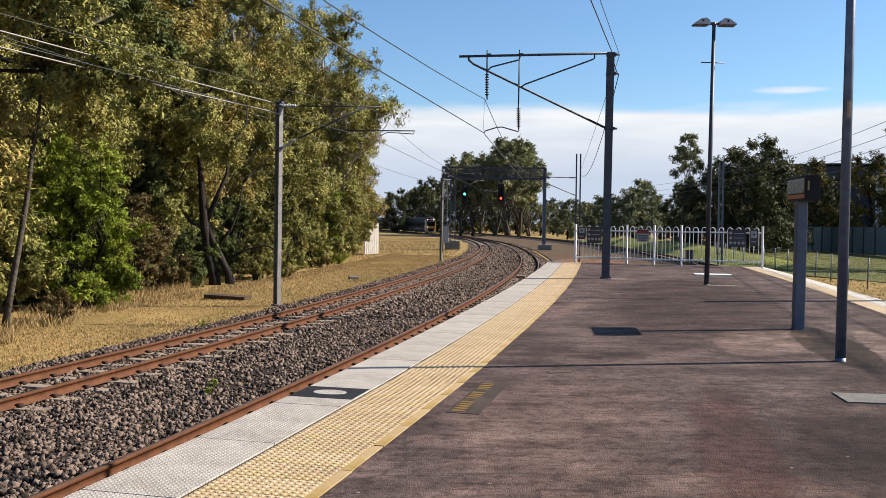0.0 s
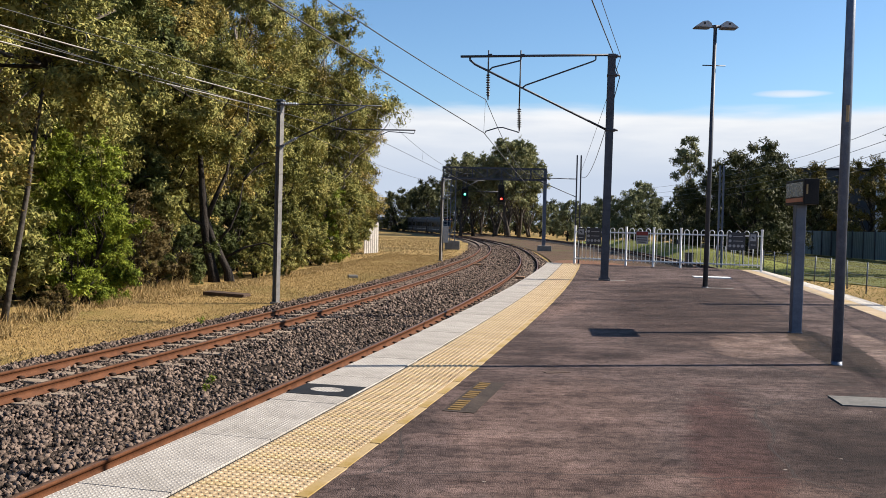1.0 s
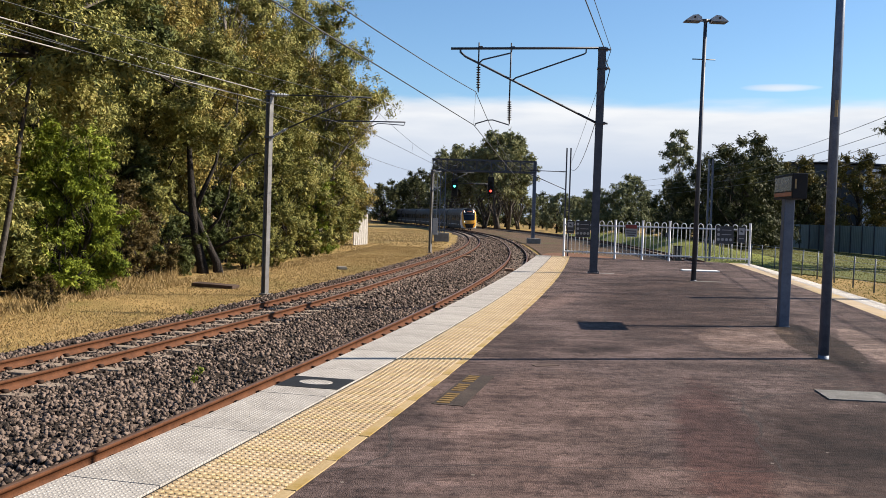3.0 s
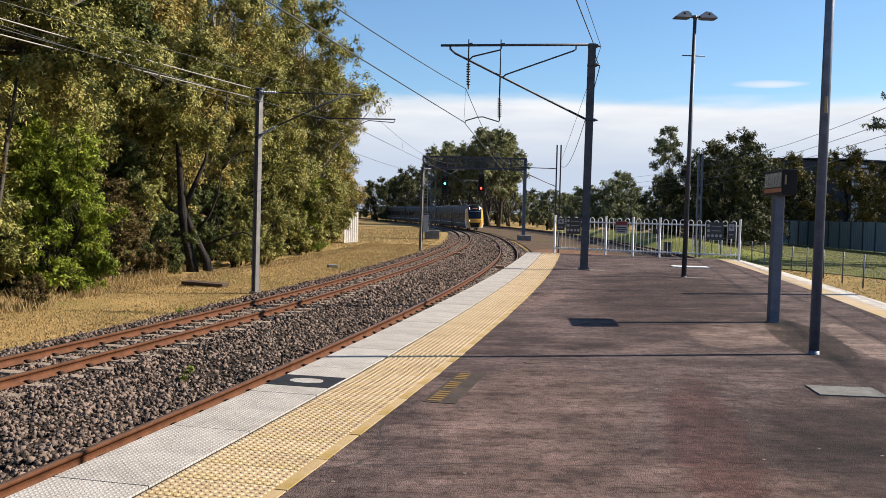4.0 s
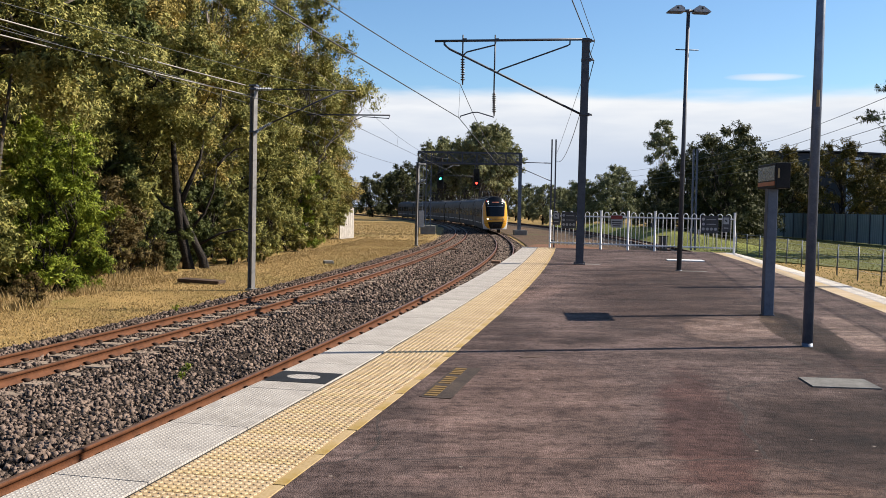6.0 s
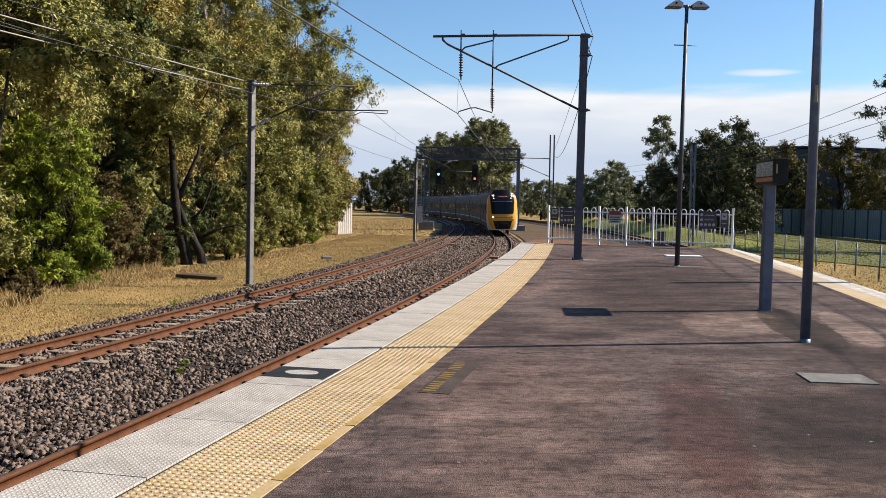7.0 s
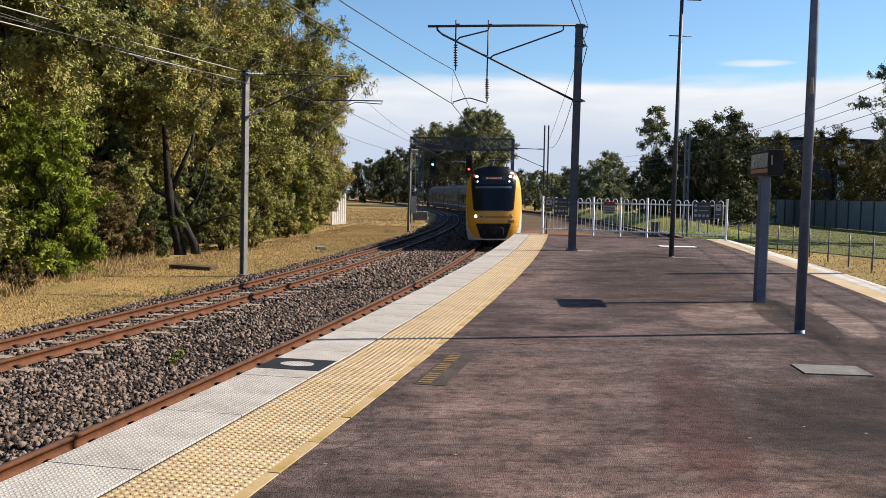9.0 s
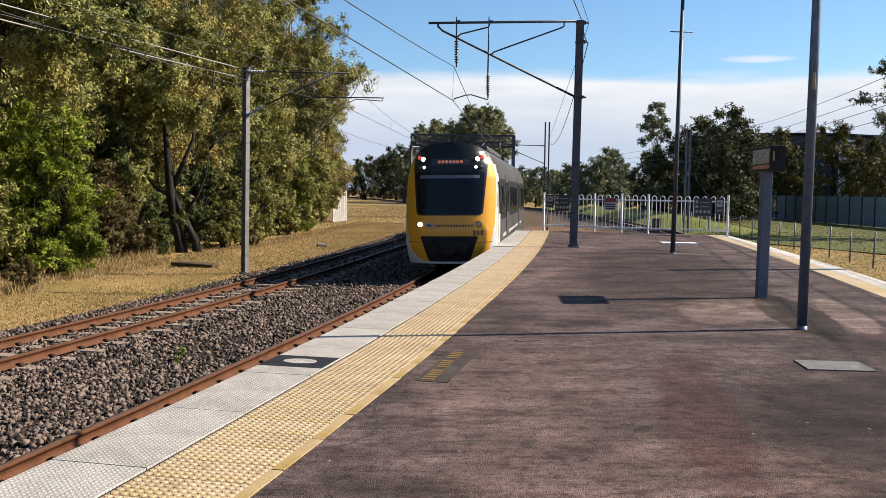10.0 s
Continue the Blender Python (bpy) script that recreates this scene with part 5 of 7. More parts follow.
def build_mound():
    """A sunlit grass bank past the side track, with rough grass on it and on the verge."""
    def height(u, w):
        return 1.05 * math.sin(math.pi * min(1, max(0, u))) ** 0.9 * math.sin(math.pi * min(1, max(0, w)))
    rows = []
    for s in steps(58, 150, 1.5):
        u = (s - 58) / 92
        rows.append([NEAR.at(s, SIDE + 2.4 + 7.5 * k / 14, GROUND_Z - 0.05 + height(u, k / 14) + 0.07 * noise.noise((s * 0.4, k * 0.5, 2))) for k in range(15)])
    tagged(sweep("grass_bank", rows, LAWN, smooth=True), "sunlit yellow-green grass bank past the side track", "ground", kind="structure")
    rng = np.random.default_rng(77)
    n = 60000
    s, o = rng.uniform(28, 130, n), SIDE + 2.6 + rng.uniform(0, 1, n) * 20
    th = np.interp(s, NEAR.s, NEAR.th)
    x, y = np.interp(s, NEAR.s, NEAR.x) + o * np.cos(th), np.interp(s, NEAR.s, NEAR.y) - o * np.sin(th)
    u, w = np.clip((s - 58) / 92, 0, 1), np.clip((o - SIDE - 2.4) / 7.5, 0, 1)
    z = GROUND_Z + 0.02 + 1.05 * np.sin(np.pi * u) ** 0.9 * np.sin(np.pi * w)
    a = rng.uniform(0, math.tau, n)
    h = rng.uniform(0.02, 0.07, n)
    base = np.stack([x, y, z], 1)
    dx = np.stack([np.cos(a), np.sin(a), 0 * a], 1) * rng.uniform(0.012, 0.03, n)[:, None]
    tip = base + np.stack([rng.normal(0, 0.5, n) * h, rng.normal(0, 0.5, n) * h, h], 1)
    v = np.stack([base - dx, base + dx, tip], 1).reshape(-1, 3)
    tagged(raw("rough_grass", v, (np.arange(n) * 3)[:, None] + np.array([[0, 1, 2]]), ROUGH_GRASS), "rough yellow-green grass behind the platform", "grass", kind="stuff")


LAWN = mat("lawn", (0.069, 0.0862, 0.0138), (0.172, 0.183, 0.0414), 0.95, 0.5, 12, 0.8, 0.05, stain=(0.152, 0.131, 0.0414), spots=0.56)
ROUGH_GRASS = leaf_mat("rough_grass", [(0.0583, 0.061, 0.0148), (0.106, 0.101, 0.0292), (0.159, 0.138, 0.0451), (0.212, 0.17, 0.0637)], 0.3)
build_mound()

# ---------------------------------------------------------------- the train
CAR_L, CAR_GAP, CARS = 21.2, 0.65, 6
TRAIN_SCALE = 0.945
T_YELLOW = mat("train_yellow", (0.56, 0.25, 0.012), (0.64, 0.3, 0.016), 0.35, 1.5, 30, 0.0, stain=(0.5, 0.23, 0.02), spots=0.6)
T_BLACK = mat("train_black", (0.00615, 0.00692, 0.00923), (0.0123, 0.0131, 0.0154), 0.3, 2, 30, 0.0)
T_GLASS = mat("dark_windscreen", (0.00308, 0.00385, 0.00692), (0.00615, 0.00769, 0.0123), 0.16, 2, 20, 0.0)
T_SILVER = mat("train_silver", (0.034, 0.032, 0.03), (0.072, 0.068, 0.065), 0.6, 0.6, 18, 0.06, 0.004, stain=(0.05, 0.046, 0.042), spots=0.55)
T_WHITE = mat("train_white", (0.4, 0.4, 0.41), (0.5, 0.5, 0.51), 0.4, 1, 20, 0.0)
T_WHITE_DULL = mat("dull_white_stripe", (0.231, 0.231, 0.231), (0.308, 0.308, 0.308), 0.5, 1, 20, 0.0)
T_ROOF = mat("train_roof", (0.0231, 0.0238, 0.0254), (0.0538, 0.0538, 0.0554), 0.7, 1.5, 20, 0.1)
T_UNDER = mat("underframe", (0.00923, 0.00846, 0.00769), (0.0308, 0.0277, 0.0254), 0.85, 4, 30, 0.3)
T_BLIND = mat("pale_blind", (0.0769, 0.0923, 0.123), (0.108, 0.123, 0.154), 0.3, 3, 20, 0.0)
T_GLASS.node_tree.nodes["Principled BSDF"].inputs["Specular IOR Level"].default_value = 0.22
T_BLACK.node_tree.nodes["Principled BSDF"].inputs["Specular IOR Level"].default_value = 0.3
T_SILVER.node_tree.nodes["Principled BSDF"].inputs["Specular IOR Level"].default_value = 0.05
LIT = glow_mat("headlight_glow", (1.0, 0.88, 0.72), 2.39)
LIT_SMALL = glow_mat("marker_glow", (0.95, 0.97, 1.0), 0.848)
LIT_RED = glow_mat("red_glow", (1.0, 0.1, 0.05), 0.22)
LIT_ORANGE = glow_mat("display_glow", (1.0, 0.3, 0.14), 0.045)
T_LETTER = mat("dark_red_lettering", (0.115, 0.0346, 0.00923), (0.169, 0.0538, 0.0154), 0.4)
T_DISPLAY = mat("display_glass", (0.0231, 0.0246, 0.0277), (0.0385, 0.04, 0.0431), 0.2)
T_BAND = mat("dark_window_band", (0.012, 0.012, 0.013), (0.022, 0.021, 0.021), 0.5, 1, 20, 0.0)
T_BAND.node_tree.nodes["Principled BSDF"].inputs["Specular IOR Level"].default_value = 0.05
LAMP_OFF = mat("unlit_lamp", (0.269, 0.231, 0.154), (0.385, 0.338, 0.254), 0.2, 3, 20, 0.0)

SECTION = [(1.18, 0.44), (1.23, 0.64), (1.285, 1.02), (1.30, 1.6), (1.29, 2.3), (1.26, 2.85), (1.18, 3.25), (1.02, 3.55), (0.76, 3.74), (0.42, 3.83), (0.0, 3.86)]


def half_width(z):
    zs, xs = [p[1] for p in SECTION], [p[0] for p in SECTION]
    return float(np.interp(z, zs, xs))


def nose(x, z):
    """How far the front lies behind the foremost point: leaning back above, rounded in plan."""
    w = max(half_width(z), 1.0)
    lean = 0.0 if z < 1.35 else 0.17 * (z - 1.35) + 0.07 * max(0, z - 3.0) ** 2 * 2
    if z < 0.9:
        lean += 0.12 * (0.9 - z)
    u = min(abs(x) / w, 1.0)
    return lean + 0.26 * u ** 2 + 0.26 * u ** 6


def cab_front(top, yf):
    """The moulded end of the leading car, in quads coloured by the panel they belong to."""
    nx, nz = 100, 100
    zs = np.linspace(0.44, 3.855, nz + 1)
    bm = bmesh.new()
    grid = []
    for z in zs:
        w = half_width(z)
        white = float(np.interp(z, [0.44, 0.58, 0.8, 1.05, 1.6, 2.4], [0.45, 0.72, 0.86, 0.91, 0.97, 0.999]))
        r = []
        for i in range(nx + 1):
            t = abs(2 * i / nx - 1)
            u = t / 0.9 * white if t <= 0.9 else white + (t - 0.9) / 0.1 * (1 - white)
            x = math.copysign(u * w, i - nx / 2)
            r.append(bm.verts.new((x, yf - nose(x, z), z)))
        grid.append(r)
    for j in range(nz):
        for i in range(nx):
            q = (grid[j][i], grid[j][i + 1], grid[j + 1][i + 1], grid[j + 1][i])
            f = bm.faces.new(q[::-1])
            z = (zs[j] + zs[j + 1]) / 2
            side = abs(2 * (i + 0.5) / nx - 1) > 0.9
            f.material_index = 1 if z < 0.52 or (side and z < 2.4) else (2 if z > 3.56 else 0)
            f.smooth = True
    bmesh.ops.recalc_face_normals(bm, faces=bm.faces)
    part("cab_front", bm, [T_YELLOW, T_WHITE, T_BLACK], top, "yellow moulded cab front with rounded edges")

    def on(x, z, d=0.0):
        return Vector((x, yf - nose(x, z) + d, z))

    def patch(name, x0, x1, z0, z1, m, d, owner, label="", n=10):
        bm = bmesh.new()
        g = [[bm.verts.new(on(x0 + (x1 - x0) * i / n, z0 + (z1 - z0) * j / 4, d)) for i in range(n + 1)] for j in range(5)]
        b = [[bm.verts.new(on(x0 + (x1 - x0) * i / n, z0 + (z1 - z0) * j / 4, d - 0.02)) for i in range(n + 1)] for j in range(5)]
        for j in range(4):
            for i in range(n):
                bm.faces.new((g[j][i], g[j][i + 1], g[j + 1][i + 1], g[j + 1][i]))
                bm.faces.new((b[j][i], b[j + 1][i], b[j + 1][i + 1], b[j][i + 1]))
        bmesh.ops.recalc_face_normals(bm, faces=bm.faces)
        return part(name, bm, m, owner, label)
    def panel(name, z0, z1, lim, m, d, label="", nz=60, n=40):
        """A panel that follows the nose, as wide at each height as lim says."""
        bm = bmesh.new()
        zz = [z0 + (z1 - z0) * j / nz for j in range(nz + 1)]
        g = [[bm.verts.new(on(lim(z) * (2 * i / n - 1), z, d)) for i in range(n + 1)] for z in zz]
        for j in range(nz):
            for i in range(n):
                bm.faces.new((g[j][i], g[j][i + 1], g[j + 1][i + 1], g[j + 1][i])).smooth = True
        bmesh.ops.recalc_face_normals(bm, faces=bm.faces)
        return part(name, bm, m, top, label)

    def rounded(z, z0, w, r):
        return w - (r - math.sqrt(max(r * r - (r - min(z - z0, r)) ** 2, 0)))

    def mask(z):
        w = float(np.interp(z, [1.79, 2.3, 3.0, 3.4, 3.52, 3.6, 3.855], [0.935, 0.98, 1.04, 1.06, 1.075, half_width(3.6), half_width(3.855)]))
        return min(rounded(z, 1.79, w, 0.1), half_width(z) * 0.995)

    def glass(z):
        w = float(np.interp(z, [1.84, 3.02], [0.89, 0.985]))
        return min(rounded(z, 1.83, w, 0.08), rounded(2 * 2.43 - z, 1.83, w, 0.08))

    def apron(z):
        w = float(np.interp(z, [0.50, 1.21], [0.58, 0.82]))
        return min(rounded(z, 0.50, w, 0.1), rounded(2 * 0.855 - z, 0.50, w, 0.05))
    panel("black_mask", 1.79, 3.85, mask, T_BLACK, 0.006, "glossy black mask round the windscreen")
    panel("apron", 0.50, 1.21, apron, T_UNDER, 0.008, "black apron round the coupler")
    ws = panel("windscreen", 1.84, 3.02, glass, T_GLASS, 0.012, "wide dark glass windscreen", 24)
    patch("sun_blind", -0.85, 0.85, 2.83, 2.92, T_BLIND, 0.017, ws)
    dest = patch("destination_display", -0.53, 0.53, 3.20, 3.38, T_DISPLAY, 0.012, top, "dark destination display with a faint orange glow")
    for i in range(7):
        patch("text_bar", -0.37 + i * 0.105, -0.295 + i * 0.105, 3.255, 3.335, LIT_ORANGE, 0.017, dest, n=2)
    # seam across the nose above the lower valance
    for x0, x1 in ((-1.2, -0.8), (0.8, 1.2)):
        patch("seam", x0, x1, 1.035, 1.05, T_UNDER, 0.004, top, n=8)

    def lamp(name, x, z, r, m, label=""):
        bm = bmesh.new()
        p = on(x, z, -0.03)
        lathe(bm, [(r * 1.25, 0), (r * 1.25, 0.05), (r, 0.055)], 16, p, Matrix.Rotation(radians(-90), 4, "X"))
        rim = part(name, bm, T_BLACK, top, label)
        bm = bmesh.new()
        lathe(bm, [(r, 0.0), (r, 0.062), (r * 0.6, 0.075)], 16, p, Matrix.Rotation(radians(-90), 4, "X"))
        part("lens", bm, m, rim)
    for sx in (-1, 1):
        lamp("headlight", sx * 0.77, 3.37, 0.065, LIT, "bright upper headlight")
        lamp("red_light", sx * 0.885, 3.42, 0.062, LIT_RED, "red light beside the headlight")
        lamp("marker_light", sx * 0.735, 3.145, 0.045, LIT_SMALL, "small white marker light")
        lamp("tail_light", sx * 0.86, 3.145, 0.05, SIGN_DARK)
        lamp("lower_headlight", sx * 0.82, 1.54, 0.07, LIT if sx > 0 else LAMP_OFF, "round lower headlight")
    # plain shapes for the maker's mark, the lettering and the fleet number
    patch("emblem", 0.67, 0.43, 1.455, 1.57, T_WHITE_DULL, 0.006, top, n=4)
    patch("emblem_bar", 0.62, 0.49, 1.49, 1.535, T_BLACK, 0.009, top, n=4)
    for i in range(13):
        patch("lettering_bar", 0.375 - 0.083 * i, 0.315 - 0.083 * i, 1.475, 1.535, T_LETTER, 0.006, top, n=2)
    for i in range(3):
        patch("fleet_number_bar", -0.68 - 0.1 * i, -0.75 - 0.1 * i, 1.23, 1.375, T_LETTER, 0.006, top, n=2)
    # coupler recess
    bm = bmesh.new()
    box(bm, 0.9, 0.2, 0.34, (0, yf - 0.02, 0.86), bevel=0.04)
    part("coupler_panel", bm, T_UNDER, top)
    for sx in (-0.42, 0.42):
        bm = bmesh.new()
        box(bm, 0.12, 0.16, 0.3, (sx, yf + 0.05, 0.84), bevel=0.03)
        part("hose", bm, T_UNDER, top)
    bm = bmesh.new()
    lathe(bm, [(0.1, 0), (0.1, 0.25), (0.16, 0.27), (0.16, 0.36)], 12, (0, yf - 0.12, 0.84), Matrix.Rotation(radians(-90), 4, "X"))
    part("coupler", bm, T_UNDER, top)


def build_car(kind):
    lead = kind == "lead"
    top = empty("train_car", Matrix(), "yellow-fronted silver electric train car with headlights lit" if lead else "silver electric train car with a dark window band",
                "train", "cars of the train")
    yf, yb = CAR_L / 2, -CAR_L / 2
    # shell
    ring = [(x, z) for x, z in SECTION] + [(-x, z) for x, z in SECTION[-2::-1]]
    bm = bmesh.new()
    ys = [1.0, 0.9945, 0.948, 0.8, 0.5, 0.0]
    rows = []
    for k, u in enumerate(ys):
        r = []
        for x, z in ring:
            y0 = yf - (nose(x, z) + 0.0 if lead else 0.0)
            r.append(bm.verts.new((x, yb + (y0 - yb) * u, z)))
        rows.append(r)
    for k, (u, v) in enumerate(zip(rows, rows[1:])):
        for i in range(len(ring) - 1):
            f = bm.faces.new((u[i], u[i + 1], v[i + 1], v[i]))
            z = (ring[i][1] + ring[i + 1][1]) / 2
            f.smooth = True
            if lead and k == 0 and z < 3.5:
                f.material_index = 1
            elif lead and k == 1 and z < 3.3:
                f.material_index = 2
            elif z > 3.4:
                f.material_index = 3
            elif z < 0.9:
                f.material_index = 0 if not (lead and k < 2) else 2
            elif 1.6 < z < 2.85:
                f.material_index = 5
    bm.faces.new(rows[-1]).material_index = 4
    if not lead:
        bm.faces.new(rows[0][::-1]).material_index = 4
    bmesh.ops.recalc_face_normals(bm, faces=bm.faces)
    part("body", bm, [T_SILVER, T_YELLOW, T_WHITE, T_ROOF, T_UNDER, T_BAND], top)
    if lead:
        cab_front(top, yf)
    # doors and windows along both sides
    doors = [yf - 6.2, yb + 6.2]
    wins = [y for y in np.linspace(yf - (3.6 if lead else 1.6), yb + 1.6, 10) if min(abs(y - d) for d in doors) > 1.25]
    proto = {}
    for sx in (-1, 1):
        turn = Matrix.Rotation(radians(180 if sx < 0 else 0), 4, "Z")

        def fit(name, y, w, z0, z1, m, key, owner=top, out=0.012, label=""):
            if key not in proto:
                bm = bmesh.new()
                n = 5
                a = [[bm.verts.new((half_width(z0 + (z1 - z0) * j / n) + o, yy, z0 + (z1 - z0) * j / n)) for j in range(n + 1)] for o in (-0.03, out) for yy in (-w / 2, w / 2)]
                for p, q in ((2, 3), (0, 2), (3, 1)):
                    for j in range(n):
                        bm.faces.new((a[p][j], a[q][j], a[q][j + 1], a[p][j + 1]))
                bm.faces.new((a[0][n], a[2][n], a[3][n], a[1][n]))
                bm.faces.new((a[0][0], a[1][0], a[3][0], a[2][0]))
                bmesh.ops.recalc_face_normals(bm, faces=bm.faces)
                ob = part(name, bm, m, owner, label)
                proto[key] = ob
            else:
                ob = twin(proto[key], name, Matrix(), owner)
            ob.matrix_basis = Matrix.Translation((0, y, 0)) @ turn
            return ob
        for y in doors:
            for k in (-0.36, 0.36):
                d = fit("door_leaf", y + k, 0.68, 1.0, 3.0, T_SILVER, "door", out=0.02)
                if "doorglass" not in proto:
                    g = fit("door_glass", 0, 0.4, 1.75, 2.75, T_GLASS, "doorglass", d, 0.026)
                else:
                    g = twin(proto["doorglass"], "door_glass", Matrix(), d)
                g.matrix_basis = Matrix()
        for y in wins:
            fit("window", y, 1.45, 1.75, 2.62, T_GLASS, "win")
        fit("skirt_stripe", 0.0, CAR_L - (7.6 if lead else 0.4), 1.02, 1.12, T_WHITE_DULL, "stripe", out=0.006)
        if lead:
            fit("cab_door", yf - 1.75, 0.62, 0.95, 3.0, T_WHITE, "cabdoor", out=0.016)
            fit("cab_window", yf - 1.75, 0.44, 1.8, 2.75, T_GLASS, "cabwin", out=0.022)
            bm = bmesh.new()
            box(bm, 0.07, 0.16, 0.42, (sx * 1.44, yf - 1.1, 2.35), bevel=0.02)
            part("mirror", bm, T_BLACK, top)
    # roof gear
    for y, l, h in ((yf - 6.5, 3.2, 0.17), (0.5, 4.2, 0.16), (yb + 5, 3.2, 0.17)):
        bm = bmesh.new()
        box(bm, 1.4, l, h, (0, y, 3.86 + h / 2 - 0.06), bevel=0.06)
        part("roof_unit", bm, T_ROOF, top)
    if lead:
        bm = bmesh.new()
        for sx in (-0.45, 0.45):
            pipe(bm, [(sx, -6.0, 4.0), (sx, -4.4, 4.32), (sx * 0.8, -6.2, 4.72)], 0.03, 6)
        for yy in (-6.35, -6.05):
            pipe(bm, [(-0.8, yy, 4.66), (-0.5, yy, 4.74), (0.5, yy, 4.74), (0.8, yy, 4.66)], 0.025, 6)
        part("pantograph", bm, STEEL_DARK, top)
    # under the floor
    for y, l in ((0, 5.2), (4.4, 2.2), (-4.4, 2.4)):
        bm = bmesh.new()
        box(bm, 2.2, l, 0.55, (0, y, 0.58), bevel=0.04)
        part("equipment_case", bm, T_UNDER, top)
    for y in (yf - 3.6, yb + 3.6):
        bm = bmesh.new()
        for sx in (-0.93, 0.93):
            box(bm, 0.14, 2.9, 0.22, (sx, y, 0.52), bevel=0.04)
        box(bm, 1.8, 0.4, 0.25, (0, y, 0.5), bevel=0.04)
        bg = part("bogie", bm, T_UNDER, top)
        for dy in (-1.1, 1.1):
            for sx in (-0.58, 0.58):
                bm = bmesh.new()
                lathe(bm, [(0.1, -0.065), (0.40, -0.065), (0.425, -0.05), (0.40, 0.05), (0.40, 0.065), (0.1, 0.065)], 20, (sx, y + dy, 0.425), Matrix.Rotation(radians(90), 4, "Y"))
                part("wheel", bm, T_UNDER, bg)
    bm = bmesh.new()
    box(bm, 1.1, CAR_GAP + 0.1, 2.2, (0, yb - CAR_GAP / 2, 2.1), bevel=0.06)
    part("gangway", bm, T_UNDER, top)
    return top


def to_size(car):
    """Scales a car built on round numbers down to fit the camera's view."""
    k = Matrix.Scale(TRAIN_SCALE, 4)
    seen = set()
    for ob in car.children_recursive:
        if ob.data.name not in seen:
            seen.add(ob.data.name)
            ob.data.transform(k)
        ob.matrix_basis.translation = ob.matrix_basis.translation * TRAIN_SCALE
    return car


CAR_LEAD = to_size(build_car("lead"))
CAR_BACK = to_size(build_car("plain"))
TRAIN = [CAR_LEAD, CAR_BACK] + [copy_thing(CAR_BACK, Matrix()) for _ in range(CARS - 2)]


def front_at(t):
    """Where along the near track the train's nose is."""
    return 209.4 - 21.466 * t + 0.2775 * t ** 2 + 0.00195 * t ** 3


def car_pose(i, t):
    """Both bogies follow the track, set 0.2 m aside to fit the camera's view."""
    pitch = (CAR_L + CAR_GAP) * TRAIN_SCALE
    mid = front_at(t) + CAR_L / 2 * TRAIN_SCALE + i * pitch
    a, b = NEAR.at(mid - 7.0, 0.2, RAIL_Z), NEAR.at(mid + 7.0, 0.2, RAIL_Z)
    c, d = (a + b) / 2, a - b
    # leaning into the curve on the canted track
    return pose(c.x, c.y, c.z, 0, 0, math.degrees(math.atan2(-d.x, d.y))) @ pose(0, 0, 0, 0, 1.2, 0)

# ---------------------------------------------------------------- trees and shrubs
LEAF_OLIVE = leaf_mat("olive_leaves", [(0.0344, 0.0391, 0.0131), (0.127, 0.133, 0.0364), (0.265, 0.244, 0.0718), (0.412, 0.344, 0.131)], 0.08)
LEAF_YELLOW = leaf_mat("yellowing_leaves", [(0.0396, 0.0387, 0.0127), (0.157, 0.137, 0.0376), (0.315, 0.243, 0.0689), (0.425, 0.311, 0.127)], 0.08)
LEAF_BRIGHT = leaf_mat("fresh_green_leaves", [(0.0295, 0.0463, 0.0073), (0.103, 0.137, 0.0146), (0.2, 0.236, 0.0271), (0.281, 0.306, 0.0523)], 0.1)
LEAF_DARK = leaf_mat("dark_green_leaves", [(0.0226, 0.03, 0.0125), (0.0531, 0.0662, 0.0213), (0.1, 0.114, 0.0351), (0.177, 0.18, 0.0627)], 0.08)
LEAF_GREY = leaf_mat("grey_green_leaves", [(0.0531, 0.0621, 0.0328), (0.107, 0.118, 0.0574), (0.172, 0.181, 0.0886), (0.265, 0.255, 0.138)], 0.12)
# Leaf tones darkened for the trees' shaded near side, bluer for distance haze.
LEAF_SHADE = leaf_mat("shaded_far_leaves", [(0.0149, 0.0182, 0.00962), (0.0347, 0.041, 0.0168), (0.0683, 0.0728, 0.0289), (0.123, 0.119, 0.0481)], 0.08)
LEAF_DIM = leaf_mat("dull_olive_leaves", [(0.0171, 0.0176, 0.00523), (0.0535, 0.0485, 0.0117), (0.118, 0.0973, 0.0222), (0.257, 0.176, 0.0392)], 0.08)
# Greyer and bluer than near leaves: distance haze mixed into the tones.
LEAF_FARGUM = leaf_mat("far_gum_leaves", [(0.0374, 0.0453, 0.0231), (0.105, 0.118, 0.0539), (0.209, 0.212, 0.0964), (0.404, 0.364, 0.175)], 0.1)
LEAF_RUSTY = leaf_mat("rusty_leaves", [(0.0337, 0.027, 0.0116), (0.0811, 0.0609, 0.0231), (0.134, 0.0996, 0.0385), (0.175, 0.134, 0.0575)], 0.1)

GREY_BARK = mat("grey_bark", (0.0266, 0.0223, 0.0186), (0.106, 0.0931, 0.0793), 0.9, 2.0, 12, 0.7, 0.04, stain=(0.0477, 0.0371, 0.0319), spots=0.5)


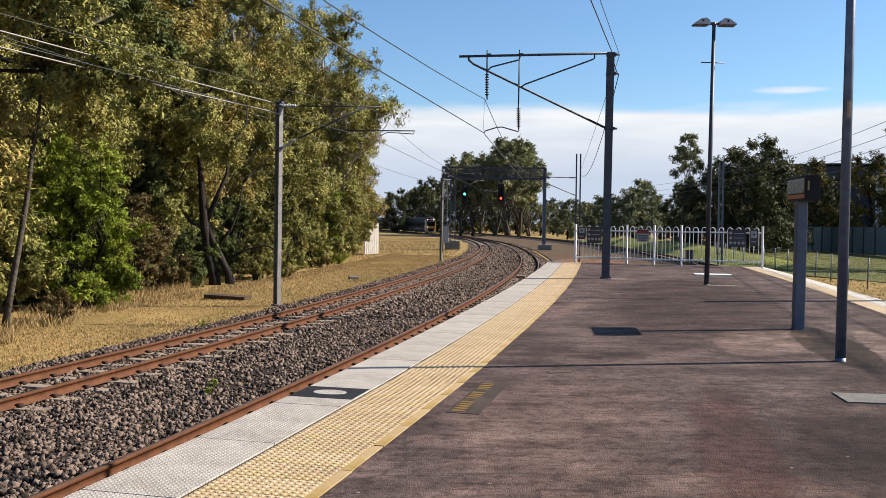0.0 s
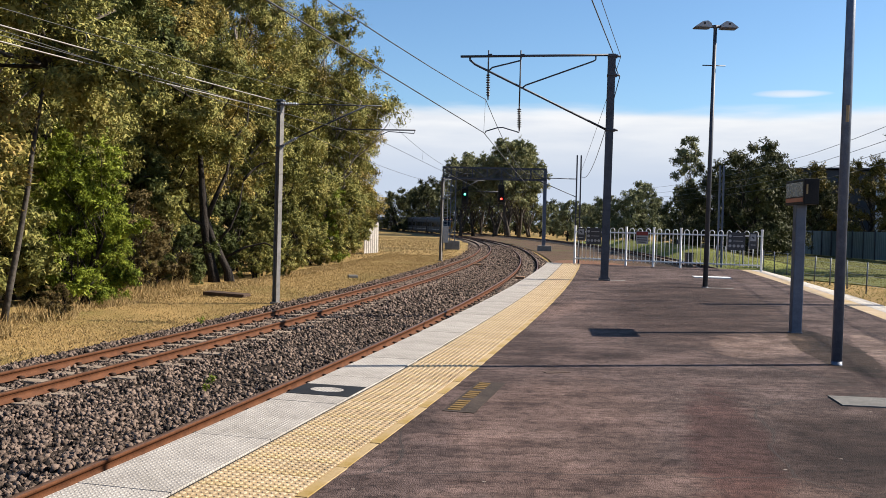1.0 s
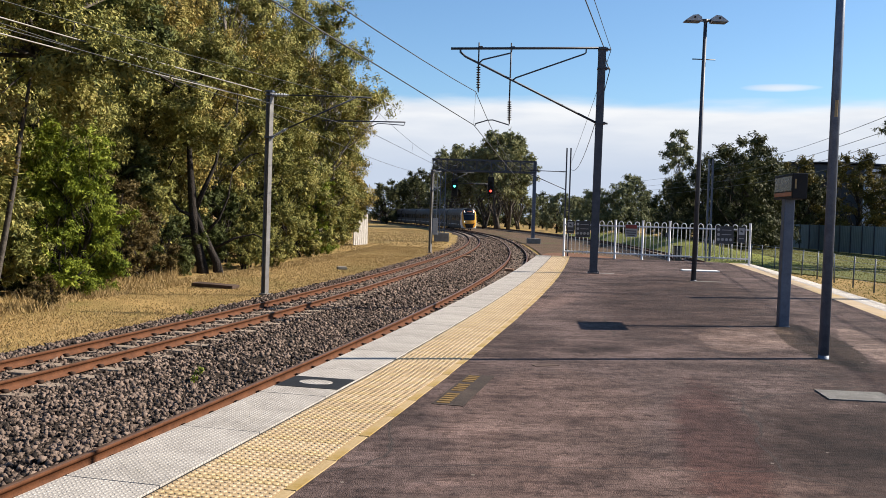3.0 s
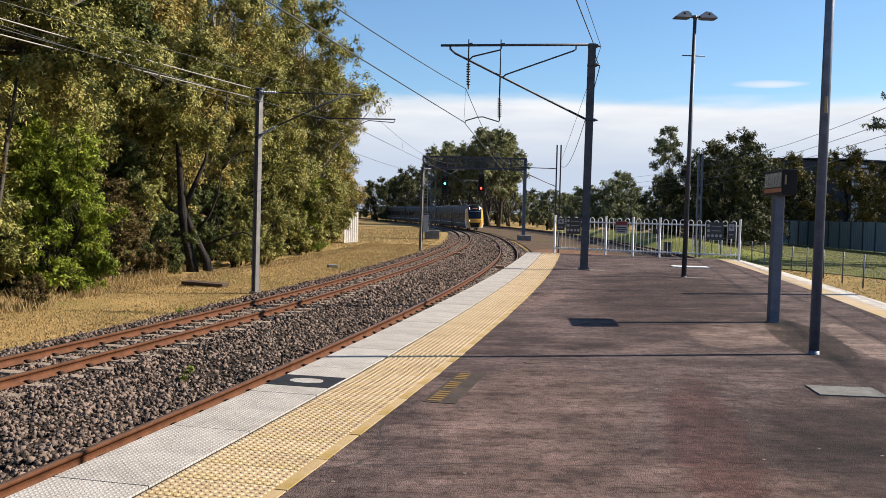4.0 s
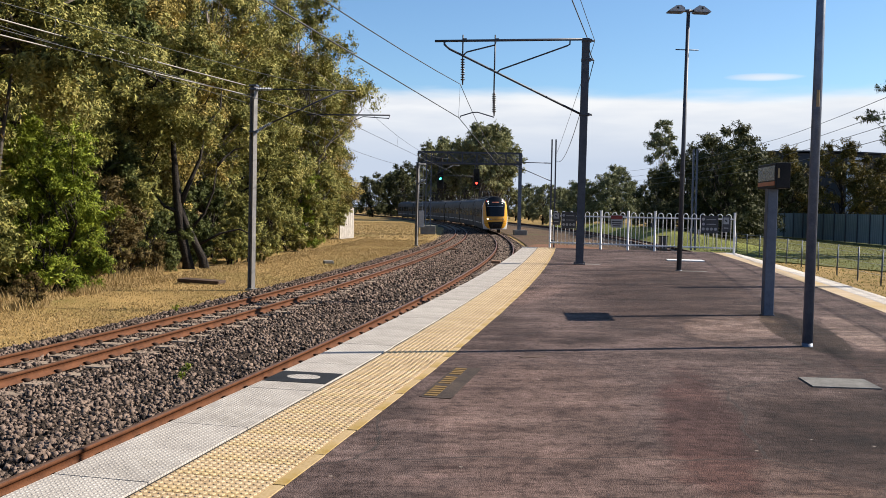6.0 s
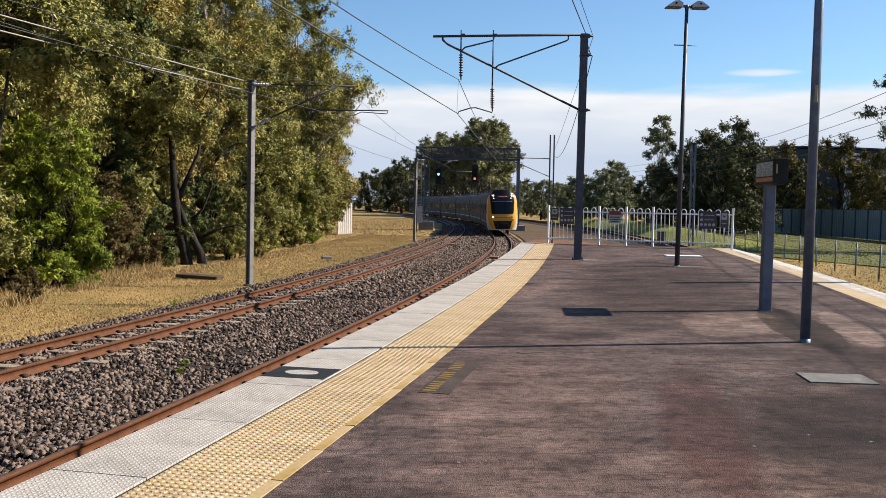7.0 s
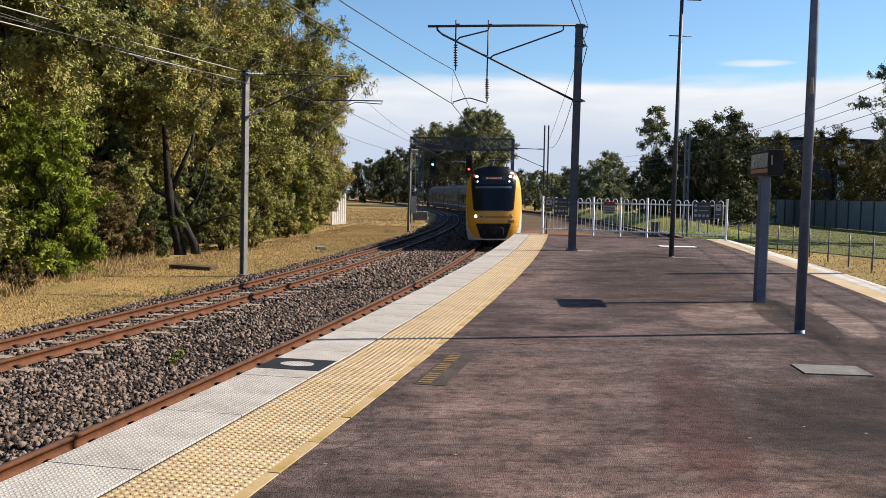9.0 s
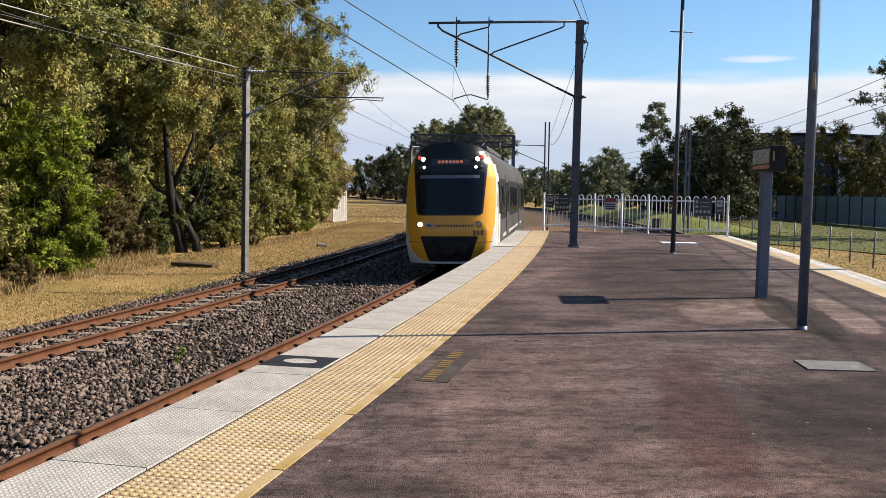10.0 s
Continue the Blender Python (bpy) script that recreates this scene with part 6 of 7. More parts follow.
def leaf_shell(rng, centres, radii, n, size, droop=0.5, lean=2.2):
    """n leaves on the outer parts of a group of clumps. Each is a pointed blade."""
    centres, radii = np.asarray(centres, float), np.asarray(radii, float)
    w = radii[:, 0] * radii[:, 2]
    # leaves gather in tufts at the ends of twigs, with gaps between the tufts
    n, size = int(n * 2.1), size * 0.72
    pick = rng.choice(len(centres), n, p=w / w.sum())
    tk = 14
    tdir = rng.normal(size=(len(centres) * tk, 3)) + np.array([0, 0, 0.15])
    tdir /= np.linalg.norm(tdir, axis=1)[:, None]
    trad = rng.uniform(0.55, 1.12, len(tdir))
    idx = pick * tk + rng.integers(0, tk, n)
    inner = rng.uniform(0, 1, n) < 0.24      # oversized leaves added inside the clump to block light and darken its gaps
    reach = np.where(inner, rng.uniform(0.1, 0.6, n), 1.0)
    p = centres[pick] + tdir[idx] * radii[pick] * (trad[idx] * reach)[:, None] + rng.normal(size=(n, 3)) * radii[pick] * 0.105
    face = tdir[idx] * 1.0 + np.array([0, 0, 0.25]) + rng.normal(size=(n, 3)) * 0.6
    face /= np.linalg.norm(face, axis=1)[:, None]
    axis = rng.normal(size=(n, 3)) + np.array([0, 0, -droop])
    axis -= face * (axis * face).sum(1)[:, None]
    axis /= np.linalg.norm(axis, axis=1)[:, None]
    side = np.cross(axis, face)
    L = (size * rng.uniform(0.6, 1.35, n) * np.where(inner, 1.9, 1.0))[:, None]
    W = L / lean * rng.uniform(0.7, 1.2, n)[:, None]
    v = np.stack([p - side * W * 0.5, p + side * W * 0.5, p + axis * L], 1)
    f = (np.arange(n) * 3)[:, None] + np.array([[0, 1, 2]])
    return v.reshape(-1, 3), f


def limb_path(rng, a, b, bend=0.3, n=6):
    a, b = Vector(a), Vector(b)
    L = (b - a).length
    pts = []
    for i in range(n + 1):
        u = i / n
        p = a.lerp(b, u)
        k = math.sin(u * math.pi) * L * bend * 0.25
        p += Vector((rng.normal() * k * 0.6, rng.normal() * k * 0.6, abs(rng.normal()) * k * 0.5))
        pts.append(p)
    return pts


def make_tree(name, seed, h, spread, leaves, bark, leafm, label, trunk_r=0.2, bare=0.3, clumps=16, size=0.2, stems=1, droop=0.6, category="tree", clump_r=0.23, top_heavy=1.0):
    """A tapered trunk, limbs out to every clump, and a crown of single leaves with gaps."""
    rng = np.random.default_rng(seed)
    top = empty(name, Matrix(), label, category)
    cs, rs = [], []
    for i in range(clumps):
        u = (i + rng.uniform(0, 1)) / clumps
        z = h * (bare + (0.97 - bare) * u ** (1 / top_heavy))
        env = spread * (0.35 + 0.75 * math.sin(min(1.0, 0.12 + 0.88 * u) * math.pi) ** 0.7)
        a = i * 2.4 + rng.uniform(-0.5, 0.5)
        r = env * rng.uniform(0.35, 0.95)
        cr = h * clump_r * rng.uniform(0.5, 0.95) * (0.75 if u > 0.8 else 1)
        cs.append((r * math.cos(a), r * math.sin(a), min(z, h - cr * 0.6)))
        rs.append((cr * rng.uniform(0.8, 1.2), cr * rng.uniform(0.8, 1.2), cr * rng.uniform(0.65, 1.1)))
    bm = bmesh.new()
    axis_top = Vector((rng.normal() * 0.06 * h, rng.normal() * 0.06 * h, h * 0.8))
    for k in range(stems):
        foot = Vector((0.25 * k * (1 if k % 2 else -1), 0.1 * k, -0.15))
        head = axis_top + Vector((rng.normal() * spread * 0.3, rng.normal() * spread * 0.3, 0)) * (1 if stems > 1 else 0.2)
        pts = limb_path(rng, foot, head, 0.25, 8)
        pipe(bm, pts, [trunk_r * (1.25 if i == 0 else 1) * (1 - 0.82 * i / 8) / (1 + 0.25 * k) for i in range(9)], 9)
        for j, (c, r) in enumerate(zip(cs, rs)):
            if j % stems != k:
                continue
            c = Vector(c)
            i = max(1, min(7, int(c.z / h * 8) - 2))
            a = pts[i]
            lr = trunk_r * (1 - 0.82 * i / 8) * 0.5
            pipe(bm, limb_path(rng, a, c, 0.5, 5), [lr, lr * 0.75, lr * 0.55, lr * 0.4, lr * 0.28, lr * 0.15], 5)
            for _ in range(3):
                e = c + Vector(rng.normal(size=3)).normalized() * r[0] * 0.85
                pipe(bm, limb_path(rng, c, e, 0.4, 3), [lr * 0.25, lr * 0.18, lr * 0.12, lr * 0.06], 4)
    part("trunk", bm, bark, top)
    v, f = leaf_shell(rng, cs, rs, leaves, size, droop)
    v[:, 2] = np.maximum(v[:, 2], 0.02)
    raw("crown", v, f, leafm, top)
    return top


def plant(src, spots):
    """The tree itself at the first spot, copies turned and scaled at the others."""
    for i, (x, y, turn, k) in enumerate(spots):
        m = pose(x, y, GROUND_Z - 0.03, 0, 0, turn)
        ob = src if i == 0 else copy_thing(src, m)
        ob.matrix_basis = m @ Matrix.Scale(k, 4)


GUM = make_tree("gum_tree", 11, 17, 3.9, 36000, PALE_BARK, LEAF_OLIVE, "tall gum tree with a pale trunk and drooping olive leaves", 0.28, 0.20, 52, 0.205, clump_r=0.115)
GUM_B = make_tree("gum_tree", 12, 15, 4.0, 36000, BARK, LEAF_YELLOW, "broad gum tree with yellowing olive leaves", 0.25, 0.16, 52, 0.195, clump_r=0.12)
WATTLE = make_tree("wattle_tree", 13, 11, 3.4, 34000, BARK, LEAF_OLIVE, "dark-trunked wattle tree with dense olive leaves", 0.2, 0.24, 44, 0.17, stems=3, clump_r=0.14)
PINE = make_tree("pine_tree", 14, 17, 3.2, 34000, BARK, LEAF_DARK, "dark feathery pine tree with drooping boughs", 0.3, 0.12, 56, 0.28, droop=0.1, clump_r=0.10)
SHRUB = make_tree("shrub", 15, 5.4, 1.5, 26000, BARK, LEAF_BRIGHT, "tall bright green shrub beside the grass", 0.07, 0.05, 34, 0.115, stems=3, category="shrub", clump_r=0.15)
BUSH = make_tree("bush", 16, 3.6, 1.7, 14000, BARK, LEAF_OLIVE, "dense olive green bush at the foot of the trees", 0.06, 0.06, 26, 0.125, stems=3, category="shrub", clump_r=0.18)
LOW_BUSH = make_tree("bush", 17, 3.0, 1.9, 10000, BARK, LEAF_DARK, "dark tangled bush in the shade of the trees", 0.06, 0.06, 22, 0.14, stems=3, category="shrub", clump_r=0.2)
DRY_BUSH = make_tree("dry_bush", 18, 2.6, 1.3, 8000, BARK, LEAF_RUSTY, "dry brownish scrub with bare twigs", 0.05, 0.05, 18, 0.11, stems=4, category="shrub", clump_r=0.2)
plant(GUM, [(-7.8, 60, 40, 1.0), (-11.5, 50, 130, 0.98), (-14.5, 25, 200, 0.86), (-12, 72, 300, 0.98), (-18, 40, 20, 1.05), (-21, 30, 80, 1.0)])
plant(GUM_B, [(-13.2, 44, 0, 0.98), (-8.6, 69, 120, 0.95), (-12.8, 18.5, 250, 0.85), (-9.2, 80, 60, 0.85), (-19, 22, 170, 1.1), (-17, 56, 10, 1.1), (-13.2, 58, 200, 1.22)])
plant(WATTLE, [(-13.8, 39, 10, 1.1), (-9.6, 52, 140, 0.95), (-13.2, 22.5, 250, 0.95), (-14.5, 31, 60, 1.05), (-15, 14, 300, 1.1)])
plant(PINE, [(-14.5, 36.5, 0, 1.0), (-16, 46, 100, 1.05)])
plant(SHRUB, [(-10.7, 26.6, 0, 1.0), (-12.0, 29.0, 90, 0.9), (-7.6, 58, 200, 0.95)])
plant(BUSH, [(-11.9, 19.6, 0, 1.05), (-12.3, 24.2, 120, 1.2), (-8.4, 47.5, 200, 1.1), (-7.9, 53, 20, 1.25), (-7.7, 63, 70, 1.35), (-7.6, 70, 140, 1.35), (-9.0, 75, 220, 1.2), (-11.8, 16.6, 300, 1.0), (-8.0, 42.5, 30, 0.9), (-12.2, 33.0, 60, 0.85), (-8.3, 40.2, 100, 0.6), (-12.8, 35.4, 40, 1.3)])
plant(LOW_BUSH, [(-13.6, 28, 0, 1.3), (-14.5, 34, 70, 1.4), (-13.5, 45, 140, 1.5), (-12.2, 48, 220, 1.4), (-11.6, 51, 20, 1.4), (-10.8, 58, 90, 1.4), (-10.6, 66, 160, 1.4), (-10.4, 74, 240, 1.4), (-16, 22, 300, 1.4), (-16, 27, 10, 1.4),
                 (-10.6, 45.5, 30, 1.2), (-16.5, 40, 100, 1.6), (-10.2, 39.6, 200, 0.75), (-10.6, 36.2, 10, 0.8)])
plant(DRY_BUSH, [(-11.0, 32.4, 30, 1.0), (-10.6, 20.2, 90, 0.55), (-9.9, 23.2, 200, 0.35), (-11.1, 35.0, 130, 1.0), (-11.9, 33.8, 60, 1.5)])


def leaning_tree(name, x, y, stems, label, bark, leafm, cs, rs, n, size, seed):
    """A tree whose bare trunk shows: stems as (points, radii), clumps held high."""
    rng = np.random.default_rng(seed)
    top = empty(name, pose(x, y, GROUND_Z - 0.05), label, "tree")
    bm = bmesh.new()
    for pts, radii in stems:
        pipe(bm, pts, radii, 10)
    tips = [Vector(p[-1]) for p, _ in stems]
    for c, r in zip(cs, rs):
        c = Vector(c)
        a = min(tips, key=lambda q: (q - c).length)
        pipe(bm, limb_path(rng, a, c, 0.5, 5), [0.07, 0.055, 0.045, 0.035, 0.025, 0.012], 5)
    part("trunk", bm, bark, top)
    v, f = leaf_shell(rng, cs, rs, n, size)
    raw("crown", v, f, leafm, top)
    return top


def high_clumps(seed, n, x, y, z0, z1, w, r):
    rng = np.random.default_rng(seed)
    cs = [(x + rng.normal() * w, y + rng.normal() * w, rng.uniform(z0, z1)) for _ in range(n)]
    return cs, [(r * rng.uniform(0.7, 1.2),) * 2 + (r * rng.uniform(0.6, 1.0),) for _ in range(n)]


cs, rs = high_clumps(41, 32, -0.9, -0.1, 5.0, 9.8, 1.6, 0.95)
leaning_tree("leaning_tree", -9.35, 37.6, [
    ([(-0.12, 0, -0.1), (-0.2, 0, 0.5), (-0.42, 0, 1.4), (-0.56, 0.05, 2.3), (-0.65, 0.1, 3.2), (-0.8, 0.15, 4.8), (-0.95, 0.3, 6.6)], [0.27, 0.2, 0.185, 0.19, 0.165, 0.11, 0.05]),
    ([(0.52, 0.05, -0.1), (0.42, 0.05, 0.5), (0.12, 0.05, 1.1), (-0.25, 0.05, 1.85), (-0.45, 0.1, 2.5)], [0.24, 0.17, 0.145, 0.14, 0.1]),
    ([(-0.55, 0.1, 2.6), (-0.2, 0.2, 3.5), (0.25, 0.3, 4.6), (0.4, 0.4, 5.6)], [0.13, 0.1, 0.07, 0.04]),
    ([(-0.15, 0.1, 1.6), (0.45, 0.2, 2.3), (0.8, 0.25, 3.2), (0.95, 0.3, 4.3)], [0.07, 0.05, 0.04, 0.02]),
    ([(0.2, 0.1, 1.0), (1.1, 0.2, 1.5), (1.9, 0.3, 1.7), (2.6, 0.2, 1.4)], [0.06, 0.05, 0.035, 0.015]),
    ([(-0.6, 0.0, 2.4), (-1.1, -0.1, 2.6), (-1.5, -0.1, 3.1)], [0.09, 0.06, 0.02]),
    ([(-0.5, 0.0, 1.6), (-1.0, -0.1, 1.5), (-1.3, -0.1, 1.2)], [0.05, 0.035, 0.012])],
    "leaning dark-barked tree with a thick bare forked trunk", BARK, LEAF_OLIVE, cs, rs, 20000, 0.17, 42)
cs, rs = high_clumps(43, 22, 0.9, 0.2, 5.2, 10, 1.3, 0.95)
leaning_tree("slender_tree", -10.15, 21.4, [
    ([(-0.25, 0, 0), (-0.1, 0, 0.9), (0.1, 0, 2.0), (0.3, 0, 3.2), (0.42, 0.05, 4.4), (0.7, 0.1, 6.2)], [0.09, 0.08, 0.07, 0.06, 0.05, 0.03])],
    "slender gum tree with a greyish smooth trunk", GREY_BARK, LEAF_OLIVE, cs, rs, 15000, 0.16, 44)

# farther trees, with larger and fewer leaves
FAR_GUM = make_tree("far_gum_tree", 21, 17, 4.2, 9000, GREY_BARK, LEAF_FARGUM, "distant gum tree with pale trunks and an open crown", 0.3, 0.30, 34, 0.46, stems=2, clump_r=0.115, top_heavy=1.3)
FAR_GREY = make_tree("far_tree", 22, 9, 3.4, 6000, BARK, LEAF_GREY, "distant grey-green tree with a rounded crown", 0.2, 0.10, 30, 0.36, clump_r=0.17)
FAR_DARK = make_tree("far_tree", 23, 9.5, 3.6, 8000, BARK, LEAF_SHADE, "dark green tree behind the railway", 0.2, 0.06, 32, 0.34, clump_r=0.17)
FAR_OLIVE = make_tree("far_tree", 25, 9, 3.2, 9000, BARK, LEAF_DIM, "dull olive tree behind the yard fence", 0.18, 0.08, 32, 0.26, clump_r=0.16)
SLENDER = make_tree("slender_gum_tree", 24, 13, 1.8, 2300, PALE_BARK, LEAF_GREY, "slender pale gum tree with an open crown", 0.16, 0.42, 20, 0.36, clump_r=0.075, top_heavy=1.4)
OPEN_GUM = make_tree("open_gum_tree", 26, 14, 3.0, 5200, PALE_BARK, LEAF_GREY, "gum tree with a high open crown and drooping leaves", 0.2, 0.48, 26, 0.26, clump_r=0.08, droop=1.2)
plant(FAR_GUM, [(13, 180, 0, 1.17), (15.8, 190, 60, 1.2), (10.5, 184, 120, 1.0), (8.5, 205, 200, 1.0), (6.3, 192, 20, 1.05), (5, 230, 250, 0.9), (15, 215, 250, 1.1), (18.5, 196, 310, 0.95),
                (-14, 250, 0, 0.62), (-22, 262, 80, 0.6), (-6, 258, 140, 0.8), (-30, 270, 30, 0.6), (0, 275, 300, 0.9), (-40, 285, 100, 0.6), (3.6, 187, 210, 0.98)])
plant(FAR_GREY, [(25, 140, 0, 0.85), (29, 138, 70, 0.95), (31.5, 142, 130, 1.1), (36.5, 150, 200, 0.5), (42, 156, 260, 0.55), (22, 160, 20, 0.8), (27, 175, 90, 0.75), (31, 190, 150, 0.8), (18.5, 230, 33, 1.2),
                 (44, 135, 45, 1.0), (48, 120, 160, 0.9), (22, 205, 10, 0.8), (27, 222, 80, 0.9), (34, 214, 150, 0.9)])
plant(FAR_DARK, [(29, 97, 0, 1.02), (30.5, 89, 60, 1.18), (33, 94, 120, 1.14), (31, 116, 200, 0.85), (36, 98, 250, 0.95), (40, 110, 300, 1.0), (45, 108, 20, 0.9), (-4, 240, 10, 1.5), (-12, 236, 100, 1.18),
                 (-20, 246, 190, 1.1), (-30, 250, 280, 1.1), (-42, 262, 10, 1.1), (4, 248, 60, 1.2), (10, 240, 130, 1.0), (16, 245, 200, 0.95), (22, 250, 280, 1.0), (29, 246, 30, 1.0), (36, 252, 90, 1.0), (43, 246, 150, 1.0),
                 (50, 255, 210, 1.1), (58, 240, 280, 1.1), (-8, 262, 330, 1.3), (66, 230, 20, 1.2), (52, 190, 90, 1.1), (60, 170, 150, 1.1), (13.5, 226, 60, 0.7), (7, 222, 160, 0.7), (0, 228, 250, 0.8)])
plant(FAR_OLIVE, [(46.5, 99, 0, 1.2), (43.5, 108, 90, 1.2), (50.5, 96, 200, 1.0), (57.5, 90, 250, 1.0), (48, 90, 30, 0.8)])
plant(SLENDER, [(41, 152, 0, 1.42), (38.5, 146, 100, 0.7)])
plant(OPEN_GUM, [(33.3, 60, 0, 1.0), (37, 57, 140, 0.95)])


def build_grass():
    """Dry tufts on the verge, thickest along the foot of the shrubs and the edge of the stones."""
    rng = np.random.default_rng(9)
    n = 90000
    s = rng.uniform(4, 75, n) ** 1.0
    off = -1.75 - rng.uniform(0, 1, n) ** 0.8 * 6.0
    th = np.interp(s, FAR.s, FAR.th)
    x, y = np.interp(s, FAR.s, FAR.x) + off * np.cos(th), np.interp(s, FAR.s, FAR.y) - off * np.sin(th)
    k = 1 + 0.8 * (off < -6.4)
    a = rng.uniform(0, math.tau, n)
    hgt = rng.uniform(0.02, 0.06, n) * k
    w = rng.uniform(0.008, 0.02, n) * k
    base = np.stack([x, y, np.full(n, GROUND_Z - 0.03)], 1)
    dx = np.stack([np.cos(a), np.sin(a), 0 * a], 1) * w[:, None]
    tip = base + np.stack([rng.normal(0, 0.5, n) * hgt, rng.normal(0, 0.5, n) * hgt, hgt], 1)
    v = np.stack([base - dx, base + dx, tip], 1).reshape(-1, 3)
    f = (np.arange(n) * 3)[:, None] + np.array([[0, 1, 2]])
    far = 70000
    s = rng.uniform(50, 160, far)
    off = -2.6 - rng.uniform(0, 1, far) * 30
    th = np.interp(s, FAR.s, FAR.th)
    x, y = np.interp(s, FAR.s, FAR.x) + off * np.cos(th), np.interp(s, FAR.s, FAR.y) - off * np.sin(th)
    a, hgt, w = rng.uniform(0, math.tau, far), rng.uniform(0.03, 0.11, far), rng.uniform(0.02, 0.06, far)
    base = np.stack([x, y, np.full(far, GROUND_Z - 0.05)], 1)
    dx = np.stack([np.cos(a), np.sin(a), 0 * a], 1) * w[:, None]
    tip = base + np.stack([rng.normal(0, 0.6, far) * hgt, rng.normal(0, 0.6, far) * hgt, hgt], 1)
    v = np.concatenate([v, np.stack([base - dx, base + dx, tip], 1).reshape(-1, 3)])
    f = (np.arange(n + far) * 3)[:, None] + np.array([[0, 1, 2]])
    tagged(raw("grass_tufts", v, f, STRAW), "short dry straw-coloured grass tufts", "grass", kind="stuff")


build_grass()


def build_weeds():
    """Green weeds in the stones."""
    rng = np.random.default_rng(5)
    for x, y, h in ((-3.25, 12.7, 0.24), (-5.6, 21.0, 0.12)):
        cs = [(rng.normal() * 0.05, rng.normal() * 0.05, h * u) for u in (0.25, 0.5, 0.75)]
        top = empty("weed", pose(x, y, RAIL_Z - 0.14), "small green weed growing in the ballast", "weed", "weeds")
        bm = bmesh.new()
        pipe(bm, [(0, 0, -0.05), (0.01, 0.01, h * 0.5), (0, 0.02, h)], [0.004, 0.003, 0.002], 4)
        part("stem", bm, LEAF_BRIGHT, top)
        v, f = leaf_shell(rng, cs, [(0.06, 0.06, 0.06)] * 3, 90, 0.04)
        raw("leaves", v, f, LEAF_BRIGHT, top)


build_weeds()


def build_tall_grass():
    """Long dry grass at the foot of the shrubs."""
    rng = np.random.default_rng(19)
    n = 5000
    u = rng.uniform(0, 1, n)
    y = 17 + 24 * u ** 1.3
    x = -9.75 - 0.25 * rng.uniform(0, 1, n) ** 2 * 6 + 0.45 * np.sin(y * 1.7) - 0.02 * (y - 20)
    a = rng.uniform(0, math.tau, n)
    h = rng.uniform(0.1, 0.42, n) * (0.55 + 0.45 * np.sin(y * 2.3) ** 2)
    base = np.stack([x, y, np.full(n, GROUND_Z - 0.03)], 1)
    dx = np.stack([np.cos(a), np.sin(a), 0 * a], 1) * 0.014
    tip = base + np.stack([rng.normal(0, 0.35, n) * h, rng.normal(0, 0.35, n) * h, h], 1)
    v = np.stack([base - dx, base + dx, tip], 1).reshape(-1, 3)
    tagged(raw("tall_dry_grass", v, (np.arange(n) * 3)[:, None] + np.array([[0, 1, 2]]), STRAW), "long dry straw grass along the shrubs", "grass", kind="stuff")


build_tall_grass()


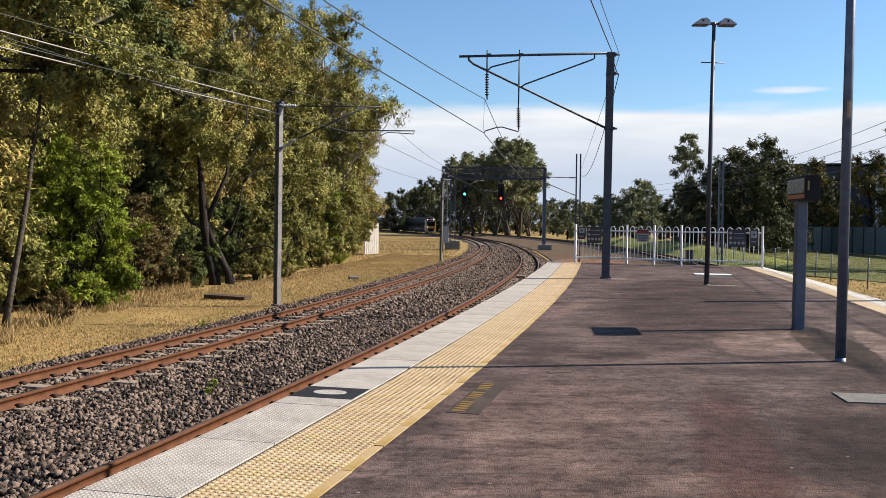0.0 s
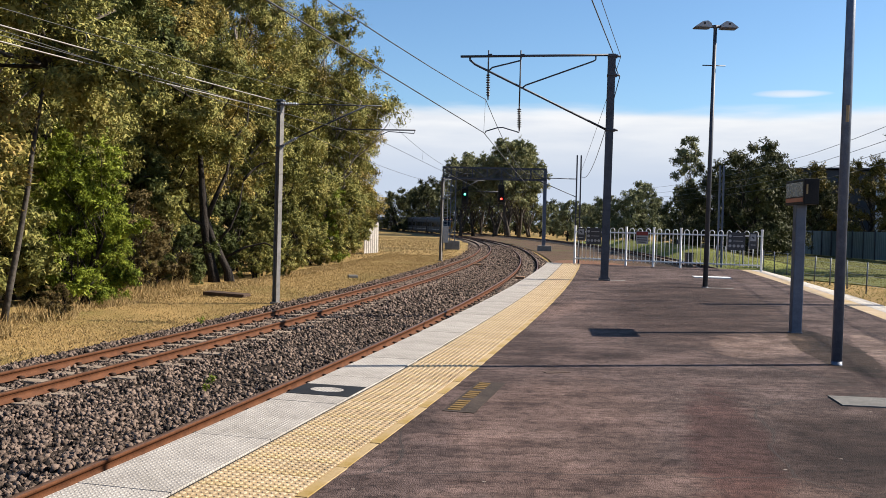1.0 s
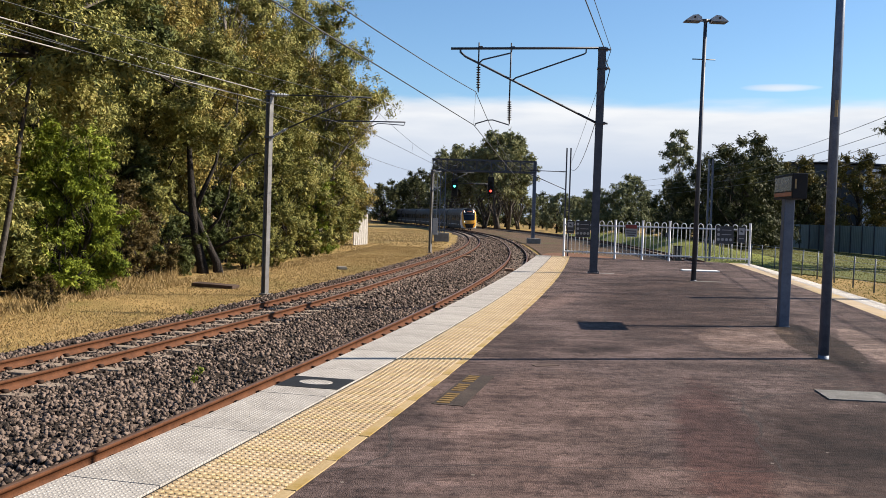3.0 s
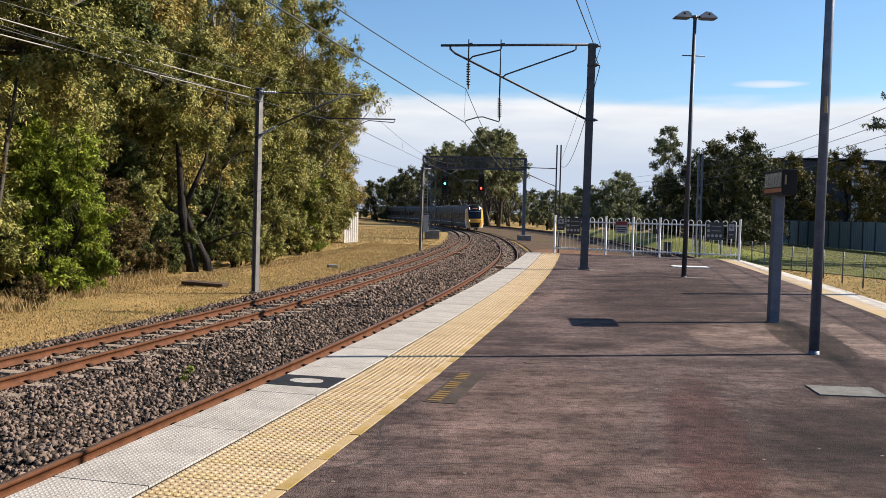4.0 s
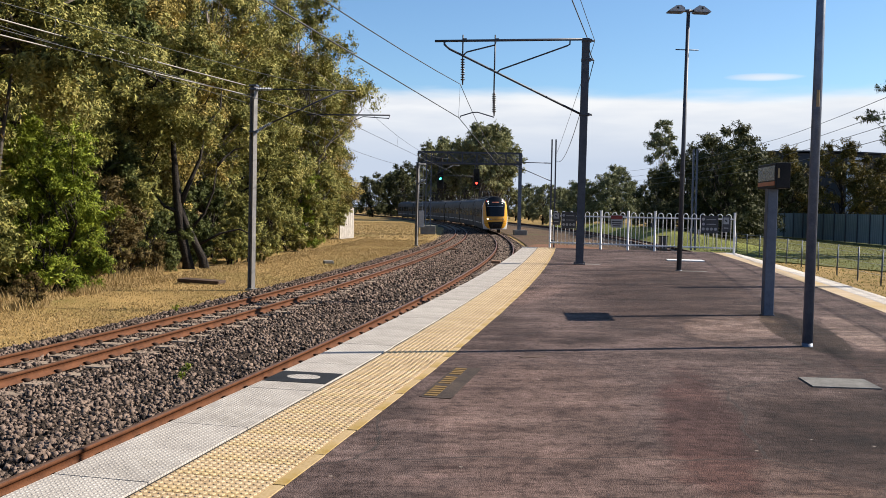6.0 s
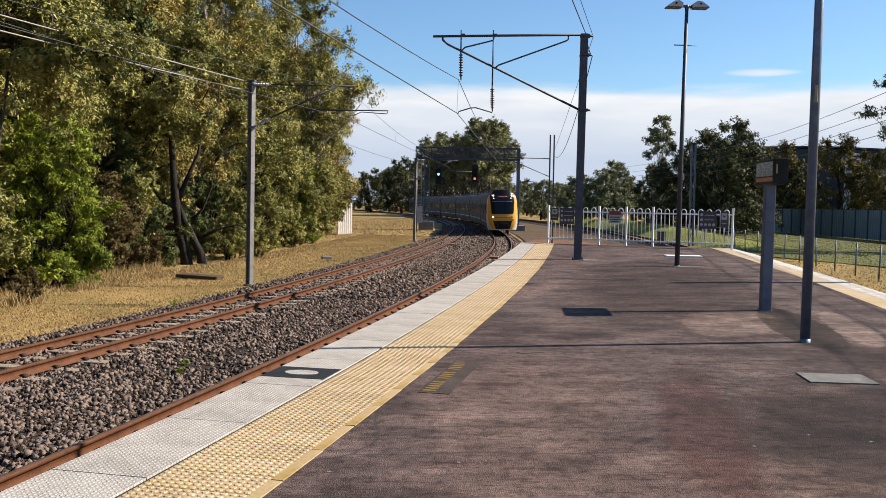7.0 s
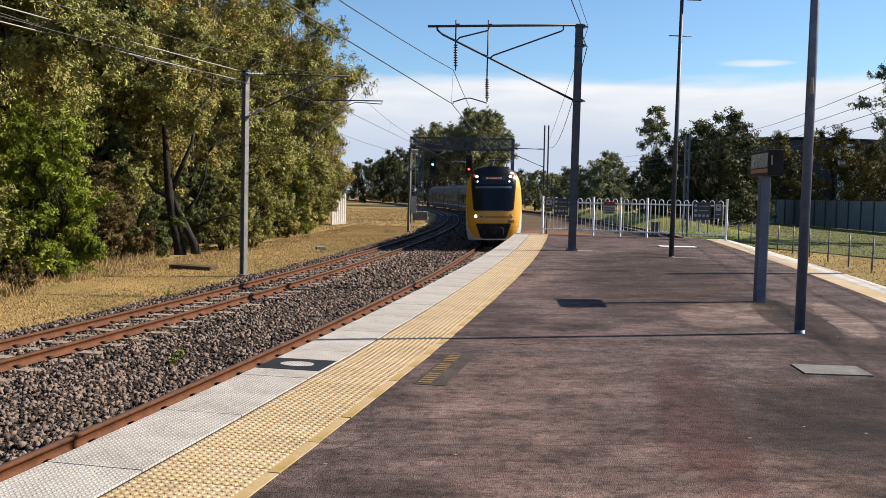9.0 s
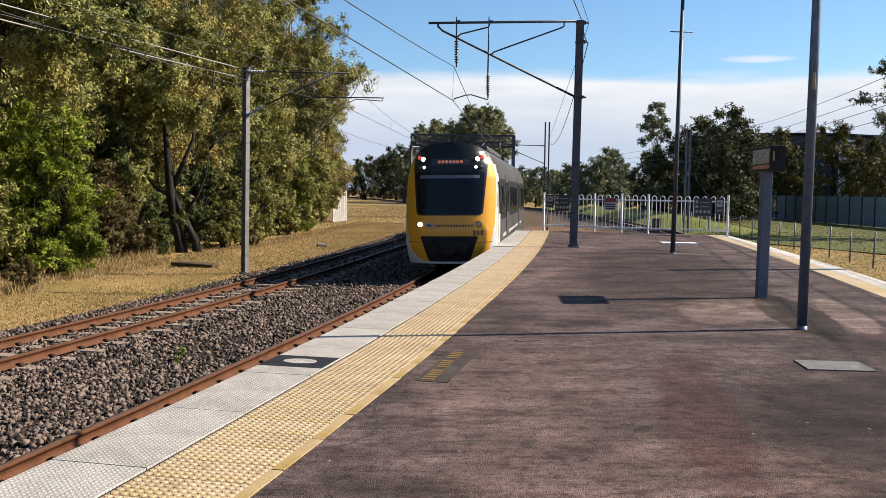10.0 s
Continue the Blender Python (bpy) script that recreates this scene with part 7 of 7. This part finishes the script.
# ---------------------------------------------------------------- paving pieces of the platform edge
def build_paving():
    # white edge pavers
    strip = empty("edge_paving", Matrix(), "worn white-painted concrete pavers along the platform edge", "paving", kind="structure")
    bm = bmesh.new()
    L = 1.207
    box(bm, WHITE_W - 0.004, L, 0.05, (0, 0, -0.015))
    proto = None
    for i, s in enumerate(steps(-8, P1, 1.2)[:-1]):
        s += 0.6
        m = NEAR.place(s, edge(s) + WHITE_W / 2, 0.0006 * (i % 2))
        if proto is None:
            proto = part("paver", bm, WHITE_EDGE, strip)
            proto.matrix_basis = m
        else:
            twin(proto, "paver", m, strip)
    # yellow tiles with raised domes, two abreast
    tact = empty("tactile_paving", Matrix(), "yellow tactile paving tiles with raised round domes", "paving", kind="structure")
    bm = bmesh.new()
    T = 0.30
    box(bm, T - 0.004, T - 0.004, 0.03, (0, 0, -0.01))
    for i in range(6):
        for j in range(6):
            x, y = (i - 2.5) * 0.05, (j - 2.5) * 0.05
            lo = [bm.verts.new((x + 0.0215 * math.cos(a * math.tau / 7), y + 0.0215 * math.sin(a * math.tau / 7), 0.0045)) for a in range(7)]
            hi = [bm.verts.new((x + 0.015 * math.cos(a * math.tau / 7), y + 0.015 * math.sin(a * math.tau / 7), 0.0095)) for a in range(7)]
            for a in range(7):
                bm.faces.new((lo[a], lo[(a + 1) % 7], hi[(a + 1) % 7], hi[a])).material_index = 1
            bm.faces.new(hi).material_index = 1
    proto = None
    for s in steps(-2, P1, T)[:-1]:
        s += T / 2
        for k in (0, 1):
            m = NEAR.place(s, edge(s) + WHITE_W + 0.022 + T * (k + 0.5), 0.0)
            if proto is None:
                proto = part("tactile_tile", bm, [TILE_BASE, TACTILE], tact)
                proto.matrix_basis = m
            else:
                twin(proto, "tactile_tile", m, tact)
    joint = [[NEAR.at(s, edge(s) + WHITE_W - 0.004, -0.003), NEAR.at(s, edge(s) + WHITE_W + 0.03, -0.003)] for s in steps(-12, P1, 0.25)]
    sweep("dark_joint", joint, BLACK_PAINT, tact)
    rng = np.random.default_rng(31)
    bm = bmesh.new()
    box(bm, LINE_W - 0.022, 0.594, 0.03, (0, 0, -0.011), bevel=0.003)
    proto = None
    for s in steps(-12, P1, 0.6)[:-1]:
        s += 0.3
        m = NEAR.place(s, edge(s) + WHITE_W + TILE_W + 0.024 + (LINE_W - 0.022) / 2 + rng.normal() * 0.003, rng.uniform(-0.001, 0.002)) @ pose(0, 0, 0, 0, 0, rng.normal() * 0.25)
        if proto is None:
            proto = part("border_tile", bm, YELLOW_LINE, tact)
            proto.matrix_basis = m
        else:
            twin(proto, "border_tile", m, tact)


build_paving()


# ---------------------------------------------------------------- what moves
def motions():
    for i, car in enumerate(TRAIN):
        walk(car, [(t, car_pose(i, t)) for t in [k * 0.25 for k in range(41)]])


motions()
